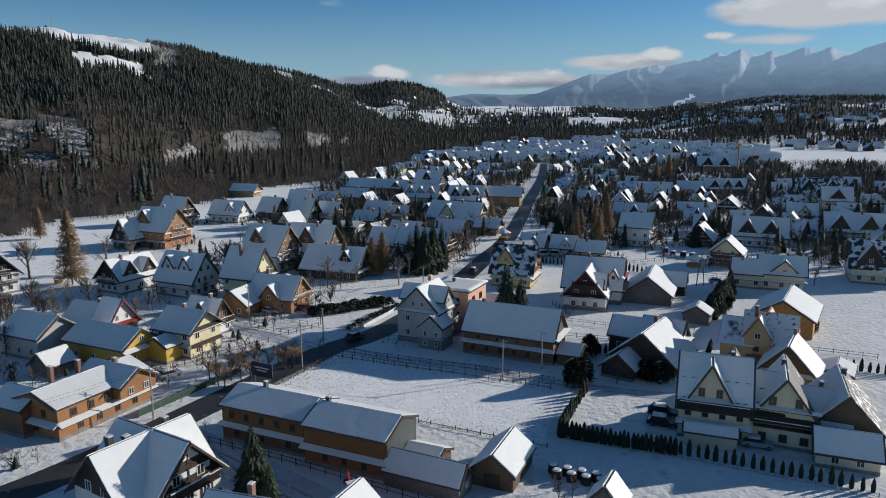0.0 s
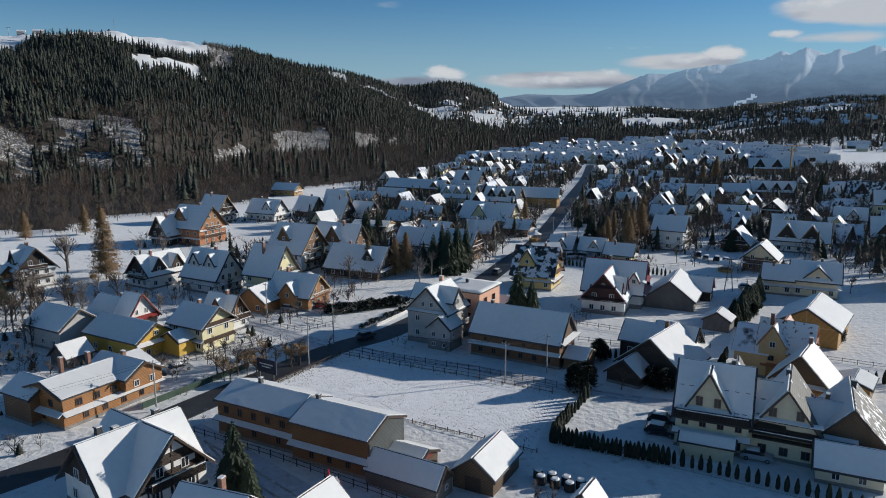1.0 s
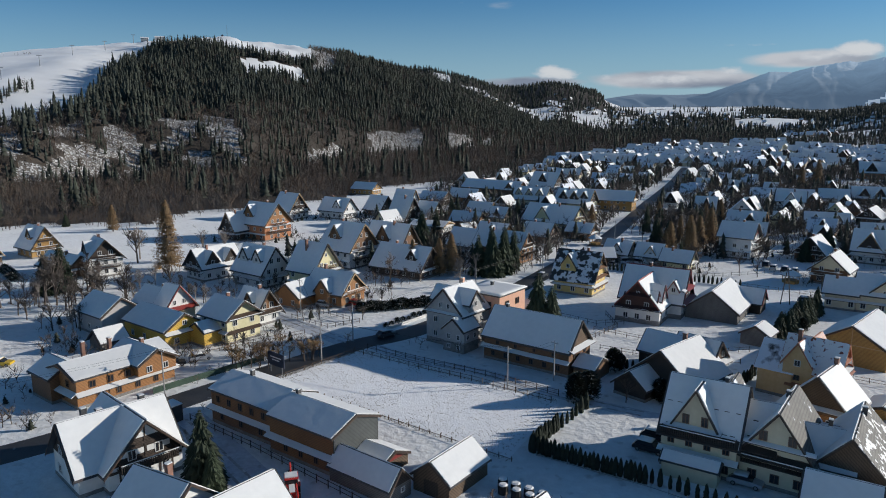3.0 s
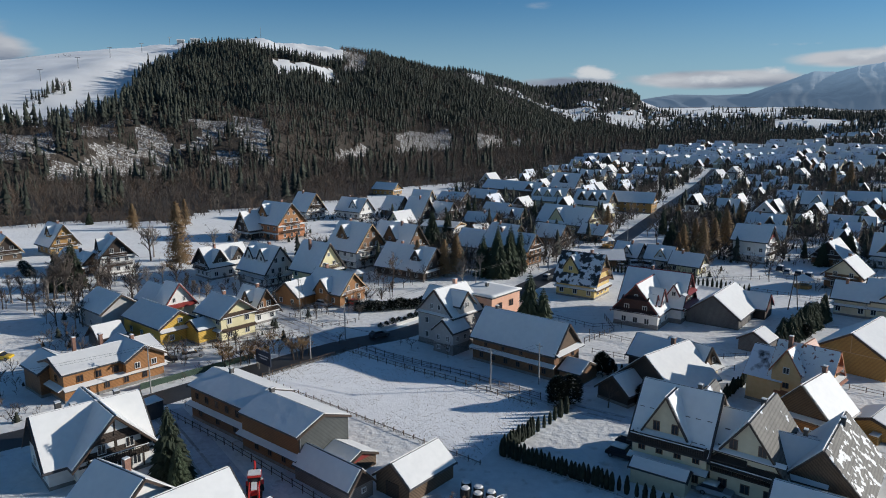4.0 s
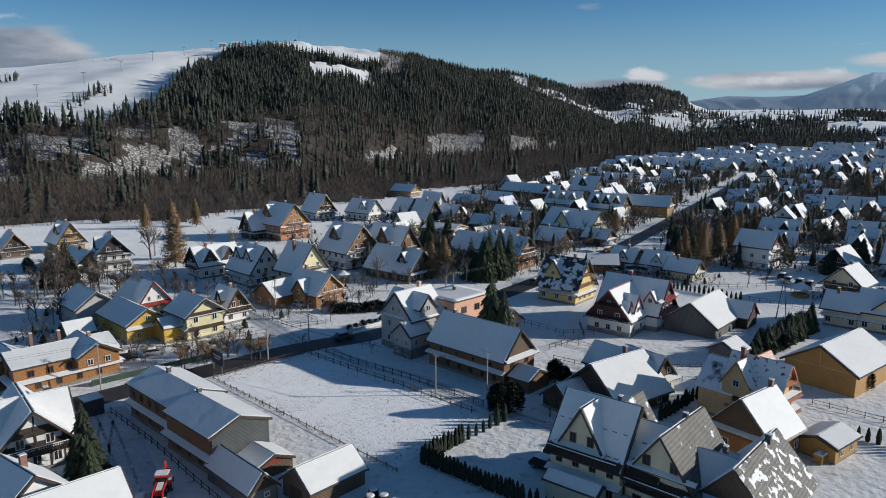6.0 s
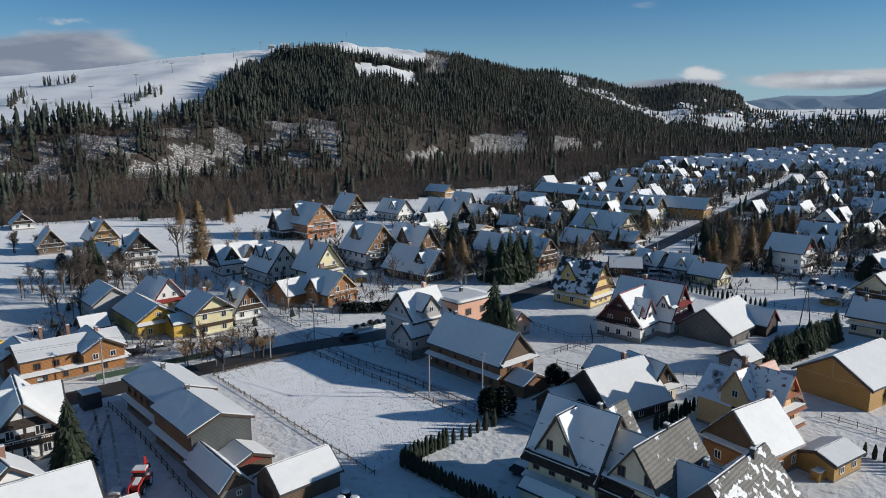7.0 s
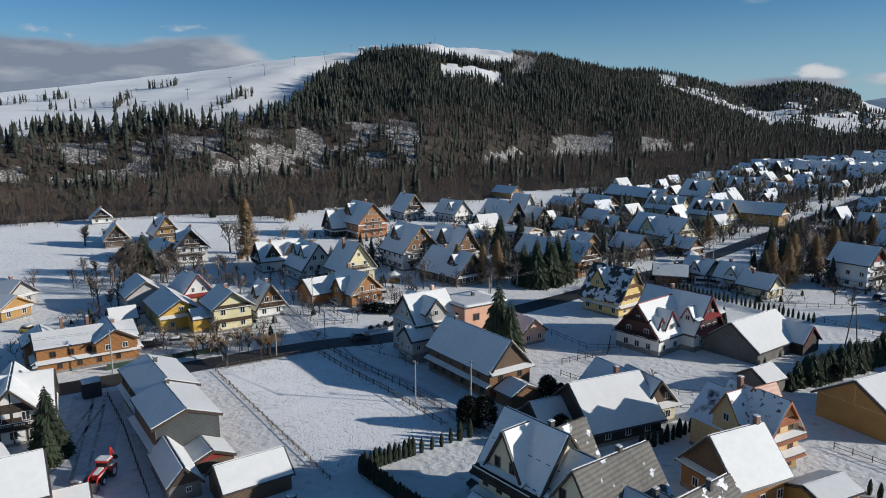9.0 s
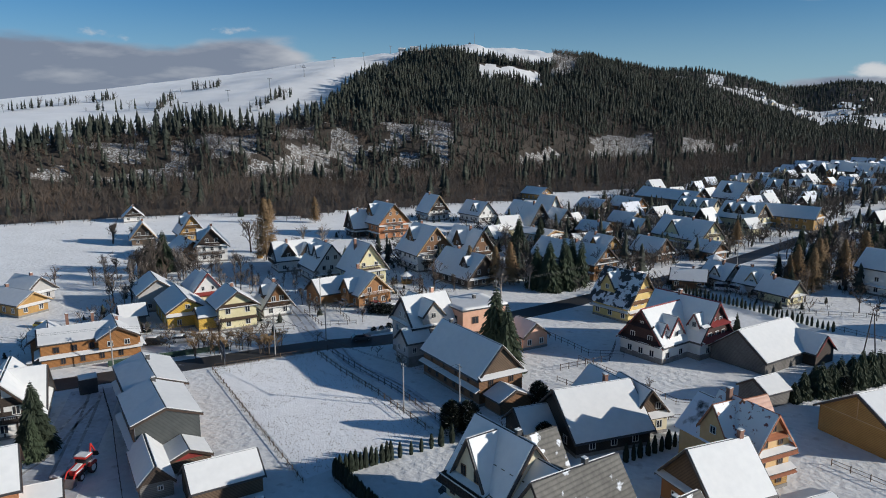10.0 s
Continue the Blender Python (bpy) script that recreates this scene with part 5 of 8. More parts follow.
block(h, mm, 4.2, 7.6, 4.4, 9.2, M_CREAM, gable=M_WHITE, trim=M_TRIM_RED, og=0.8, wins={"E": row(2, 3, 1.0) + row(2, 2.4, 4.9, 0.8, 1.1)})
skirt(h, mm, "E", 4.2, 7.6, 4.5, 1.1, 1.0, M_TRIM_RED)
h = shell(house("small dark cottage with a snow roof", -71.5, 124.5, 65, "shed", "shed"))
block(h, I4, 5.2, 5.0, 2.0, 4.2, M_BOARD_GREY, ov=0.4)

h = shell(house("orange timber house with broad snow roofs", -41.5, 167.0, -19, "house", "timber_house"))
O1 = at(h, -39.8, 168.6, -19)
block(h, O1, 11.6, 9.0, 3.6, 7.9, M_LOG_ORANGE, ov=0.7, og=0.8, wins={"E": gable_wins(9, 3.6, 7.9, 2), "S": row(3, 7, 1.0)}, pents=(("E", 3.6, 0.9),), trim=M_TRIM_PALE)
block(h, at(h, -47.6, 164.2, 71), 8.6, 8.0, 3.0, 6.0, M_LOG_ORANGE, ov=0.6, og=0.6, wins={"W": row(2, 4, 0.9)})
dormer(h, O1, 0.6, "S", 0, 5.6, 4.6, 3.8, 6.6, M_LOG_ORANGE, zb=0.0)
balcony(h, O1, "E", 11.6, 9.0, 3.0, 7.0, 1.2, M_LOG_ORANGE)
chimney(h, O1, -3.0, 0.3, 7.0, 9.2)
h = chalet("pale yellow tall house with a steep snow roof", -50.2, 180.3, -22, 9.0, 9.6, 6.2, 12.7, M_LEMON, storeys=2, dormers=(), chim=((-0.1, -1.6),), name="house", balc=(("E", 3.2, 7.0), ("E", 6.1, 5.4)), gable=M_LEMON, trim=M_TRIM)

# ---- houses of the middle distance: label, x, y, angle, length, width, eaves, ridge, wall, gable, dormers ----
MID = [
    ("white villa with dark balconies and snowy cross gables", -84.5, 187.5, 62, 12.5, 9.0, 4.2, 8.8, M_WHITE, M_BOARD_DARK, ((-3.0, "S", 4.0), (3.0, "S", 4.0))),
    ("white villa with steep snowy dormers", -67.0, 182.5, -25, 12.0, 9.5, 4.6, 10.8, M_WHITE, None, ((-2.8, "S", 3.6), (2.8, "S", 3.6))),
    ("large white guest house with brown timber gables", -52.0, 212.0, -25, 13.0, 12.5, 6.0, 13.3, M_WHITE, M_LOG_BROWN, ((-1.5, "S", 4.5),)),
    ("white and brown gabled guest house", -40.0, 218.5, -25, 15.0, 10.0, 5.5, 12.6, M_WHITE, M_LOG_BROWN, ((0.0, "S", 5.0),)),
    ("dark timber barn with a bright snow roof", -30.5, 202.0, -20, 17.0, 11.0, 3.2, 8.8, M_BOARD_DARK, None, ((4.5, "S", 3.0),)),
    ("tall orange brick mansion with steep snow roofs", -100.0, 250.5, -22, 14.5, 13.0, 6.5, 13.4, M_BRICK, M_LOG_ORANGE, ((-3.0, "S", 5.0),)),
    ("dark chalet wing with a steep snow roof", -108.5, 246.5, 65, 10.0, 8.0, 4.5, 10.4, M_BOARD_DARK, None, ()),
    ("brown timber chalet with ochre gable", -158.7, 202.9, -25, 11.0, 8.8, 3.8, 10.0, M_LOG_OCHRE, M_LOG_OCHRE, ((1.5, "S", 3.4),)),
    ("white chalet with dark balconies", -118.2, 182.4, -36, 8.6, 9.6, 5.6, 10.9, M_WHITE, M_BOARD_DARK, ((0, "S", 4.0),)),
    ("long brown log barn under a snow roof", -128.5, 180.0, -20, 15.0, 8.0, 3.2, 6.4, M_LOG_BROWN, None, ()),
    ("ochre wooden barn with a snow roof", -104.5, 114.0, 8, 14.0, 7.5, 3.4, 5.6, M_LOG_OCHRE, None, ()),
    ("grey cottage with a snowy roof", -113.0, 121.5, 8, 9.0, 7.5, 3.4, 6.4, M_GREY, None, ()),
    ("long two-storey timber lodge with a snow roof", -5.5, 228.0, -22, 16.5, 9.0, 5.4, 9.7, M_LOG_ORANGE, M_LOG_ORANGE, ()),
    ("white house with a long snow roof", -17.0, 232.5, -22, 12.0, 9.0, 4.6, 9.2, M_WHITE, None, ()),
    ("three-storey white and orange house under a low snow roof", -37.0, 259.5, -10, 12.5, 9.0, 5.9, 7.2, M_WHITE, M_LOG_ORANGE, ()),
    ("bright yellow house with a long snow roof", 6.0, 291.0, -28, 22.0, 11.5, 4.6, 10.4, M_LEMON, M_LEMON, ((-2.0, "S", 7.0),)),
    ("long timber inn with a snow roof", -36.0, 404.0, -24, 36.0, 11.0, 5.0, 9.0, M_BOARD_BROWN, M_LOG_BROWN, ((13.0, "S", 5.0),)),
    ("cream guest house with three dormers", -10.0, 362.0, -18, 17.0, 11.0, 4.6, 10.0, M_CREAM, M_CREAM, ((-5.5, "S", 3.6), (0, "S", 3.6), (5.5, "S", 3.6))),
    ("yellow guest house with dark dormers", 12.0, 350.0, -22, 17.0, 11.0, 4.8, 10.6, M_LEMON, M_BOARD_DARK, ((-4.5, "S", 4.2), (1.0, "S", 4.2), (5.8, "S", 3.4))),
    ("long ochre timber hall with a snow roof", 27.0, 360.0, -14, 25.0, 10.0, 5.4, 9.4, M_LOG_OCHRE, M_LOG_OCHRE, ()),
    ("tall white gabled house", -7.0, 414.0, -30, 16.0, 12.0, 6.0, 13.2, M_WHITE, M_BOARD_DARK, ((0, "S", 5.0),)),
    ("small white cottage with a snowy porch gable", 31.0, 237.0, -25, 7.6, 7.0, 3.0, 6.4, M_WHITE, None, ((0.5, "S", 3.4),)),
    ("small white cottage with a steep front gable", 40.5, 234.0, -22, 7.4, 6.4, 3.0, 6.3, M_WHITE, None, ((0.8, "S", 3.2),)),
    ("orange car shelter house with a snow roof", 24.5, 229.0, 12, 8.0, 6.6, 3.0, 5.2, M_LOG_BROWN, None, ()),
    ("pale cream shed with a snow roof", 48.0, 226.0, -25, 8.2, 6.0, 3.2, 6.0, M_LEMON, None, ()),
    ("tall white house with red balcony side", 69.0, 250.5, -25, 10.0, 9.0, 7.4, 11.4, M_WHITE, M_TRIM_RED, ()),
    ("large white guest house with dark timber gables", 112.0, 249.0, -24, 17.0, 10.0, 4.6, 10.2, M_WHITE, M_BOARD_DARK, ((-4.0, "S", 6.0), (3.5, "S", 6.0))),
    ("cream guest house with snowy cross gables", 150.0, 258.0, -20, 19.0, 11.0, 4.6, 10.4, M_CREAM, M_BOARD_BROWN, ((-5.0, "S", 6.5), (4.5, "S", 6.5))),
    ("brown guest house with patchy snow roof", 122.0, 196.0, -22, 14.0, 11.0, 5.0, 11.5, M_CREAM, M_BOARD_DARK, ((-2.5, "S", 6.0),)),
    ("brown wooden house with a pale gable", 88.5, 218.0, 62, 9.0, 9.0, 4.4, 8.4, M_LOG_BROWN, M_CREAM, ()),
    ("cream house with a snow-covered porch", 83.0, 190.5, -22, 6.5, 7.0, 4.4, 7.4, M_CREAM, None, ()),
    ("cream house with a wide front gable", 91.5, 188.5, -22, 10.5, 9.0, 4.8, 8.6, M_CREAM, None, ((0.5, "S", 6.0),)),
    ("dark brown wooden house with a bright snow roof", 92.0, 251.0, 60, 9.0, 9.0, 2.8, 7.6, M_LOG_BROWN, M_BOARD_DARK, ()),
    ("tall pension with grey gables", 196.0, 372.0, -15, 22.0, 12.0, 6.0, 12.5, M_WHITE, M_BOARD_DARK, ((-6.0, "S", 6.0), (5.0, "S", 6.0))),
    ("yellow pension with balconies", 184.0, 333.0, -20, 12.0, 11.0, 6.5, 12.0, M_LEMON, M_BOARD_DARK, ((0, "S", 7.0),)),
    ("white house with a snow roof", 152.0, 300.0, -25, 11.0, 9.0, 4.4, 8.6, M_WHITE, None, ((1.0, "S", 3.5),)),
    ("brown cottage with a bright snow roof", 137.0, 303.0, 60, 9.0, 8.0, 3.2, 7.4, M_BOARD_BROWN, None, ()),
    ("long dark timber house with dormers", 160.0, 406.0, -10, 22.0, 10.0, 4.0, 9.0, M_BOARD_DARK, None, ((-6, "S", 4.5), (1, "S", 4.5), (7, "S", 4.0))),
    ("house with a plain snow roof", 139.0, 402.0, -12, 13.0, 10.0, 4.0, 8.0, M_WHITE, None, ()),
    ("white house with a front gable", 112.0, 372.0, -15, 12.0, 10.0, 5.4, 9.6, M_WHITE, None, ((0, "S", 4.5),)),
    ("low long house with a snow roof", 113.0, 317.0, -12, 15.0, 8.0, 3.4, 6.8, M_CREAM, None, ((-4, "S", 3.0), (4, "S", 3.0))),
    ("brown barn with a bright snow slope", 137.0, 340.0, 62, 14.0, 9.0, 2.8, 6.6, M_BOARD_DARK, None, ()),
    ("grey house with a snow roof", 81.0, 306.0, -22, 13.0, 9.0, 4.0, 8.0, M_GREY, M_BOARD_DARK, ((2, "S", 4.0),)),
    ("long low hall under snow", 118.0, 418.0, -12, 30.0, 10.0, 3.4, 6.0, M_CREAM, None, ()),
    ("dark gabled brick guest house", 214.0, 560.0, -10, 30.0, 13.0, 5.0, 12.0, M_BRICK, M_BOARD_DARK, ((-8, "S", 7.0), (4, "S", 7.0))),
    ("dark timber chalet with a steep roof", -57.3, 293.8, -28, 10, 10, 3.6, 11.6, M_BOARD_DARK, None, ()),
    ("dark steep chalet with white balconies", -63.8, 319.9, -26, 10, 9, 3.6, 12.0, M_BOARD_DARK, M_WHITE, ()),
    ("white gabled house with dark timber", -47.2, 297.1, -26, 9, 9, 4.0, 9.6, M_WHITE, M_BOARD_DARK, ()),
    ("low house with a broad snow roof", -60.0, 362.0, -20, 14.0, 10.0, 3.0, 6.6, M_BOARD_BROWN, None, ()),
    ("brown house with orange gable", -46.0, 371.0, -20, 15.0, 9.0, 3.6, 7.4, M_LOG_ORANGE, None, ()),
    ("ochre cottage with a snow roof", -29.0, 322.0, -20, 11.0, 8.0, 3.2, 6.8, M_LOG_OCHRE, None, ()),
    ("long low house with a snow roof", -30.0, 294.0, -15, 12.0, 8.0, 3.0, 6.2, M_LOG_BROWN, None, ()),
    ("white house with a cross gable", -92.0, 306.0, -20, 14.0, 9.0, 4.0, 9.0, M_WHITE, None, ((3, "S", 4.0),)),
    ("brown timber chalet with a snow roof", -76.1, 317.9, -28, 10, 9, 3.4, 9.0, M_LOG_BROWN, M_BOARD_BROWN, ()),
    ("pale gabled house by the wood", -112.4, 300.1, -28, 12, 10, 4.4, 11.4, M_WHITE, M_BOARD_DARK, ()),
    ("lone orange timber barn", -110.0, 398.0, -15, 14.0, 9.0, 3.6, 6.8, M_LOG_OCHRE, None, ()),
    ("brown house with a snow-covered roof", 3.0, 262.0, -22, 10.0, 8.0, 3.6, 7.4, M_LOG_BROWN, None, ()),
    ("small house beside the road", 17.5, 274.0, -22, 9.0, 7.0, 3.2, 6.0, M_LOG_BROWN, None, ()),
    ("dark brown wooden house by the meadow", -165.5, 187.5, -30, 9.0, 8.0, 3.4, 8.4, M_BOARD_BROWN, M_BOARD_DARK, ()),
    ("small white-roofed house at the edge of the wood", -224.0, 220.0, -30, 8.0, 8.0, 2.8, 6.6, M_WHITE, M_BOARD_DARK, ()),
    ("pale ochre cottage with a snowy dormer", -13.0, 258.0, -25, 11.0, 8.5, 3.4, 7.4, M_LOG_OCHRE, None, ((1, "S", 3.2),)),
]
for i, (lab, x, y, ang, L, W, he, hr, wall, gab, dorms) in enumerate(MID):
    chalet(lab, x, y, ang, L, W, he, hr, wall, gab, balc=tuple(("E" if abs(ang) < 45 else "W", zz, W * ww) for zz, ww in ((2.9, 0.8), (5.6, 0.5))[:1 + (hr > 9.5)]) if gab and y < 335 else (), dormers=dorms, chim=((0.12 if i % 2 else -0.2, 0.2 if i % 3 else -0.5),), roofs=("snow", M_DARK_PATCH) if i in (28, 33) else ("snow", "snow"), name="chalet", trim=(M_TRIM, M_TRIM, M_TRIM_PALE, M_TRIM)[i % 4])

# ---- trees ----
rng = np.random.RandomState(7)


def spire(tiers, sides, r, seed, droop=0.12):
    """A ragged conifer one metre high: stacked, jagged skirts on a thin trunk."""
    q = np.random.RandomState(seed)
    v, f = [], []
    for i in range(tiers):
        t = i / tiers
        zb = 0.10 + 0.86 * t ** 0.9
        zt = min(1.0, zb + 1.75 * 0.9 / tiers + (0.03 if i == tiers - 1 else 0))
        if i == tiers - 1:
            zt = 1.0
        rr = r * (1 - t) ** 0.85 * q.uniform(0.85, 1.12) + 0.012
        o = len(v)
        a0 = q.uniform(0, 6.28)
        for k in range(sides):
            w = q.uniform(0.62, 1.15) if k % 2 else q.uniform(0.35, 0.7)
            a = a0 + 6.283 * k / sides + q.uniform(-0.15, 0.15)
            v.append((math.cos(a) * rr * w, math.sin(a) * rr * w, zb + q.uniform(-0.4, 0.3) * droop * (0.5 if k % 2 else 1) * 0.5))
        v.append((q.uniform(-0.01, 0.01), q.uniform(-0.01, 0.01), zt))
        f += [(o + k, o + (k + 1) % sides, o + sides) for k in range(sides)]
    o = len(v)
    for k in range(3):
        v.append((0.012 * math.cos(2.1 * k), 0.012 * math.sin(2.1 * k), -0.03))
    v.append((0, 0, 0.5))
    f += [(o, o + 1, o + 3), (o + 1, o + 2, o + 3), (o + 2, o, o + 3)]
    return np.array(v), f


def broom(n1, n2, seed, spread=0.30, wide=0.012):
    """A bare broadleaf tree one metre high: trunk, limbs and fine upright twigs as slender blades."""
    q = np.random.RandomState(seed)
    v, f = [], []

    def blade(p, d, L, w):
        d = d / np.linalg.norm(d)
        s = np.cross(d, q.normal(size=3))
        s /= np.linalg.norm(s)
        o = len(v)
        v.extend([p - s * w / 2, p + s * w / 2, p + d * L])
        f.append((o, o + 1, o + 2))
        return p + d * L

    trunk_top = np.array([q.uniform(-0.08, 0.08), q.uniform(-0.08, 0.08), 0.55])
    for k in range(3):
        a = 2.1 * k
        b = 2.1 * (k + 1)
        o = len(v)
        v.extend([np.array([0.018 * math.cos(a), 0.018 * math.sin(a), -0.03]), np.array([0.018 * math.cos(b), 0.018 * math.sin(b), -0.03]), trunk_top])
        f.append((o, o + 1, o + 2))
    for i in range(n1):
        z = q.uniform(0.16, 0.6)
        p = trunk_top * (z / 0.62)
        a = q.uniform(0, 6.28)
        L = q.uniform(0.25, 0.45) * (1.15 - 0.5 * z)
        d = np.array([math.cos(a) * spread * 2.2, math.sin(a) * spread * 2.2, q.uniform(0.55, 1.1)])
        e_ = blade(p, d, L, wide * 1.5)
        for j in range(n2):
            t = q.uniform(0.25, 1.0)
            pp = p + (e_ - p) * t
            dd = d / np.linalg.norm(d) + q.normal(size=3) * 0.5 + np.array([0, 0, 0.7])
            blade(pp, dd, q.uniform(0.10, 0.24), wide * 0.8)
    return np.array(v), f


def plant(name, templates, spots, material, label, category, kind="stuff"):
    """One joined mesh of many trees. spots: x, y, z, height, girth factor."""
    if not spots:
        return None
    P_, turn = np.array(spots), rng.uniform(0, 6.283, len(spots))
    V, F, o = [], [], 0
    for k, (tv, tf) in enumerate(templates):
        q, a_ = P_[k::len(templates)], turn[k::len(templates)]
        if not len(q):
            continue
        c, s_ = np.cos(a_)[:, None], np.sin(a_)[:, None]
        wide = (q[:, 3] * q[:, 4])[:, None]
        v = np.stack([(tv[:, 0] * c - tv[:, 1] * s_) * wide + q[:, :1], (tv[:, 0] * s_ + tv[:, 1] * c) * wide + q[:, 1:2], tv[:, 2] * q[:, 3:4] + q[:, 2:3]], -1)
        V.append(v.reshape(-1, 3))
        F.append((np.array(tf)[None] + (np.arange(len(q)) * len(tv))[:, None, None] + o).reshape(-1, 3))
        o += len(q) * len(tv)
    V, F = np.concatenate(V), np.concatenate(F)
    me = bpy.data.meshes.new(name)
    me.vertices.add(len(V))
    me.vertices.foreach_set("co", V.astype(np.float32).ravel())
    me.loops.add(3 * len(F))
    me.loops.foreach_set("vertex_index", F.astype(np.int32).ravel())
    me.polygons.add(len(F))
    me.polygons.foreach_set("loop_start", np.arange(0, 3 * len(F), 3, dtype=np.int32))
    me.materials.append(material)
    me.update(calc_edges=True)
    return tagged(new(name, me), label, category, kind=kind)


def scatter(x0, x1, y0, y1, step):
    xs, ys = np.meshgrid(np.arange(x0, x1, step), np.arange(y0, y1, step))
    xs = xs + rng.uniform(-0.45, 0.45, xs.shape) * step
    ys = ys + rng.uniform(-0.45, 0.45, ys.shape) * step
    return xs.ravel(), ys.ravel()


def woods():
    firs, river_firs, bare, red = [], [], [], []
    # hill
    x, y = scatter(-1000, 160, 60, 1600, 3.9)
    az, d = polar(x, y)
    azc = np.clip(az, -8, 95)
    d0, d1, d2, d3 = (np.interp(azc, H_AZ, t) for t in (H_D0, H_D1, H_D2, H_D3))
    c = cover(x, y)
    z = land(x, y)
    u = rng.uniform(size=len(x))
    n, n3 = waves(x, y, 120, 41), waves(x, y, 75, 43)
    keep = (az > 4.5) & (az < 88) & (d > d0 - 10) & (d < d3 + 25) & (c != 3) & ((c != 2) | (u < np.where(az > 40, 0.68, 0.45))) & ((d < 1150) | (u < 0.5))
    for i in np.nonzero(keep)[0]:
        low = d[i] < d1[i] + 35 + 60 * n[i]
        leaf = rng.uniform() < (0.9 if c[i] == 2 else 0.74 if low else 0.12 + 0.3 * max(0.0, n3[i]))
        if leaf and rng.uniform() < 0.3:
            continue
        if leaf:
            (red if rng.uniform() < 0.4 else bare).append((x[i], y[i], z[i], rng.uniform(7, 12), rng.uniform(1.0, 1.5)))
        else:
            hh = rng.uniform(6.5, 14.5) * (0.65 if c[i] == 2 else 0.8 if d[i] > d2[i] + 40 else 1.4 if az[i] > 38 and d[i] > d1[i] - 30 else 1.0)
            firs.append((x[i], y[i], z[i], hh, rng.uniform(1.1, 1.6)))
    # riverside wood
    x, y = scatter(-640, 330, 60, 1250, 5.6)
    az, d = polar(x, y)
    d0 = np.interp(np.clip(az, -8, 95), H_AZ, H_D0)
    rv = RIVER(az)
    n = waves(x, y, 70, 42)
    keep = (az > -8) & (az < 80) & (d > rv + 8 * n) & (d < d0 + 5) & ((d < 800) | (rng.uniform(size=len(x)) < 0.5))
    z = land(x, y)
    for i in np.nonzero(keep)[0]:
        back = (d[i] - rv[i]) / (d0[i] - rv[i])
        fir = rng.uniform() < (0.015 if n[i] < 0.6 else 0.28)
        if fir:
            river_firs.append((x[i], y[i], z[i], rng.uniform(10, 19), rng.uniform(0.9, 1.3)))
        else:
            (red if rng.uniform() < 0.35 else bare).append((x[i], y[i], z[i], rng.uniform(7, 12.5) + 2.0 * back, rng.uniform(0.9, 1.4)))
    # thicket along the edge of the wood
    for i in range(1500):
        aa = rng.uniform(-5, 80)
        dd = float(RIVER(aa)) + rng.normal() * 7 - 2
        xx, yy = HUB[0] - dd * math.sin(radians(aa)), HUB[1] + dd * math.cos(radians(aa))
        (red if rng.uniform() < 0.4 else bare).append((xx, yy, 0.0, rng.uniform(2.0, 6.5), 1.7))
    # tree lines between the pistes, and the low rise across the valley
    for a0, da, a1, db, k in ((47.8, 700, 44.8, 762, 30), (65, 955, 57.5, 950, 60), (59.6, 850, 50.7, 722, 18), (54.6, 765, 53.4, 850, 30), (53.2, 935, 50.4, 930, 22), (49.5, 1130, 44.0, 990, 26), (52.5, 700, 49, 668, 22), (64, 640, 84, 630, 60), (62, 668, 55, 652, 26)):
        for j in range(k):
            t = rng.uniform()
            aa, dd = radians(a0 + (a1 - a0) * t), da + (db - da) * t + rng.normal() * 9
            xx, yy = HUB[0] - dd * math.sin(aa), HUB[1] + dd * math.cos(aa)
            (firs if rng.uniform() < 0.6 and da < 960 else bare).append((xx, yy, float(land(xx, yy)), rng.uniform(6, 14) if da < 960 else rng.uniform(2, 4.5), 1.15))
    xx, yy = HUB[0] - 889 * math.sin(radians(39.4)), HUB[1] + 889 * math.cos(radians(39.4))
    firs.append((xx, yy, float(land(xx, yy)), 15, 1.0))
    x, y = scatter(150, 2300, 700, 2300, 13)
    az, d = polar(x, y)
    c = cover(x, y)
    z = land(x, y)
    for i in np.nonzero((c == 1) & (az < -9) & (az > -36) & (d > 900) & (d < 2150))[0]:
        (firs if rng.uniform() < 0.75 else bare).append((x[i], y[i], z[i], rng.uniform(9, 14), 1.5))
    x, y = scatter(-900, 900, 1450, 3000, 17)
    az, d = polar(x, y)
    c = cover(x, y)
    z = land(x, y)
    for i in np.nonzero((c == 1) & (az < 22) & (az > -18) & (d > 1450) & (d < 2800))[0]:
        firs.append((x[i], y[i], z[i], rng.uniform(13, 20), 1.6))
    x, y = scatter(-640, 120, 1400, 2300, 15)
    az, d = polar(x, y)
    z = land(x, y)
    for i in np.nonzero((az > -2) & (az < 17) & (d > 1440) & (d < np.where(az < 8, 1960, 2300)) & (waves(x, y, 110, 44) > np.where(az < 8, -0.1, -0.45)))[0]:
        (firs if rng.uniform() < 0.6 else bare).append((x[i], y[i], z[i], rng.uniform(7, 13), 1.4))
    plant("forest", [spire(5, 7, 0.14, s) for s in range(12)], firs, M_FOREST, "dark spruce forest covering the snowy hill", "forest")
    plant("riverside_spruces", [spire(7, 12, 0.15, 20 + s) for s in range(6)], river_firs, M_FOREST, "dark spruces among bare riverside trees", "forest")
    plant("bare_wood", [broom(9, 6, 40 + s) for s in range(8)], bare, M_TWIG, "leafless brown broadleaf wood along the river", "wood")
    plant("bare_wood", [broom(9, 5, 60 + s) for s in range(6)], red, M_TWIG_RED, "leafless reddish-brown trees along the river", "wood")


woods()


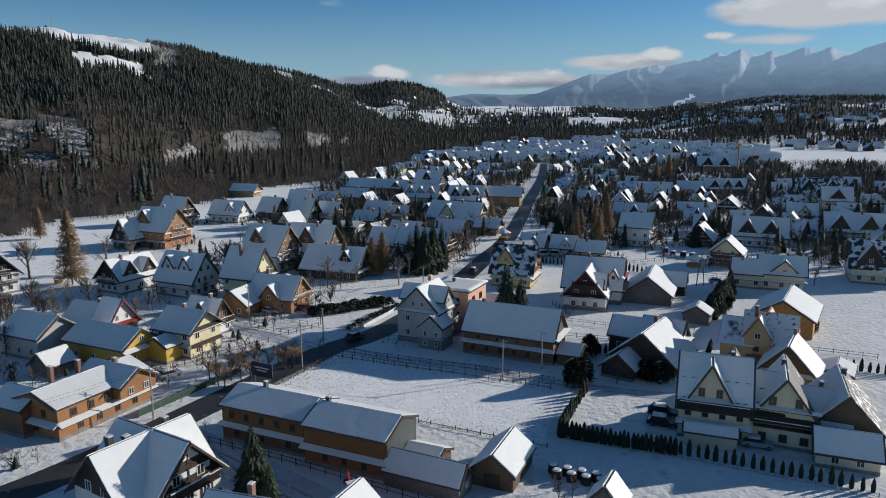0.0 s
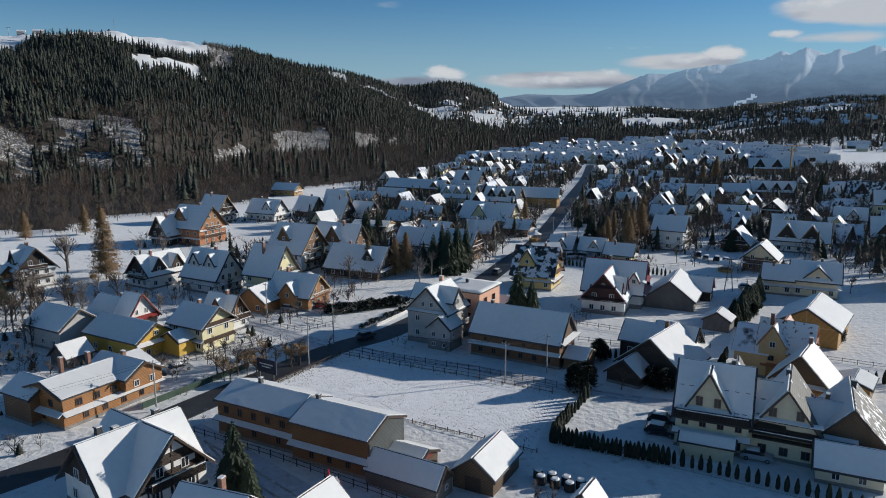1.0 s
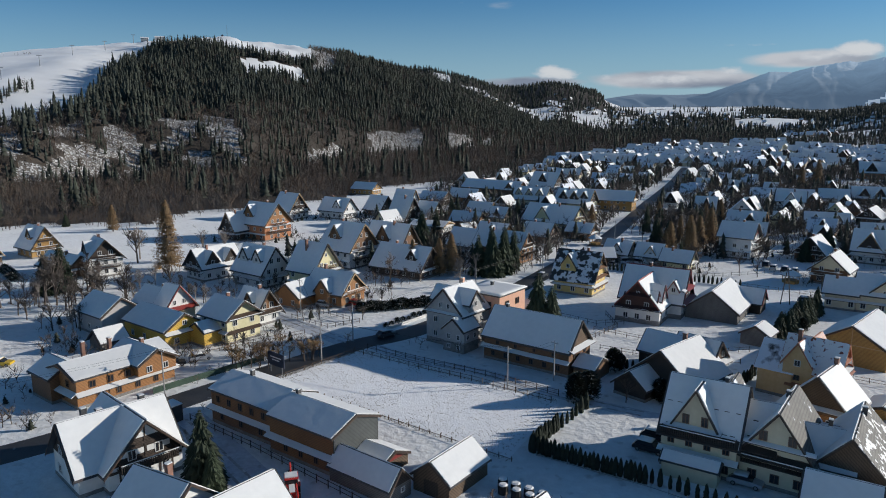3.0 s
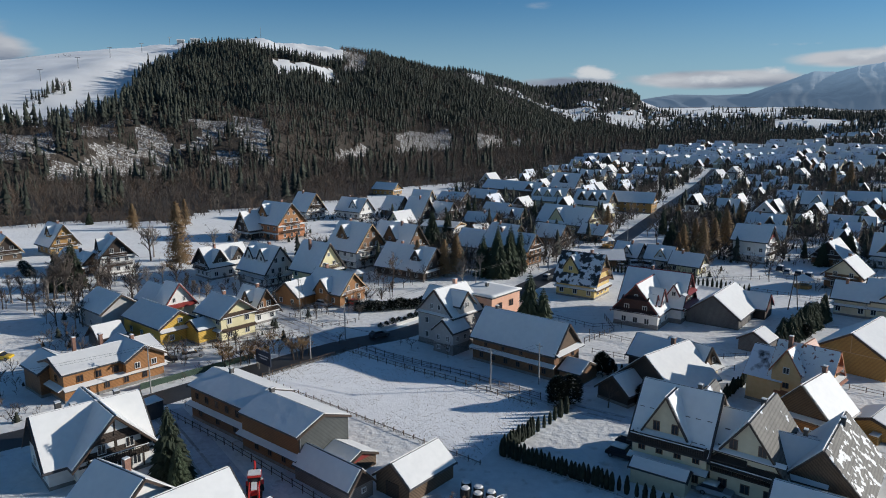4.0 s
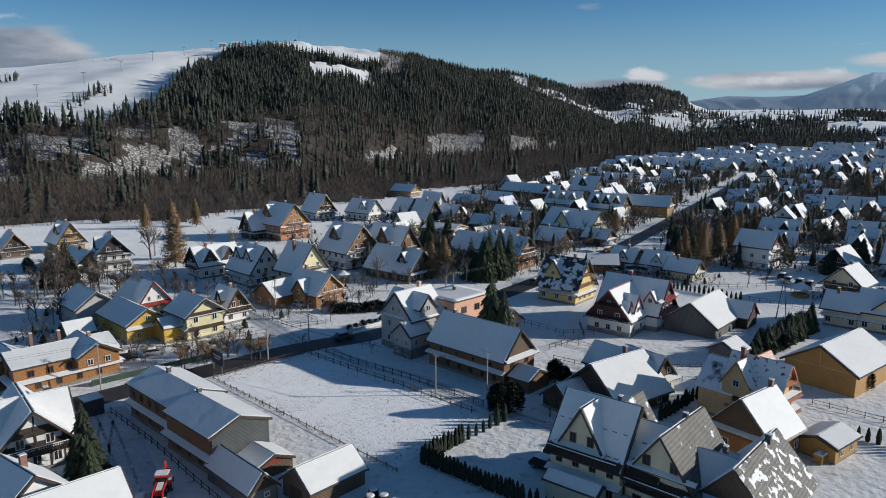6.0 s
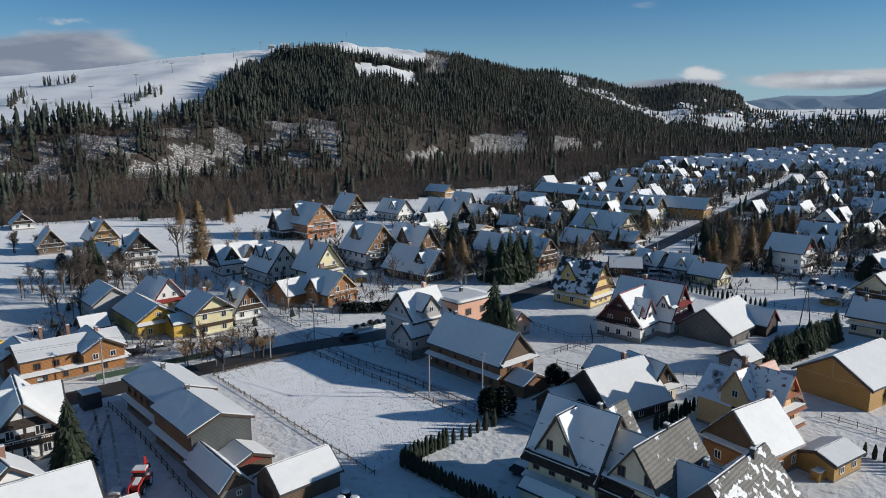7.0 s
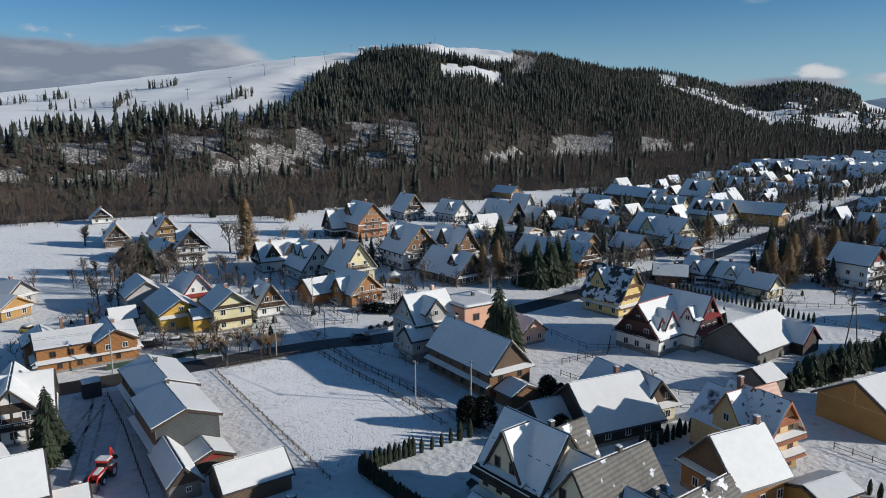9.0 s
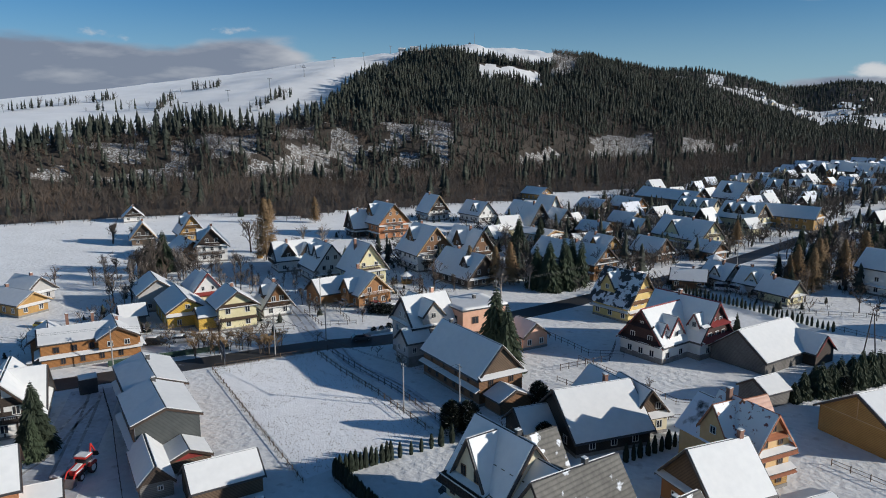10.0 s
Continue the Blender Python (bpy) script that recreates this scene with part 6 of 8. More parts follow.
# ---- single trees of the village ----
def spruce_proto(name, label, seed, needle, levels=28, r=0.22, sparse=1.0):
    """A spruce one metre high with drooping, feathered branches."""
    q = np.random.RandomState(seed)
    root = thing(name, label, "tree")
    part("trunk", Shape().rod((0, 0, -0.02), (0, 0, 0.97), 0.018, 0.002, 6), M_BARK, root)
    s = Shape()
    for i in range(levels):
        t = i / levels
        z = 0.07 + 0.9 * t
        R = r * (1 - t) ** 0.8 + 0.012
        nb = max(6, int((17 - 8 * t) * sparse))
        a0 = q.uniform(0, 6.28)
        for k in range(nb):
            a = a0 + 6.283 * k / nb + q.uniform(-0.25, 0.25)
            L = R * q.uniform(0.65, 1.15)
            out, side = Vector((math.cos(a), math.sin(a), 0)), Vector((-math.sin(a), math.cos(a), 0))
            p0 = Vector((0, 0, z))
            p1 = p0 + out * L * 0.55 + Vector((0, 0, 0.10 * L))
            p2 = p0 + out * L + Vector((0, 0, -0.30 * L))
            w = L * 0.24
            s.add([p0, p1 + side * w + Vector((0, 0, -0.22 * L)), p1, p1 - side * w + Vector((0, 0, -0.22 * L)), p2], [(0, 1, 2), (0, 2, 3), (1, 4, 2), (2, 4, 3)])
            for u in (0.3, 0.55, 0.8):
                b = p0.lerp(p2, u)
                for sg in (-1, 1):
                    tip = b + out * L * 0.22 + side * sg * L * 0.34 * q.uniform(0.7, 1.2) + Vector((0, 0, -0.22 * L))
                    s.add([b + out * 0.04 * L, b - out * 0.10 * L, tip], [(0, 1, 2)])
    part("crown", s, needle, root)
    return root


def bare_proto(name, label, seed, bark, twig, depth=4):
    """A leafless broadleaf tree one metre high, grown limb by limb."""
    q = random.Random(seed)
    root = thing(name, label, "tree")
    tr, tw = Shape(), Shape()

    def grow(p, d, L, r, k):
        e_ = p + d * L
        if k <= 1:
            o = len(tr.v)
            tr.rod(p, e_, r, r * 0.62, 5)
            if k:
                tr.f.append((5, o, o + 1))   # the limb grows out of the trunk
                tr.k.append(0)
        else:
            sd = d.orthogonal().normalized() * r
            tw.add([p - sd, p + sd, e_], [(0, 1, 2)])
            if k == 2:
                sd2 = d.cross(sd).normalized() * r
                tw.add([p - sd2, p + sd2, e_], [(0, 1, 2)])
        if k >= depth:
            return
        for j in range(q.choice((3, 4, 4)) if k else 7):
            t = q.uniform(0.35, 1.0) if k else q.uniform(0.45, 1.0)
            nd = (d + Vector((q.gauss(0, 0.55), q.gauss(0, 0.55), q.gauss(0.1, 0.3)))).normalized()
            grow(p.lerp(e_, t), nd, L * q.uniform(0.5, 0.72), max(r * 0.5, 0.0055), k + 1)

    grow(Vector((0, 0, -0.02)), Vector((q.uniform(-0.08, 0.08), q.uniform(-0.08, 0.08), 1)).normalized(), 0.46, 0.022, 0)
    part("trunk", tr, bark, root)
    part("crown", tw, twig, root)
    return root


def larch_proto(name, label, seed):
    """A bare larch one metre high: a conical haze of thin golden twigs."""
    q = np.random.RandomState(seed)
    root = thing(name, label, "tree")
    part("trunk", Shape().rod((0, 0, -0.02), (0, 0, 0.97), 0.014, 0.002, 6), M_BARK, root)
    s = Shape()
    for i in range(560):
        t = q.uniform(0.02, 1.0) ** 1.15
        z = 0.08 + 0.9 * t
        L = (0.27 * (1 - t) ** 0.8 + 0.012) * q.uniform(0.6, 1.1)
        a_ = q.uniform(0, 6.28)
        out = Vector((math.cos(a_), math.sin(a_), q.uniform(-0.15, 0.35)))
        p0 = Vector((0, 0, z))
        p1 = p0 + out * L
        sd = Vector((-math.sin(a_), math.cos(a_), 0)) * 0.0075
        s.add([p0 - sd, p0 + sd, p1], [(0, 1, 2)])
        for k in range(14):
            b = p0.lerp(p1, q.uniform(0.3, 1.05))
            d = Vector(q.normal(size=3)) * 0.6 + Vector((0, 0, -0.5)) + out * 0.4
            tip = b + d.normalized() * q.uniform(0.02, 0.055)
            s.add([b - sd * 0.9, b + sd * 0.9 + Vector((0, 0, 0.004)), tip], [(0, 1, 2)])
    part("crown", s, M_LARCH, root)
    return root


def thuja_proto(name, label, seed, lean=0.28):
    """A columnar thuja one metre high."""
    q = np.random.RandomState(seed)
    root = thing(name, label, "shrub")
    s = Shape()
    rings, n = 9, 12
    vs = []
    for i in range(rings):
        t = i / (rings - 1)
        R = lean * 0.5 * (math.sin(math.pi * min(1.0, 0.28 + 0.72 * t)) ** 0.7) * (1.0 if t < 0.999 else 0.1)
        for k in range(n):
            a = 6.283 * k / n
            w = R * q.uniform(0.78, 1.18) + 0.004
            vs.append((w * math.cos(a), w * math.sin(a), t + q.uniform(-0.02, 0.02)))
    s.add(vs, [(i * n + k, i * n + (k + 1) % n, (i + 1) * n + (k + 1) % n, (i + 1) * n + k) for i in range(rings - 1) for k in range(n)])
    s.add(vs[:n], [tuple(range(n))[::-1]])
    for k in range(150):
        t = q.uniform(0.05, 0.95)
        a = q.uniform(0, 6.28)
        R = lean * 0.5 * (math.sin(math.pi * min(1.0, 0.28 + 0.72 * t)) ** 0.7)
        p = Vector((R * math.cos(a) * 0.8, R * math.sin(a) * 0.8, t))
        sd = Vector((-math.sin(a), math.cos(a), 0)) * 0.02
        s.add([p - sd, p + sd, p + Vector((R * 0.45 * math.cos(a), R * 0.45 * math.sin(a), 0.07))], [(0, 1, 2)])
    part("foliage", s, M_THUJA, root)
    return root


def set_at(proto, spots, group="", used=[]):
    """Copies of a one-metre tree at (x, y, height), the first one being the tree itself."""
    for x, y, hh in spots:
        ob = proto
        m = pose(x, y, 0, 0, 0, rng.uniform(0, 360)) @ Matrix.Diagonal((hh * rng.uniform(0.9, 1.12), hh * rng.uniform(0.9, 1.12), hh, 1))
        if id(proto) in used:
            ob = copy_thing(proto, Matrix.Identity(4))
        used.append(id(proto))
        ob.matrix_basis = m
        if group:
            ob["group"] = group


SPRUCE = [spruce_proto("spruce", "dark green spruce tree standing in the snow", 1, M_NEEDLE), spruce_proto("spruce", "dense dark spruce with drooping branches", 2, M_NEEDLE, 28, 0.28), spruce_proto("spruce", "slender dark spruce between the houses", 3, M_NEEDLE, 28, 0.18)]
LARCH = larch_proto("larch", "leafless golden-brown larch tree", 4)
BARE = [bare_proto("bare_tree", "leafless brown tree in a snowy garden", 5, M_BARK, M_TWIG), bare_proto("bare_tree", "leafless tree with fine reddish twigs", 6, M_BARK, M_TWIG_RED), bare_proto("birch", "leafless pale birch tree", 8, M_BIRCH, M_BIRCH)]
THUJA = [thuja_proto("thuja", "dark green columnar thuja in a hedge row", s) for s in (1, 2, 3)]

# x, y, height
for k, spots in enumerate([
    [(64.3, 164.1, 5.2), (70.1, 176.2, 6.0), (-3.2, 213.8, 15.0), (187.9, 408.7, 15.0), (-34.0, 254.8, 13.0), (-21.9, 378.6, 9.0), (-64.9, 189.4, 9.3), (-9.6, 205.4, 13.0), (106.8, 262.5, 10.0)],
    [(-22.9, 79.5, 10.8), (-20.6, 78.0, 6.5), (13.3, 145.0, 16.5), (16.2, 144.2, 13.5), (66.0, 164.5, 5.2), (70.2, 173.0, 6.5), (75.4, 182.5, 7.0), (-14.5, 306.7, 9.0), (-41.0, 314.2, 9.5), (-114.5, 162.0, 13.5), (-116.5, 158.5, 12.0), (-194, 257, 6.0), (-5.4, 204.7, 14.5), (-2.6, 209.0, 13.5), (-36.9, 244.8, 14.0), (101.0, 268.0, 9.0), (113, 272, 8.0)],
    [(-8.1, 219.4, 14.0), (-0.4, 213.8, 14.5), (45.0, 193.8, 4.6), (-38.2, 314.2, 9.0), (-11.1, 314.2, 8.5), (-75.5, 223.2, 5.5), (-7.5, 218.0, 10.4), (-32.2, 499.1, 9.0), (-1.5, 231, 8.0)],
]):
    set_at(SPRUCE[k], spots)
set_at(LARCH, [(-102.1, 191.5, 21.0), (-28.1, 200.5, 11.0), (-17.7, 205.0, 12.5), (-20.5, 201.7, 11.5), (53.1, 240.3, 12.4), (53.3, 247.4, 14.0), (62.3, 268.5, 14.0), (152.4, 484.2, 18.0), (58.0, 262.0, 12.0), (47.5, 252.0, 11.0), (140, 470, 15), (-150, 262, 12), (-166, 250, 11), (20.5, 300, 10)])
set_at(BARE[0], [(-175.6, 181.3, 9.0), (-95.2, 141.6, 9.5), (-112.3, 156.8, 14.0), (-55.8, 80.0, 9.0), (-41.9, 125.8, 6.0), (-63.6, 161.2, 5.0), (-74.3, 157.9, 6.5), (254.4, 443.3, 20.0), (-117.9, 198.4, 14.0), (101.3, 189.7, 6.0), (-106.0, 150.0, 11.0), (-170, 186, 8), (-177, 182.2, 9.5), (-179.5, 184, 8), (-174.5, 181, 7), (-150, 262, 10), (-113.3, 158.0, 14), (-109.5, 150, 12)])
set_at(BARE[1], [(-71.3, 159.5, 5.5), (-69.2, 164.5, 5.0), (-31.2, 187.5, 9.5), (-79.7, 160.7, 6.5), (-45.5, 128.5, 5.0), (-38.0, 121.0, 5.5), (-34.5, 125.5, 6.0), (-31.0, 128.0, 5.5), (30.5, 118.5, 4.5), (14.0, 79.5, 3.2), (42.0, 146.0, 4.0), (247, 448, 17), (-100, 146, 8), (95, 191, 4.5)])
set_at(BARE[2], [(-12.1, 190.3, 10.0), (-10.0, 201.7, 10.0), (-71.4, 160.8, 5.5), (-99.0, 205.0, 14.0), (-93.0, 209.0, 13.0), (-110.0, 151.5, 12.0), (-121, 204, 13), (-31, 207, 9), (55, 285, 12)])
# mixed grove beside the road, and garden trees further off
for i in range(46):
    x, y = rng.uniform(42, 76), rng.uniform(246, 335)
    if abs(x - 69) < 9 and abs(y - 250) < 9:
        continue
    set_at((BARE + SPRUCE + [BARE[0], BARE[1], LARCH])[i % 9], [(x, y, rng.uniform(6, 12))])
for i in range(190):
    y = rng.uniform(215, 620)
    x = rng.uniform(-70, 0.62 * y)
    road_x = np.interp(y, [195, 260, 326, 421, 640], [4.5, 23.5, 36.5, 54, 90])
    if abs(x - road_x) < 6:
        continue
    set_at((BARE + SPRUCE + [BARE[0], BARE[1]])[i % 8], [(x, y, rng.uniform(5, 10))])
for i in range(90):
    set_at((BARE + [BARE[0]])[i % 4], [(rng.uniform(-62, -24) if i % 2 else rng.uniform(-85, -60), rng.uniform(150, 200), rng.uniform(3, 5.5))])


for i in range(60):
    x, y = rng.uniform(-122, -84), rng.uniform(130, 172)
    if min(math.hypot(x + 111, y - 180), math.hypot(x + 127, y - 198), math.hypot(x + 122, y - 183), math.hypot(x + 84, y - 187)) < 9:
        continue
    set_at((BARE + [BARE[0]])[i % 4], [(x, y, rng.uniform(4, 10))])


def hedge(p, q, step, lo, hi, group):
    p, q = Vector(p), Vector(q)
    n = max(1, int((q - p).length / step))
    for i in range(n + 1):
        c = p.lerp(q, i / n)
        set_at(THUJA[i % 3], [(c.x + rng.uniform(-0.1, 0.1), c.y + rng.uniform(-0.1, 0.1), rng.uniform(lo, hi))], group)


hedge((17.0, 97.9), (32.2, 92.3), 0.62, 2.2, 2.9, "thujas along the guest house yard")
hedge((17.3, 98.6), (20.3, 105.6), 0.75, 2.4, 3.1, "thujas along the field edge")
hedge((20.8, 106.8), (24.2, 114.6), 1.45, 2.0, 3.1, "thujas along the field edge")
hedge((33.2, 92.6), (54.0, 82.3), 1.15, 1.9, 2.6, "thujas below the guest house")
hedge((47.0, 123.0), (53.3, 136.1), 1.25, 2.2, 3.0, "thujas by the farmhouse")
hedge((25.8, 222.2), (62.3, 205.3), 1.2, 1.9, 2.6, "thujas along the parking ground")
hedge((74.5, 125.6), (83.0, 122.4), 1.2, 1.8, 2.6, "thujas by the barn field")
hedge((28.0, 136.0), (34.0, 133.6), 1.0, 1.6, 2.2, "thujas behind the log house")
def bush_proto(name, label, seed, n=420, wide=0.62, leaf=1.0, square=False):
    """A dense evergreen garden bush one metre high, dusted with snow."""
    q = np.random.RandomState(seed)
    root = thing(name, label, "shrub")
    s, w = Shape(), Shape()
    for k in range(n):
        a, t = q.uniform(0, 6.283), q.uniform(0.0, 1.0) ** 0.7
        r = wide * ((1 - t ** 6) if square else math.sqrt(max(0.0, 1 - t * t))) * q.uniform(0.55, 1.0)
        p = Vector((r * math.cos(a), r * math.sin(a), 0.05 + 0.82 * t))
        d = Vector((math.cos(a) * 0.8, math.sin(a) * 0.8, q.uniform(0.1, 0.9))).normalized()
        sd = Vector((-math.sin(a), math.cos(a), q.uniform(-0.3, 0.3))) * q.uniform(0.04, 0.075) * leaf
        (w if k % (23 if square else 7) == 0 and t > 0.35 else s).add([p - sd - d * 0.08 * leaf, p + sd - d * 0.08 * leaf, p + d * q.uniform(0.10, 0.2) * leaf], [(0, 1, 2)])
    part("foliage", s, M_THUJA, root)
    tagged(part("snow_layer", w, M_SNOW, root), kind="stuff")
    return root


BUSH = [bush_proto("bush", "dense evergreen bush dusted with snow by the road", s) for s in (31, 32)]
for i in range(22):
    t = i / 21
    set_at(BUSH[i % 2], [(-31 + 17.5 * t + rng.uniform(-0.8, 0.8), 160.5 + 9.5 * t + rng.uniform(-1.0, 1.0), rng.uniform(1.6, 3.0))], "bushes along the road")
for i in range(9):
    set_at(BUSH[i % 2], [(-150 + 1.7 * i, 179.5 - 1.3 * i, rng.uniform(2.4, 3.2))], "dark hedge by the meadow")
big = [bush_proto("thuja", "large dark clipped thuja by the lane", s, 1900, 0.33, 0.5, True) for s in (7, 8)]
PINE = [spruce_proto("pine", "broad dark pine dusted with snow beside the shed", s, M_NEEDLE, 17, r_) for s, r_ in ((41, 0.34), (42, 0.40))]
set_at(PINE[0], [(63.0, 161.0, 5.2), (65.2, 163.6, 6.4), (67.5, 168.0, 6.6), (69.5, 171.0, 5.6), (72.5, 177.0, 6.2), (74.5, 180.5, 6.0)])
set_at(PINE[1], [(64.0, 165.5, 5.0), (66.5, 166.0, 5.8), (68.8, 173.4, 5.4), (71.4, 175.0, 6.4), (73.2, 179.0, 5.2), (62.0, 158.6, 3.6)])
set_at(big[0], [(22.6, 117.0, 5.8), (36.6, 119.4, 3.0)])
set_at(big[1], [(24.4, 118.6, 5.6), (36.0, 120.5, 4.4), (38.0, 118.5, 4.6), (28.6, 132.9, 5.0), (68.5, 166.5, 3.6), (30.0, 135.0, 3.0), (79.5, 148.0, 4.0)])

# ---- the lower houses at the lane ----
h = shell(house("brick-walled house with a snow roof beside the lane", -11.2, 66.2, 64, "house", "house"))
block(h, I4, 10.4, 8.0, 4.6, 8.0, M_BRICK, ov=0.6, og=0.5, wins={"S": row(3, 7, 1.0), "E": row(2, 4, 1.0)})
h = shell(house("low garage with a snow roof", -6.6, 71.8, 62, "garage", "garage"))
block(h, I4, 5.0, 4.0, 2.1, 3.2, M_LOG_OCHRE, ov=0.3, og=0.3, plinth=0)
h = shell(house("house with a bluish snow roof and brick chimney", -20.6, 67.9, -16, "house", "house"))
block(h, I4, 8.2, 8.4, 4.4, 7.8, M_WHITE, ov=0.6, og=0.5, wins={"E": row(2, 4, 1.0), "S": row(3, 6, 1.0)})
chimney(h, I4, 0.5, 0.6, 6.8, 9.0)
h = shell(house("tiny grey hut with a steep snow roof", 19.6, 77.6, 62, "shed", "hut"))
block(h, I4, 4.0, 4.0, 2.0, 4.4, M_BOARD_GREY, ov=0.35, og=0.3, plinth=0)

# ---- houses further down the valley ----
TAKEN = [(m_[1], m_[2], max(m_[4], m_[5]) * 0.5) for m_ in MID] + [(20, 192, 8), (36, 172, 11), (53, 178, 11), (-50, 180, 8), (-41, 167, 10)]


def far_proto(name, label, L, W, he, hr, wall, gable, dorm=False, roofs=("snow", "snow"), rail=None):
    h = thing(name, label, "house")
    block(h, I4, L, W, he, hr, wall, gable, plinth=0, detail=False, ov=0.8, og=0.9, roofs=roofs, wins={"S": row(2, L * 0.5, 1.2, 1.1, 1.3), "E": [(0, he + 0.9, 1.4, 1.4)]})
    part("balcony", Shape().box(L / 2, -W * 0.42, he - 0.5, L / 2 + 1.0, W * 0.42, he + 0.45), rail or M_TRIM, h)
    if dorm:
        dormer(h, I4, 0.5, "S", 0.3, W / 2 - 0.1, 4.0, he + 0.8, hr - 0.4, gable or wall, detail=False, win={"E": [(0, he + 0.2, 1.0, 1.2)]})
    return h


FAR = [far_proto("far_house", "distant white house with a steep snow roof", 10, 8.6, 3.6, 9.6, M_WHITE, M_BOARD_DARK, True),
       far_proto("far_house", "distant brown timber house under snow", 10, 8, 3.2, 8.4, M_LOG_BROWN, M_BOARD_BROWN, True, roofs=(M_THIN_SNOW, M_THIN_SNOW)),
       far_proto("far_house", "distant cream house with a snowy dormer", 11, 9, 4.0, 9.4, M_CREAM, M_BOARD_DARK, True),
       far_proto("far_house", "distant grey house with a snow roof", 9, 7.6, 4.0, 8.0, M_GREY, M_BOARD_BROWN, roofs=("snow", M_THIN_SNOW), rail=M_WHITE),
       far_proto("far_house", "distant orange timber house with a snow roof", 11, 8, 3.4, 8.0, M_LOG_ORANGE, M_LOG_OCHRE),
       far_proto("far_house", "distant pale yellow house with a snow roof", 10, 9, 4.4, 9.6, M_LEMON, M_LEMON, True),
       far_proto("far_house", "distant white house with brown balconies", 9, 10, 5.2, 10.4, M_WHITE, M_WHITE, roofs=("snow", M_THIN_SNOW)),
       far_proto("far_house", "distant dark chalet with a steep snow roof", 10, 9, 2.8, 10.0, M_BOARD_DARK, M_BOARD_DARK, True, roofs=(M_THIN_SNOW, M_THIN_SNOW), rail=M_WHITE)]


def village():
    count, first = 0, set()
    for ring, (y0, y1, step) in enumerate(((236, 450, 19.0), (450, 700, 23.0))):
        for i in range(-40, 60):
            for j in range(-10, 60):
                u, w = (i - 10) * step, y0 + (j - 10) * step
                x = u * math.cos(radians(-22)) - (w - y0) * math.sin(radians(-22)) + rng.uniform(-4.5, 4.5)
                y = y0 + u * math.sin(radians(-22)) + (w - y0) * math.cos(radians(-22)) + rng.uniform(-4.5, 4.5)
                if not y0 <= y < y1 or rng.uniform() < 0.3:
                    continue
                az, d = polar(x, y)
                if az < -33 or d > RIVER(az) - 35 or x < -60:
                    continue
                road_x = np.interp(y, [195, 260, 326, 421, 640], [4.5, 23.5, 36.5, 54, 90])
                if abs(x - road_x) < 11 or (42 < x < 78 and y < 335) or (60 < x < 115 and y < 248) or (az < -21 and d > 520):
                    continue
                if any(math.hypot(x - p, y - q) < r_ + 7.5 for p, q, r_ in TAKEN):
                    continue
                if count > 158:
                    return
                k = rng.randint(len(FAR))
                ang = -22 + rng.normal() * 7 - (90 if rng.uniform() < 0.52 else 0)
                m = pose(x, y, float(land(x, y)), 0, 0, ang) @ Matrix.Scale(rng.uniform(0.8, 0.95), 4)
                if k in first:
                    copy_thing(FAR[k], m)
                else:
                    FAR[k].matrix_basis = m
                    first.add(k)
                TAKEN.append((x, y, 6))
                count += 1


village()


def hamlet():
    """Hundreds of tiny houses far down the valley, as one mesh."""
    s = Shape()
    n = 0
    for i in range(3600):
        az = rng.uniform(-34, 11)
        d = 640 + 1450 * rng.uniform() ** 1.5
        x, y = HUB[0] - d * math.sin(radians(az)), HUB[1] + d * math.cos(radians(az))
        if d > RIVER(az) - 30 and d < 1460 and az > -2 or az > 7 and d > 2000:
            continue
        if az < -21 and d < 930 or 1110 < d < 1600 and az > -11 or 990 < d < 1290 and az <= -11 or d > 2150 and az > -9 or d > 1300 and rng.uniform() < (0.35 if az < 3 else 0.65):
            continue
        if rng.uniform() > 0.55 + 0.6 * float(waves(x, y, 180, 51)):
            continue
        z = float(land(x, y))
        a = radians(-20 + rng.normal() * 8 + (90 if rng.uniform() < 0.35 else 0))
        g_ = 0.78 if d > 1400 else 1.0
        L, W, he, rise = g_ * rng.uniform(8, 12), g_ * rng.uniform(7, 9.5), g_ * rng.uniform(3, 4.5), g_ * rng.uniform(4, 6)
        m = Matrix.Translation((x, y, z)) @ Matrix.Rotation(a, 4, "Z")
        k = rng.randint(1, 5)
        q = [(-L / 2, -W / 2, -1), (-L / 2, W / 2, -1), (-L / 2, W / 2, he), (-L / 2, 0, he + rise), (-L / 2, -W / 2, he)]
        v = [m @ Vector(p) for p in q] + [m @ (Vector(p) + Vector((L, 0, 0))) for p in q]
        s.add(v, [(0, 4, 9, 5), (1, 2, 7, 6)], k)
        s.add(v, [(0, 1, 2, 3, 4), (5, 6, 7, 8, 9)], 4 if rng.uniform() < 0.6 else k)
        o = 0.8
        r_ = [m @ Vector(p) for p in ((-L / 2 - o, -W / 2 - o, he - 0.5), (L / 2 + o, -W / 2 - o, he - 0.5), (L / 2 + o, 0, he + rise + 0.3), (-L / 2 - o, 0, he + rise + 0.3), (L / 2 + o, W / 2 + o, he - 0.5), (-L / 2 - o, W / 2 + o, he - 0.5))]
        s.add(r_, [(0, 1, 2, 3), (3, 2, 4, 5)], 5 if rng.uniform() < 0.4 else 0)
        n += 1
        if n > 760:
            break
    ob = new("hamlet", s.mesh("hamlet", M_SNOW, M_WHITE, M_LOG_BROWN, M_CREAM, M_BOARD_DARK, M_THIN_SNOW))
    tagged(ob, "distant snow-roofed houses filling the valley", "houses", kind="stuff")


hamlet()


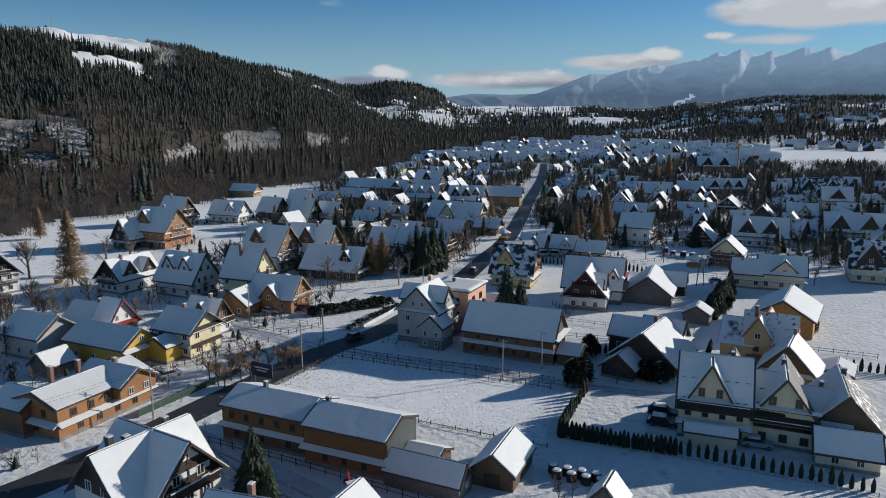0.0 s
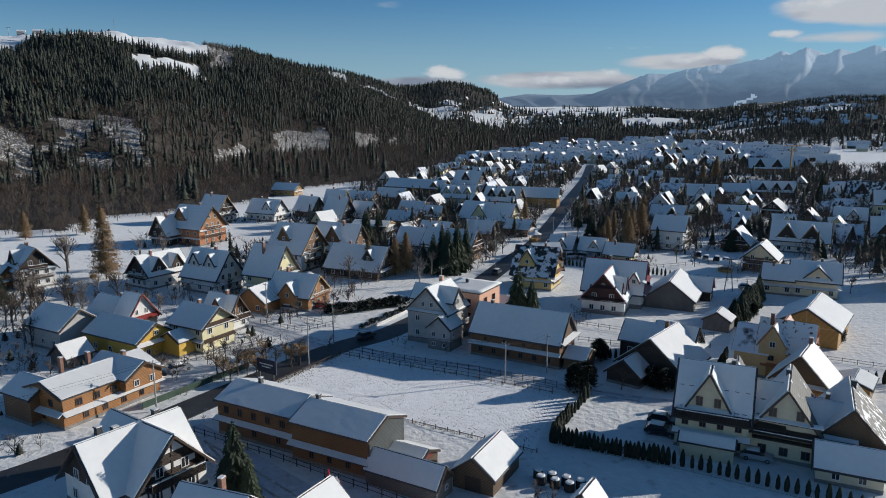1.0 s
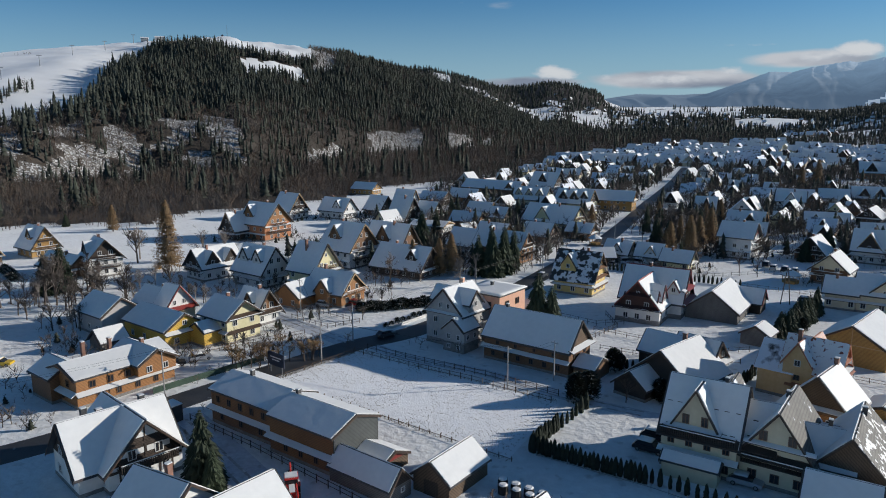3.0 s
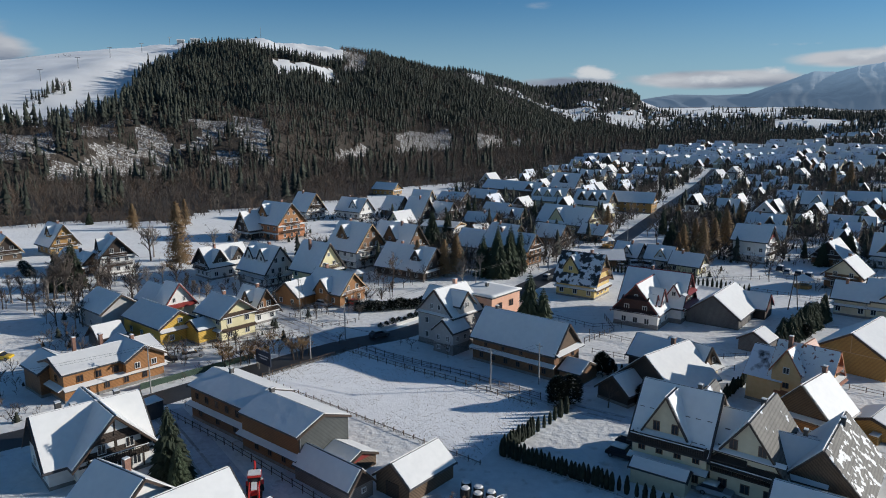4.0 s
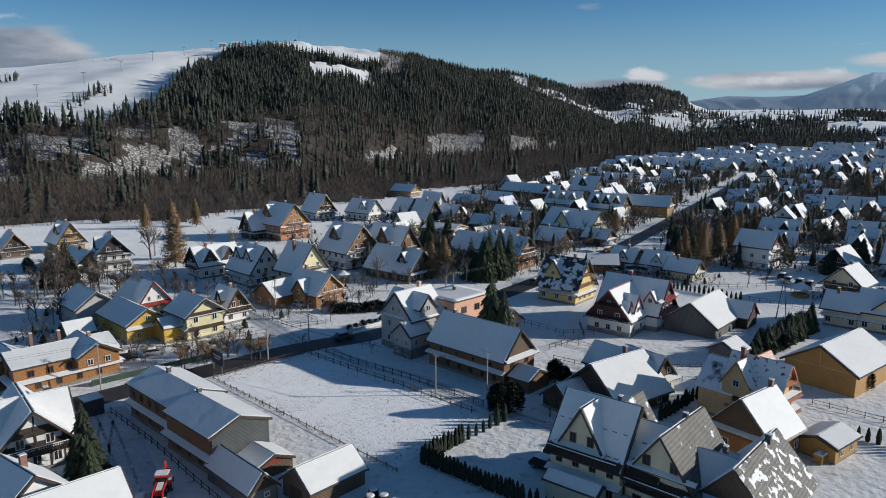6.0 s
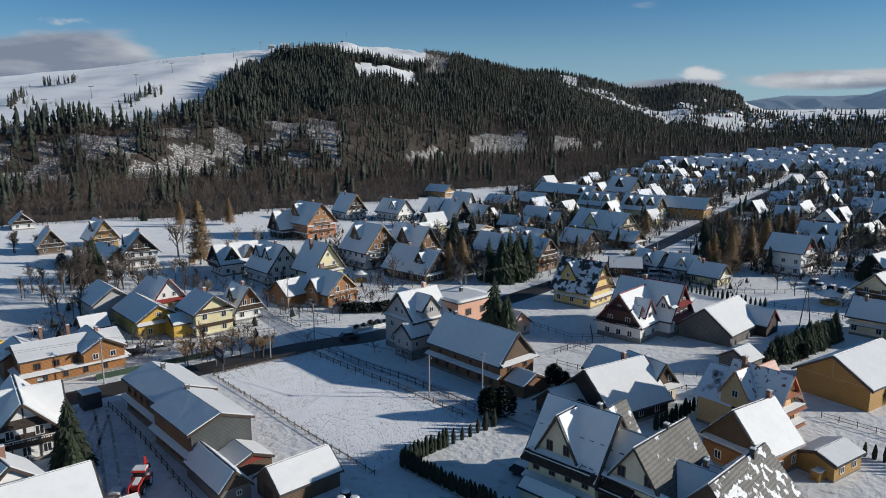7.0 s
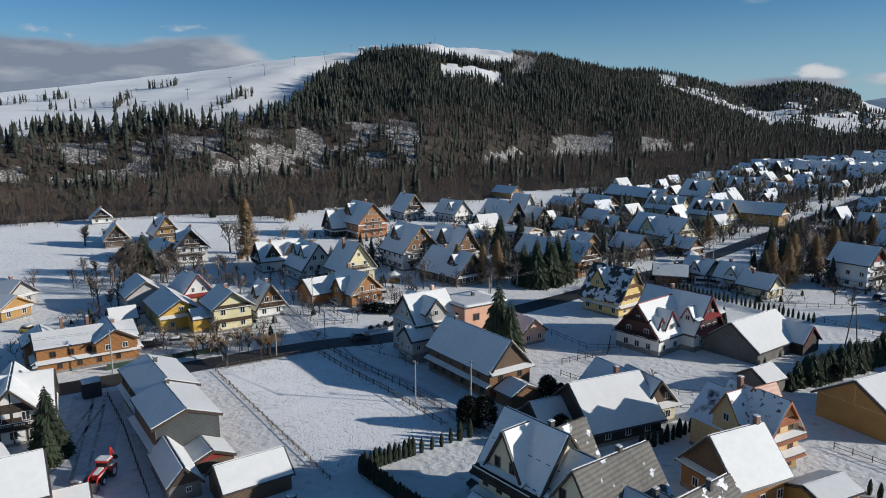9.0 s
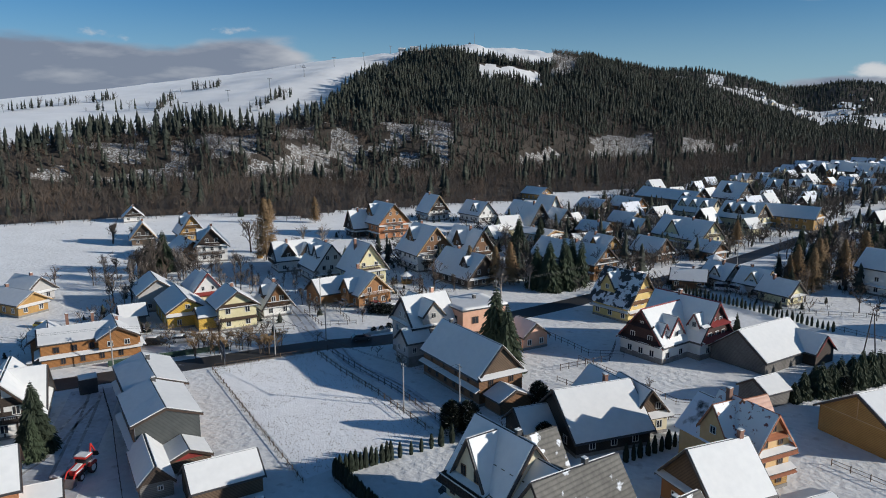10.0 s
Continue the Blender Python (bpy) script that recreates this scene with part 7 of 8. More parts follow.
def valley_trees():
    bare, firs = [], []
    road_y, road_x = [195, 260, 326, 421, 640], [4.5, 23.5, 36.5, 54, 90]
    built = np.array(TAKEN)

    def free(x, y, gap):
        if y < 640 and abs(x - np.interp(y, road_y, road_x)) < 5.5:
            return False
        if 55 < x < 112 and 196 < y < 243 or 22 < x < 62 and 200 < y < 246:
            return False
        return not (np.hypot(built[:, 0] - x, built[:, 1] - y) < built[:, 2] + gap).any()

    for i in range(5200):
        az, d = rng.uniform(-34, 6), 420 + 900 * rng.uniform() ** 1.2
        x, y = HUB[0] - d * math.sin(radians(az)), HUB[1] + d * math.cos(radians(az))
        if float(waves(x, y, 140, 61)) < -0.3 or (az < -21 and 540 < d < 930) or not free(x, y, 1.5):
            continue
        (bare if rng.uniform() < 0.8 else firs).append((x, y, float(land(x, y)), rng.uniform(5, 10), 1.25))
    for i in range(5200):
        az, d = rng.uniform(-30, 6), 1000 + 270 * rng.uniform()
        if az > -11:
            d = 1120 + 470 * (d - 1000) / 270
        elif i % 3:
            continue
        x, y = HUB[0] - d * math.sin(radians(az)), HUB[1] + d * math.cos(radians(az))
        (bare if rng.uniform() < 0.6 else firs).append((x, y, float(land(x, y)), rng.uniform(8, 13), 1.5))
    for i in range(11000):
        y = rng.uniform(205, 620)
        x = rng.uniform(-75, 0.66 * y + 10)
        if float(waves(x, y, 60, 62)) < -0.5 or y < 300 and rng.uniform() < 0.3 or not free(x, y, 0.5):
            continue
        (bare if rng.uniform() < 0.84 else firs).append((x, y, 0.0, rng.uniform(2.5, 9.5), 1.3))
    plant("valley_trees", [broom(9, 5, 80 + s, 0.34, 0.021) for s in range(6)], bare, M_TWIG, "leafless garden trees across the valley", "trees")
    plant("valley_spruces", [spire(6, 9, 0.17, 90 + s) for s in range(6)], firs, M_FOREST, "scattered dark spruces across the valley", "trees")


valley_trees()
NEAR = [(-18, 95, 14), (-2, 86, 8), (14, 135, 12), (-2, 145, 9), (3, 152, 9), (11, 160, 5), (47, 97, 16), (58, 98, 9), (39, 129, 11), (60, 117, 8), (61, 127, 8), (70, 120, 5), (53, 178, 11), (58, 156, 5), (76, 152, 11), (38, 174, 12), (20, 192, 8), (-56, 106, 13), (-36, 81, 11), (-64, 132, 10), (-53, 134, 8), (-50, 148, 6), (-78, 139, 12), (-72, 124, 5), (-43, 167, 11), (-50, 180, 8)]


def garden_shrubs():
    """Bare shrubs, dead stalks and little evergreens round the houses."""
    bare, red, green = [], [], []
    homes = [h_ for h_ in NEAR if h_[0] < 0 and h_[1] > 100] + [q_ for q_ in TAKEN if -180 < q_[0] < 150 and 205 < q_[1] < 345]
    lines = [ROAD, [(-24, 137), (-45, 150.5), (-62, 160), (-90, 172)], [(-38.5, 97), (-14, 77.5), (20, 52)], [(-20, 137.5), (5, 127), (34, 114), (46, 112)]]
    way = np.concatenate([np.linspace(u, w, 24) for ln in lines for u, w in zip(ln, ln[1:])])
    built = np.array(NEAR + TAKEN)
    for i in range(5200):
        x0, y0, r0 = homes[rng.randint(len(homes))]
        a_, r_ = rng.uniform(0, 6.283), r0 + 0.6 + 7.5 * rng.uniform() ** 1.4
        x, y = x0 + r_ * math.cos(a_), y0 + r_ * math.sin(a_)
        if (np.hypot(built[:, 0] - x, built[:, 1] - y) < built[:, 2] + 0.3).any():
            continue
        if -32 < x < 22 and 92 < y < 134 and not x < -30:
            continue
        if np.hypot(way[:, 0] - x, way[:, 1] - y).min() < 4.2:
            continue
        k = rng.uniform()
        if k < 0.10:
            green.append((x, y, 0.0, rng.uniform(0.8, 2.6), 1.7))
        else:
            (bare if k < 0.62 else red).append((x, y, 0.0, rng.uniform(0.7, 2.2) if rng.uniform() < 0.75 else rng.uniform(2.5, 5.0), rng.uniform(1.0, 1.5)))
    plant("garden_shrubs", [broom(8, 5, 120 + s, 0.3, 0.022) for s in range(5)], bare, M_TWIG, "leafless brown garden shrubs round the houses", "shrubs")
    plant("garden_shrubs", [broom(8, 5, 130 + s, 0.3, 0.022) for s in range(5)], red, M_TWIG_RED, "leafless reddish garden shrubs round the houses", "shrubs")
    plant("garden_evergreens", [spire(7, 12, 0.24, 140 + s) for s in range(4)], green, M_FOREST, "small evergreen shrubs in snowy gardens", "shrubs")


garden_shrubs()

# ---- vehicles ----


def car_proto(name, label, paint, L=4.3, W=1.75, H=1.48, van=False, snow=True):
    root = thing(name, label, "car")
    hl, hw = L / 2, W / 2
    if van:
        body = [(-hl, 0.35), (hl - 0.1, 0.35), (hl, 0.6), (hl - 0.1, 1.0), (hl - 0.9, 1.15), (hl - 1.5, H), (-hl + 0.1, H), (-hl, 1.0)]
        cab = [(hl - 1.02, 1.18), (hl - 1.52, H - 0.12), (-hl + 0.3, H - 0.12), (-hl + 0.2, 1.18)]
    else:
        body = [(-hl, 0.35), (hl - 0.1, 0.35), (hl, 0.55), (hl - 0.12, 0.82), (hl - 1.15, 0.95), (-hl + 0.25, 0.98), (-hl, 0.8)]
        cab = [(hl - 1.2, 0.94), (hl - 1.85, H - 0.06), (-hl + 0.75, H - 0.06), (-hl + 0.2, 0.96)]
    part("body", Shape().prism([(x, -hw, z) for x, z in body], (0, W, 0)), paint, root)
    part("window_band", Shape().prism([(x, -hw + 0.1 if not van else -hw - 0.01, z) for x, z in cab], (0, W - 0.2 if not van else W + 0.02, 0)), M_GLASS, root)
    if not van:
        part("roof", Shape().box(-hl + 0.72, -hw + 0.12, H - 0.06, hl - 1.82, hw - 0.12, H), paint, root)
    for sx in (-1, 1):
        for sy in (-1, 1):
            w = part("wheel", Shape().rod((sx * (hl - 0.8), sy * (hw - 0.2), 0.32), (sx * (hl - 0.8), sy * (hw + 0.01), 0.32), 0.32, n=12), M_TYRE, root)
            part("rim", Shape().rod((sx * (hl - 0.8), sy * (hw + 0.012), 0.32), (sx * (hl - 0.8), sy * (hw + 0.03), 0.32), 0.19, n=10), M_METAL, w)
    if snow:
        part("snow_layer", slab(-hl + 0.75, hl - 1.85, -hw + 0.15, H, hw - 0.15, H, 0.004, 0.12, 0.05, 4, 3), M_SNOW, root, smooth=True)
    return root


def park(proto, spots):
    for i, (x, y, ang) in enumerate(spots):
        ob = proto if i == 0 else copy_thing(proto, I4)
        ob.matrix_basis = pose(x, y, 0.05, 0, 0, ang)


P_BLACK, P_WHITE, P_SILVER = car_paint("black_car_paint", (0.015, 0.016, 0.018)), car_paint("white_car_paint", (0.66, 0.67, 0.68)), car_paint("silver_car_paint", (0.33, 0.34, 0.36))
park(car_proto("car", "black car parked on the snowy yard", P_BLACK, 4.6, 1.85, 1.62), [(33.4, 101.6, -22), (34.6, 105.4, -20), (-52.3, 117.5, 40), (74.9, 236.1, 70), (81.0, 227.6, 68), (78.8, 229.7, 70)])
park(car_proto("car", "silver car parked on snow", P_SILVER), [(76.1, 231.8, 70), (75.8, 192.4, -15), (-49.1, 121.7, 45), (44.8, 94.6, -20), (29.0, 226.5, -20), (-40.5, 163.0, -15)])
park(car_proto("car", "small red car parked before the timber house", M_RED, snow=False), [(-33.0, 165.6, -12)])
park(car_proto("car", "yellow car at the edge of the yard", car_paint("yellow_car_paint", (0.62, 0.40, 0.03))), [(-84.1, 110.5, 15)])
park(car_proto("van", "white van parked by the fence", P_WHITE, 5.0, 1.95, 2.1, True), [(-27.0, 164.0, -10), (33.2, 230.5, 20), (37.2, 229.8, -30)])
park(car_proto("car", "dark car driving on the village road", car_paint("grey_car_paint", (0.06, 0.065, 0.07))), [(-18.4, 143.5, 50), (9.0, 206.5, 72)])


def tractor():
    root = thing("tractor", "red and white backhoe tractor dusted with snow on the lane", "tractor", pose(-10.7, 79.4, 0.04, 0, 0, 298))
    part("hood", Shape().prism([(0.3, -0.45, 0.9), (2.1, -0.45, 0.9), (2.2, -0.42, 1.3), (2.0, -0.42, 1.5), (0.3, -0.45, 1.7)], (0, 0.88, 0)), M_RED, root)
    part("stripe", Shape().box(0.4, -0.47, 1.15, 2.1, 0.47, 1.32), P_WHITE, root, "white stripe round the hood")
    part("snow_layer", Shape().prism([(0.4, -0.36, 1.7), (1.95, -0.36, 1.52), (1.95, -0.36, 1.6), (0.4, -0.36, 1.82)], (0, 0.7, 0)), M_SNOW, root)
    part("chassis", Shape().box(-1.6, -0.35, 0.5, 2.1, 0.35, 0.9), M_TYRE, root)
    part("cab", Shape().prism([(-1.1, -0.78, 0.95), (0.35, -0.78, 0.95), (0.2, -0.7, 2.4), (-0.95, -0.7, 2.4)], (0, 1.5, 0)), M_GLASS, root)
    for x0, x1 in ((-1.1, -0.97), (0.35, 0.2)):
        for sy in (-1, 1):
            part("cab_post", Shape().rod((x0, sy * 0.78, 0.95), (x1, sy * 0.72, 2.4), 0.05), M_TYRE, root)
    r_ = part("cab_roof", Shape().prism([(-1.2, -0.88, 2.4), (0.45, -0.88, 2.4), (0.35, -0.82, 2.6), (-1.1, -0.82, 2.6)], (0, 1.7, 0)), M_RED, root)
    part("snow_layer", slab(-1.05, 0.3, -0.78, 2.6, 0.78, 2.6, 0.004, 0.14, 0.05, 4, 4), M_SNOW, r_)
    for x, r, w in ((-0.75, 0.78, 0.45), (1.6, 0.55, 0.35)):
        for sy in (-1, 1):
            wh = part("wheel", Shape().rod((x, sy * 0.62, r), (x, sy * (0.62 + w), r), r, n=18), M_TYRE, root)
            part("rim", Shape().rod((x, sy * (0.62 + w), r), (x, sy * (0.65 + w), r), r * 0.58, n=14), P_WHITE, wh)
    for sy in (-1, 1):
        fd = part("fender", Shape().prism([(-1.6, sy * 0.85 - 0.25, 1.35), (-1.3, sy * 0.85 - 0.25, 1.68), (-0.2, sy * 0.85 - 0.25, 1.68), (0.1, sy * 0.85 - 0.25, 1.3), (0.05, sy * 0.85 - 0.25, 1.2), (-1.5, sy * 0.85 - 0.25, 1.2)], (0, 0.5, 0)), M_RED, root)
        part("snow_layer", Shape().box(-1.25, sy * 0.85 - 0.22, 1.684, -0.25, sy * 0.85 + 0.22, 1.76), M_SNOW, fd)
        part("loader_arm", Shape().rod((0.2, sy * 0.6, 1.7), (2.3, sy * 0.6, 1.5), 0.1).rod((2.3, sy * 0.6, 1.5), (3.0, sy * 0.6, 0.6), 0.1), M_RED, root)
    part("bucket", Shape().prism([(2.9, -1.05, 0.1), (3.8, -1.05, 0.05), (3.85, -1.05, 0.2), (3.1, -1.05, 0.9), (2.95, -1.05, 0.9)], (0, 2.1, 0)), M_METAL, root)
    bm_ = part("boom", Shape().rod((-1.6, 0, 1.0), (-2.1, 0, 3.4), 0.14, 0.12), M_RED, root, "raised red boom")
    part("dipper", Shape().rod((-2.1, 0, 3.4), (-2.9, 0, 1.9), 0.12, 0.09), M_RED, bm_)
    part("digging_bucket", Shape().prism([(-3.3, -0.3, 1.3), (-2.7, -0.3, 1.4), (-2.8, -0.3, 1.95), (-3.0, -0.3, 1.95)], (0, 0.6, 0)), M_TYRE, bm_)


tractor()


def implement():
    root = thing("snow_implement", "snow-covered farm implement beside the tractor", "implement", pose(-12.2, 77.0, 0.04, 0, 0, 118))
    part("frame", Shape().box(-0.9, -0.7, 0.35, 0.9, 0.7, 0.5), M_METAL, root)
    for i in range(5):
        part("tine", Shape().box(-0.95, -0.7 + 0.32 * i, 0.0, 1.0, -0.58 + 0.32 * i, 0.35), P_WHITE, root)
    part("snow_layer", slab(-0.9, 0.9, -0.7, 0.5, 0.7, 0.5, 0.004, 0.25, 0.1, 4, 4), M_SNOW, root, smooth=True)


implement()

# wrapped bales with snow caps
b0 = None
for i in range(9):
    x, y = 14.6 + 1.75 * (i // 2) + 0.25 * (i % 2), 87.4 - 0.75 * (i // 2) - 1.5 * (i % 2)
    m = pose(x, y, 0.0, 0, 0, -24 + 8 * math.sin(3 * i))
    if b0 is None:
        b0 = thing("silage_bale", "black wrapped bale with a cap of snow", "bale", m, "bales beside the barn")
        part("wrap", Shape().rod((0, 0, -0.05), (0, 0, 1.15), 0.68, 0.64, 10), M_TYRE, b0)
        part("snow_layer", Shape().rod((0, 0, 1.154), (0, 0, 1.32), 0.6, 0.42, 10), M_SNOW, b0)
    else:
        copy_thing(b0, m)

# dark container, billboard, wood stack
h = thing("container", "dark corrugated container with snow on its roof", "container", pose(-38.4, 95.6, 0, 0, 0, -25))
part("body", Shape().box(-1.3, -1.4, 0.1, 1.3, 1.4, 2.7), M_ROOF, h)
for i in range(7):
    part("rib", Shape().box(-1.2 + 0.38 * i, -1.46, 0.2, -1.06 + 0.38 * i, -1.4, 2.6), M_CHIM_DARK, h)
part("snow_layer", slab(-1.35, 1.35, -1.45, 2.7, 1.45, 2.75, 0.004, 0.16, 0.08, 4, 4), M_SNOW, h, smooth=True)
h = thing("billboard", "dark blue roadside billboard on two posts", "billboard", pose(-31.6, 118.4, 0, 0, 0, 62))
part("panel", Shape().box(-0.08, -2.4, 1.4, 0.08, 2.4, 3.9), mat("dark_blue_panel", (0.02, 0.03, 0.05), (0.04, 0.05, 0.08), 1.0, 0.5, 0.0), h)
for i, (w_, z_) in enumerate(((1.6, 2.9), (1.1, 2.4))):
    part("writing_bar", Shape().box(0.08, -w_, z_, 0.1, w_, z_ + 0.22).box(-0.1, -w_, z_, -0.08, w_, z_ + 0.22), M_WHITE, h)
for sy in (-1.7, 1.7):
    part("post", Shape().rod((0, sy, -0.2), (0, sy, 1.4), 0.09), M_METAL, h)
h = thing("wood_stack", "stack of split firewood and boards under snow", "wood stack", pose(68.6, 116.6, 0, 0, 0, 57))
for i in range(4):
    for j in range(3):
        part("board", Shape().box(-1.6 + 1.05 * j, -0.6, 0.05 + 0.32 * i, -0.65 + 1.05 * j, 0.6, 0.3 + 0.32 * i), M_LOG_OCHRE, h)
part("snow_layer", slab(-1.6, 1.5, -0.6, 1.3, 0.6, 1.3, 0.004, 0.15, 0.08, 4, 3), M_SNOW, h, smooth=True)

# gazebos and the open shelter
for lab, x, y, r, hh in (("small round garden gazebo with a snowy cone roof", -42.9, 190.7, 1.6, 2.2), ("wooden gazebo with a snow roof at the parking ground", 77.0, 214.5, 2.2, 2.3), ("little covered well with a snow roof", -106.6, 192.6, 1.0, 1.5), ("garden gazebo with a snow-covered roof", 22.8, 262.0, 2.0, 2.4)):
    h = thing("gazebo", lab, "gazebo", pose(x, y, 0))
    for i in range(6):
        part("post", Shape().rod((r * math.cos(i * 1.047), r * math.sin(i * 1.047), 0), (r * math.cos(i * 1.047), r * math.sin(i * 1.047), hh), 0.08), M_TRIM_PALE, h)
    part("parapet", Shape().rod((0, 0, 0.0), (0, 0, 0.9), r * 0.97, n=6), M_LOG_OCHRE, h)
    rf = part("roof", Shape().rod((0, 0, hh), (0, 0, hh + r * 0.62), r * 1.35, 0.1, 8), M_ROOF, h)
    part("snow_layer", Shape().rod((0, 0, hh + 0.1), (0, 0, hh + r * 0.62 + 0.2), r * 1.33, 0.12, 8), M_SNOW, rf)

# ---- poles, wires, fences ----


def pole(x, y, hh, label="grey utility pole with a cross-arm", lean=0.0, arm=1.4, ang=-25):
    h = thing("utility_pole", label, "pole", pose(x, y, 0, lean, 0, ang))
    part("shaft", Shape().rod((0, 0, -0.3), (0, 0, hh), 0.14, 0.09, 8), M_CONCRETE, h)
    if arm:
        part("cross_arm", Shape().box(-arm / 2, -0.05, hh - 0.5, arm / 2, 0.05, hh - 0.4), M_METAL, h)
        for sx in (-0.45, 0.45):
            part("insulator", Shape().rod((sx * arm, 0, hh - 0.4), (sx * arm, 0, hh - 0.2), 0.05), M_FRAME, h)
    return x, y, hh - 0.25


P = [pole(-45.0, 104.0, 8.5), pole(-26.3, 126.8, 8.5), pole(10.6, 120.7, 7.5), pole(18.2, 125.6, 7.5), pole(-24.3, 139.0, 8.0, "street lamp pole beside the crossing", 0, 0), pole(-44.4, 157.9, 8.0), pole(8.5, 212.0, 9.0), pole(29.5, 262.0, 9.0), pole(-5.0, 176.0, 8.5), pole(-80.0, 64.0, 8.5)]


def wire(p, q, sag, label="thin overhead cable between the poles"):
    s = Shape()
    p, q = Vector(p), Vector(q)
    pts = [p.lerp(q, i / 10) - Vector((0, 0, sag * (1 - (2 * i / 10 - 1) ** 2))) for i in range(11)]
    ring = []
    for q_ in pts:
        ring += [q_ + Vector((0, 0, 0.02)), q_ + Vector((0.017, 0.017, -0.01)), q_ + Vector((-0.017, -0.017, -0.01))]
    s.add(ring, [(3 * i + k, 3 * i + (k + 1) % 3, 3 * i + 3 + (k + 1) % 3, 3 * i + 3 + k) for i in range(10) for k in range(3)])
    tagged(new("overhead_cable", s.mesh("overhead_cable", M_WIRE)), label, "cable")


for i, j in ((0, 1), (1, 2), (2, 3), (1, 8), (8, 6), (6, 7), (1, 5), (9, 0)):
    for off in (-0.6, 0.6):
        wire((P[i][0] + off * 0.9, P[i][1] - off * 0.4, P[i][2]), (P[j][0] + off * 0.9, P[j][1] - off * 0.4, P[j][2]), 0.7)
h = thing("utility_pole", "A-shaped wooden line pole on the open ground", "pole", pose(70.2, 189.7, 0))
for sx in (-1, 1):
    part("leg", Shape().rod((sx * 1.1, 0, -0.2), (sx * 0.12, 0, 9.0), 0.13, 0.1, 6), M_BARK, h)
part("cross_arm", Shape().box(-0.9, -0.06, 8.6, 0.9, 0.06, 8.75), M_BARK, h)


def fence(pts, hh, step, label, material, rails=(0.35, 0.85), post=0.05, board=False):
    root = thing("fence", label, "fence")
    pm = Shape().box(-post, -post, -0.2, post, post, hh).mesh("post", material)
    for (x0, y0), (x1, y1) in zip(pts, pts[1:]):
        L = math.hypot(x1 - x0, y1 - y0)
        n = max(1, round(L / step))
        a_ = math.degrees(math.atan2(y1 - y0, x1 - x0))
        for i in range(n + (1 if (x1, y1) == pts[-1] else 0)):
            ob = new("post", pm)
            ob.parent = root
            ob.matrix_basis = pose(x0 + (x1 - x0) * i / n, y0 + (y1 - y0) * i / n, 0, 0, 0, a_)
        for z in rails:
            r_ = 0.22 if board else 0.03
            part("rail", Shape().box(0, -0.03, z * hh - r_, L, 0.03, z * hh + r_).moved(pose(x0, y0, 0, 0, 0, a_)), material, root)


fence([(-19.6, 134.6), (-8.5, 130.2), (6.0, 125.0), (19.5, 118.8)], 1.3, 2.2, "dark wire and post fence along the lane", M_TRIM)
fence([(-21.5, 132.4), (-9.0, 127.0), (4.0, 122.3), (18.5, 115.8)], 1.2, 2.4, "weathered rail fence along the field", M_BOARD_BROWN)
fence([(-29.8, 114.6), (-15.0, 107.9), (0.0, 101.0), (14.8, 94.3)], 0.75, 2.0, "low wire fence with dry grass along the field", M_BOARD_BROWN, (0.5,))
fence([(-30.2, 115.4), (-21.6, 132.0)], 0.9, 2.0, "thin post fence along the road", M_BOARD_BROWN)
fence([(-35.6, 96.6), (-22.0, 90.2), (-9.0, 83.2), (-1.0, 79.0)], 1.2, 2.3, "dark wire fence beside the yard lane", M_TRIM)
fence([(-47.5, 104.5), (-43.0, 113.0), (-37.0, 124.0)], 1.1, 2.2, "green panel fence along the road", M_GREENFENCE, (0.3, 0.6, 0.9), 0.05, True)
fence([(-20.0, 146.5), (-13.0, 162.0), (-6.0, 180.0)], 0.6, 2.5, "white garden wall fence by the road", M_FRAME, (0.3, 0.7), 0.09, True)
fence([(24.0, 150.5), (29.5, 160.5), (27.0, 170.0)], 1.3, 2.0, "dark garden fence behind the log house", M_TRIM)
fence([(26.0, 145.0), (45.0, 139.0), (52.0, 142.0)], 1.1, 2.2, "wire fence across the snowy garden", M_TRIM)
fence([(62.0, 207.0), (88.0, 196.0)], 1.2, 2.5, "rail fence along the parking ground", M_BOARD_BROWN)
fence([(50.0, 214.0), (72.0, 224.0), (95.0, 221.0)], 1.2, 2.6, "rail fence round the parking ground", M_BOARD_GREY)
fence([(18.0, 96.8), (33.0, 91.2), (54.0, 81.0)], 0.7, 2.4, "low kerb fence under the hedge", M_CONCRETE, (0.2,))
fence([(24.5, 157.5), (36.0, 152.0), (46.5, 146.5), (55.0, 150.0)], 1.1, 2.4, "wire fence on low posts behind the farmhouse", M_BOARD_BROWN, (0.45, 0.9), 0.04)
fence([(8.0, 170.0), (17.0, 165.5), (25.0, 161.0), (31.0, 164.0)], 1.3, 2.2, "dark mesh fence round the garden", M_TRIM, (0.5, 0.95), 0.04)
fence([(-30.0, 152.5), (-36.0, 156.0), (-49.0, 162.0)], 1.2, 2.4, "grey wire fence before the timber house", M_BOARD_GREY, (0.4, 0.9), 0.05)
fence([(-58.0, 118.0), (-48.5, 127.5), (-42.0, 134.5), (-36.0, 141.0)], 1.2, 2.4, "brown board fence behind the roadside shrubs", M_BOARD_BROWN, (0.35, 0.85), 0.05)
fence([(70.0, 137.5), (84.0, 131.5)], 1.0, 2.4, "post fence before the big barn", M_BOARD_BROWN)
fence([(-44.0, 152.0), (-33.0, 146.5), (-27.5, 152.0)], 1.1, 2.2, "dark fence along the side lane", M_TRIM)

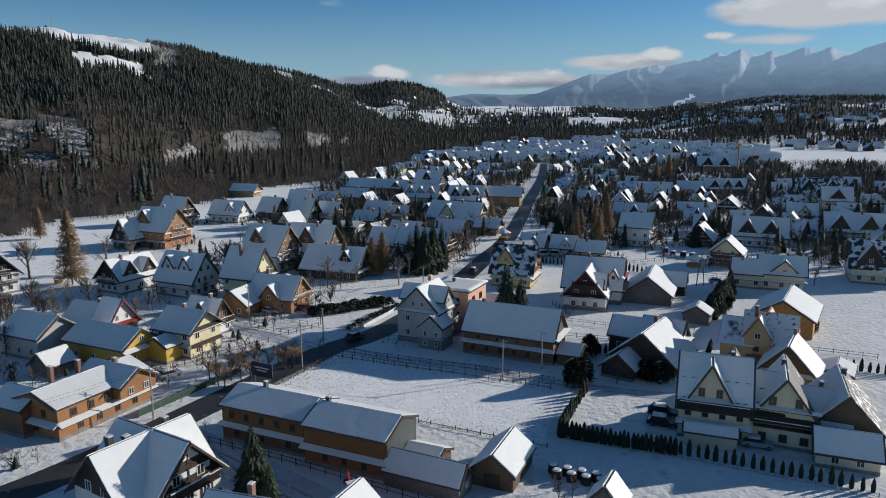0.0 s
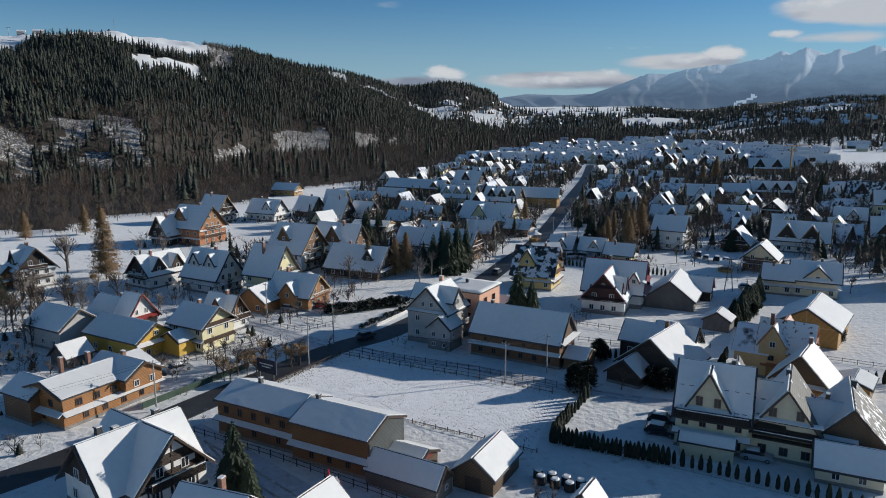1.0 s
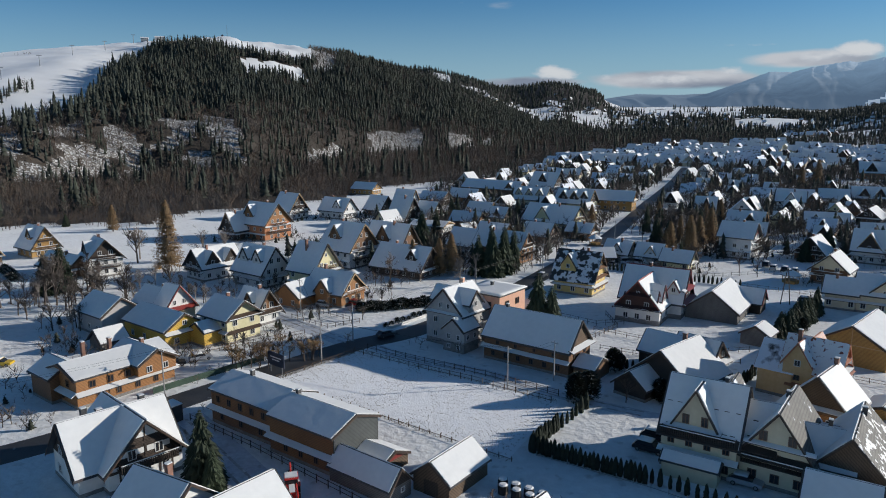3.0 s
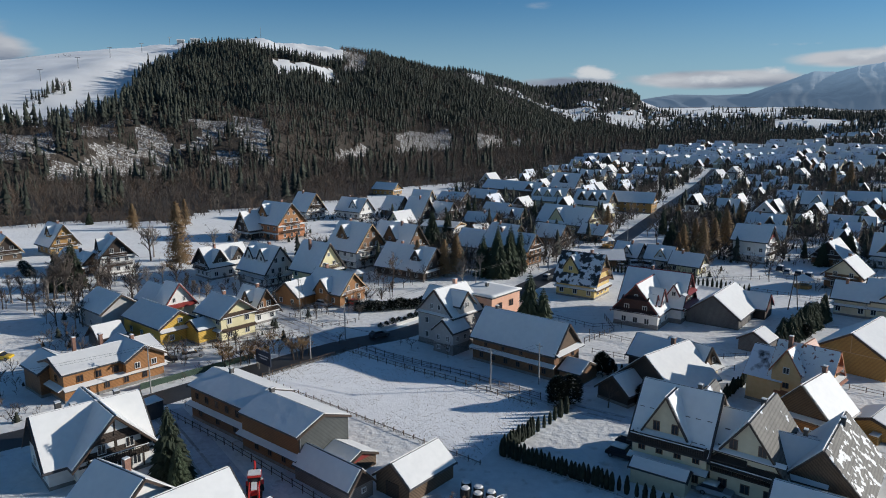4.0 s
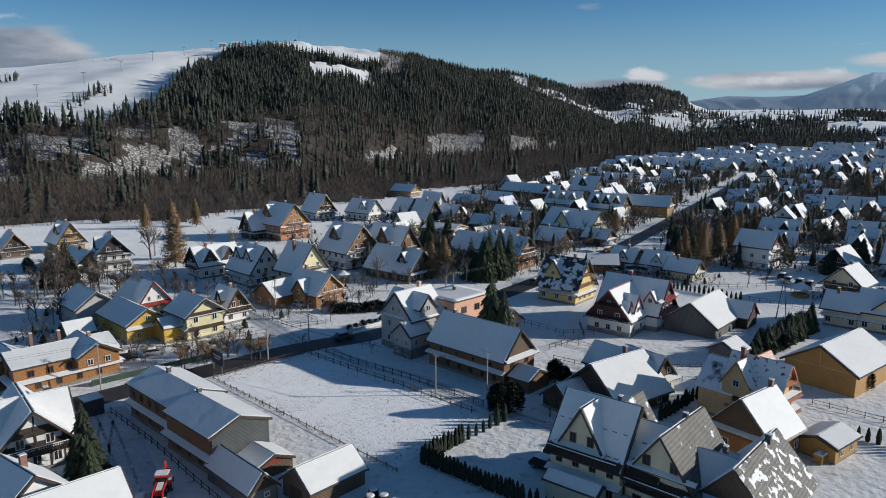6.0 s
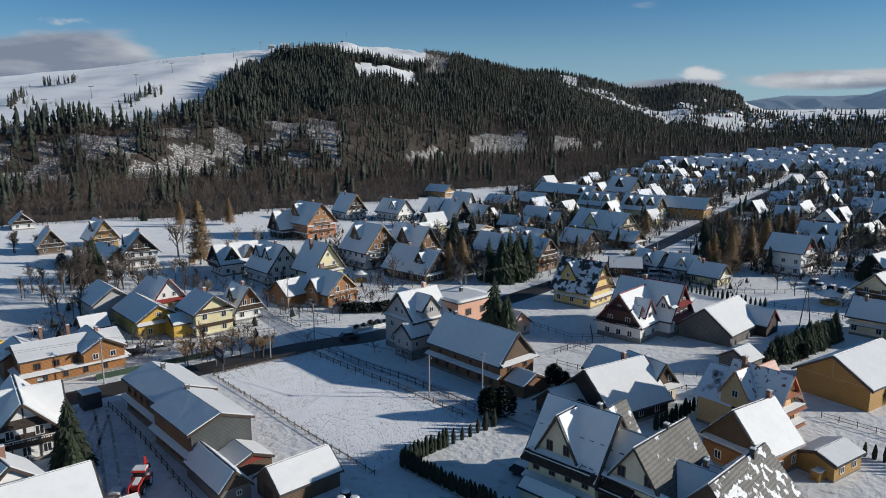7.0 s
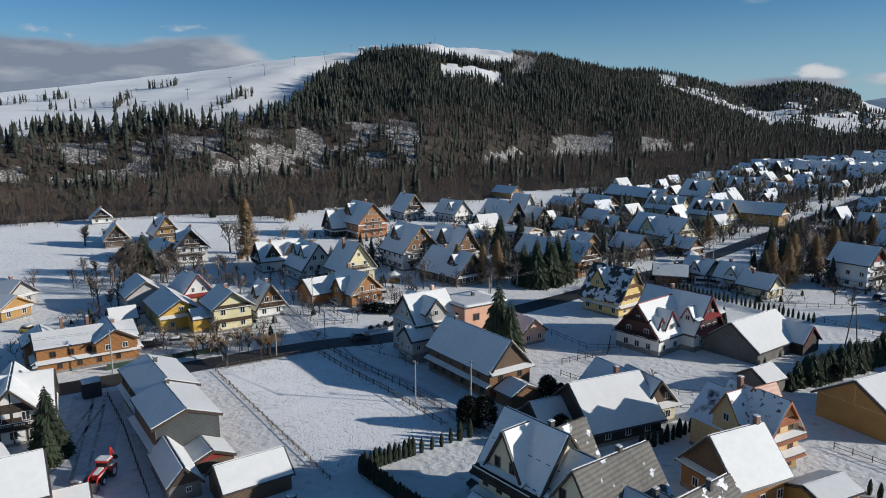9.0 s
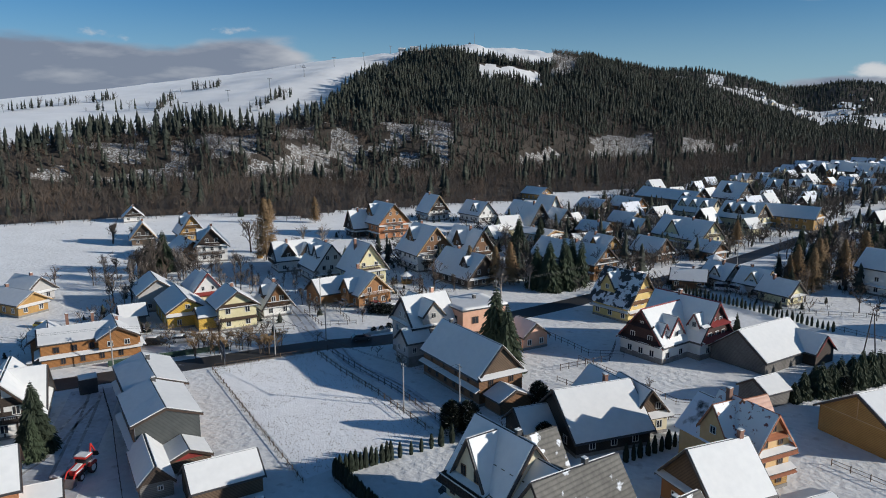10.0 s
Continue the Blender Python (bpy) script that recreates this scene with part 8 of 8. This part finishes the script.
# ---- roadside shrubs ----
SHRUB = bare_proto("shrub", "leafless golden-brown roadside shrub", 21, M_BARK, M_LARCH)
for i in range(30):
    t = rng.uniform()
    set_at(SHRUB, [(-40.5 + 15.5 * t + rng.normal() * 1.0, 117.5 + 13.0 * t + rng.normal() * 1.6 + (6 if i % 3 == 0 else 0), rng.uniform(2.5, 5.8))])
for i in range(12):
    set_at(BUSH[i % 2], [(-20.6 + 0.85 * i, 150.0 + 1.65 * i, rng.uniform(1.0, 1.6))])
for x, y in ((14.0, 82.5), (16.0, 80.8), (60.0, 133.0), (-60, 118), (-66, 117), (-72, 118.5), (-76, 120)):
    set_at(BARE[1], [(x, y, rng.uniform(2.0, 3.4))])

# ---- on the hill ----


def lift_tower(az, d, hh):
    x, y = HUB[0] - d * math.sin(radians(az)), HUB[1] + d * math.cos(radians(az))
    h = thing("lift_tower", "grey ski lift tower on the slope", "ski lift", pose(x, y, float(land(x, y)), 0, 0, 40))
    part("mast", Shape().rod((0, 0, -1), (0, 0, hh), 0.35, 0.25, 8), M_METAL, h)
    part("cross_arm", Shape().box(-2.4, -0.25, hh - 0.6, 2.4, 0.25, hh), M_METAL, h)


for az, d in ((37.6, 1040), (39.6, 980), (41.8, 920), (44.0, 860), (46.5, 800), (49.5, 750), (52.5, 710)):
    lift_tower(az, d, 11)


def summit():
    az, d = 31.5, 1052
    x, y = HUB[0] - d * math.sin(radians(az)), HUB[1] + d * math.cos(radians(az))
    z = float(land(x, y))
    h = thing("lookout_hut", "dark wooden lookout hut on the hilltop", "hut", pose(x, y, z, 0, 0, 20))
    part("wall", Shape().box(-1.8, -1.8, -2, 1.8, 1.8, 3.6), M_BOARD_DARK, h)
    part("roof", Shape().rod((0, 0, 3.6), (0, 0, 6.6), 3.6, 0.1, 4), M_ROOF, h)
    h = thing("mast", "thin radio mast on the hilltop", "mast", pose(x + 4, y + 6, z))
    part("shaft", Shape().rod((0, 0, -1), (0, 0, 20), 0.35, 0.15, 6), M_METAL, h)
    for a2, d2, w_ in ((35.8, 1065, 6), (36.8, 1075, 4.5)):
        x, y = HUB[0] - d2 * math.sin(radians(a2)), HUB[1] + d2 * math.cos(radians(a2))
        h = thing("lift_station", "grey ski lift station on the hilltop", "building", pose(x, y, float(land(x, y)), 0, 0, 30))
        part("wall", Shape().box(-w_, -3, -2, w_, 3, 5), M_GREY, h)
        part("roof", Shape().prism([(-w_ - 0.5, -3.6, 5), (-w_ - 0.5, 3.6, 5), (-w_ - 0.5, 0, 7)], (2 * w_ + 1, 0, 0)), M_SNOW, h)


summit()
h = thing("tower_crane", "slender orange tower crane among far houses", "crane", pose(206.7, 502.7, 0, 0, 0, 30))
part("mast", Shape().rod((0, 0, -1), (0, 0, 24), 0.6, 0.6, 4), M_LOG_OCHRE, h)
part("jib", Shape().rod((-6, 0, 24), (20, 0, 24), 0.35, 0.2, 4), M_LOG_OCHRE, h)


def tufts():
    """Dry grass tips poking through the snow of the field."""
    v, f = [], []
    for i in range(4200):
        u, w = rng.uniform(0.01, 0.99), rng.uniform(0.01, 0.99)
        x = (-30.3 * (1 - u) + 14.4 * u) * (1 - w) + (-21.2 * (1 - u) + 20.0 * u) * w
        y = (115.0 * (1 - u) + 95.2 * u) * (1 - w) + (132.6 * (1 - u) + 115.6 * u) * w
        if noise.noise((x * 0.12, y * 0.12, 4.0)) < -0.25:
            continue
        for k in range(3):
            a_, L = rng.uniform(0, 6.28), rng.uniform(0.06, 0.16)
            o = len(v)
            v += [(x - 0.03, y, 0.02), (x + 0.03, y + 0.02, 0.02), (x + 0.12 * math.cos(a_), y + 0.12 * math.sin(a_), 0.05 + L)]
            f.append((o, o + 1, o + 2))
    for line in (((-29.8, 114.6), (14.8, 94.3)), ((-21.0, 133.4), (19.5, 116.4)), ((-30.2, 115.4), (-21.6, 132.0))):
        for i in range(420):
            t = rng.uniform()
            x, y = (line[0][k] + (line[1][k] - line[0][k]) * t + rng.normal() * 0.25 for k in (0, 1))
            a_, L = rng.uniform(0, 6.28), rng.uniform(0.15, 0.45)
            o = len(v)
            v += [(x - 0.03, y, 0.0), (x + 0.03, y + 0.02, 0.0), (x + 0.2 * math.cos(a_), y + 0.2 * math.sin(a_), L)]
            f.append((o, o + 1, o + 2))
    tagged(new("grass_tufts", big_mesh("grass_tufts", v, f, [M_GRASS])), "dry grass tips poking through the field snow", "grass", kind="stuff")


tufts()
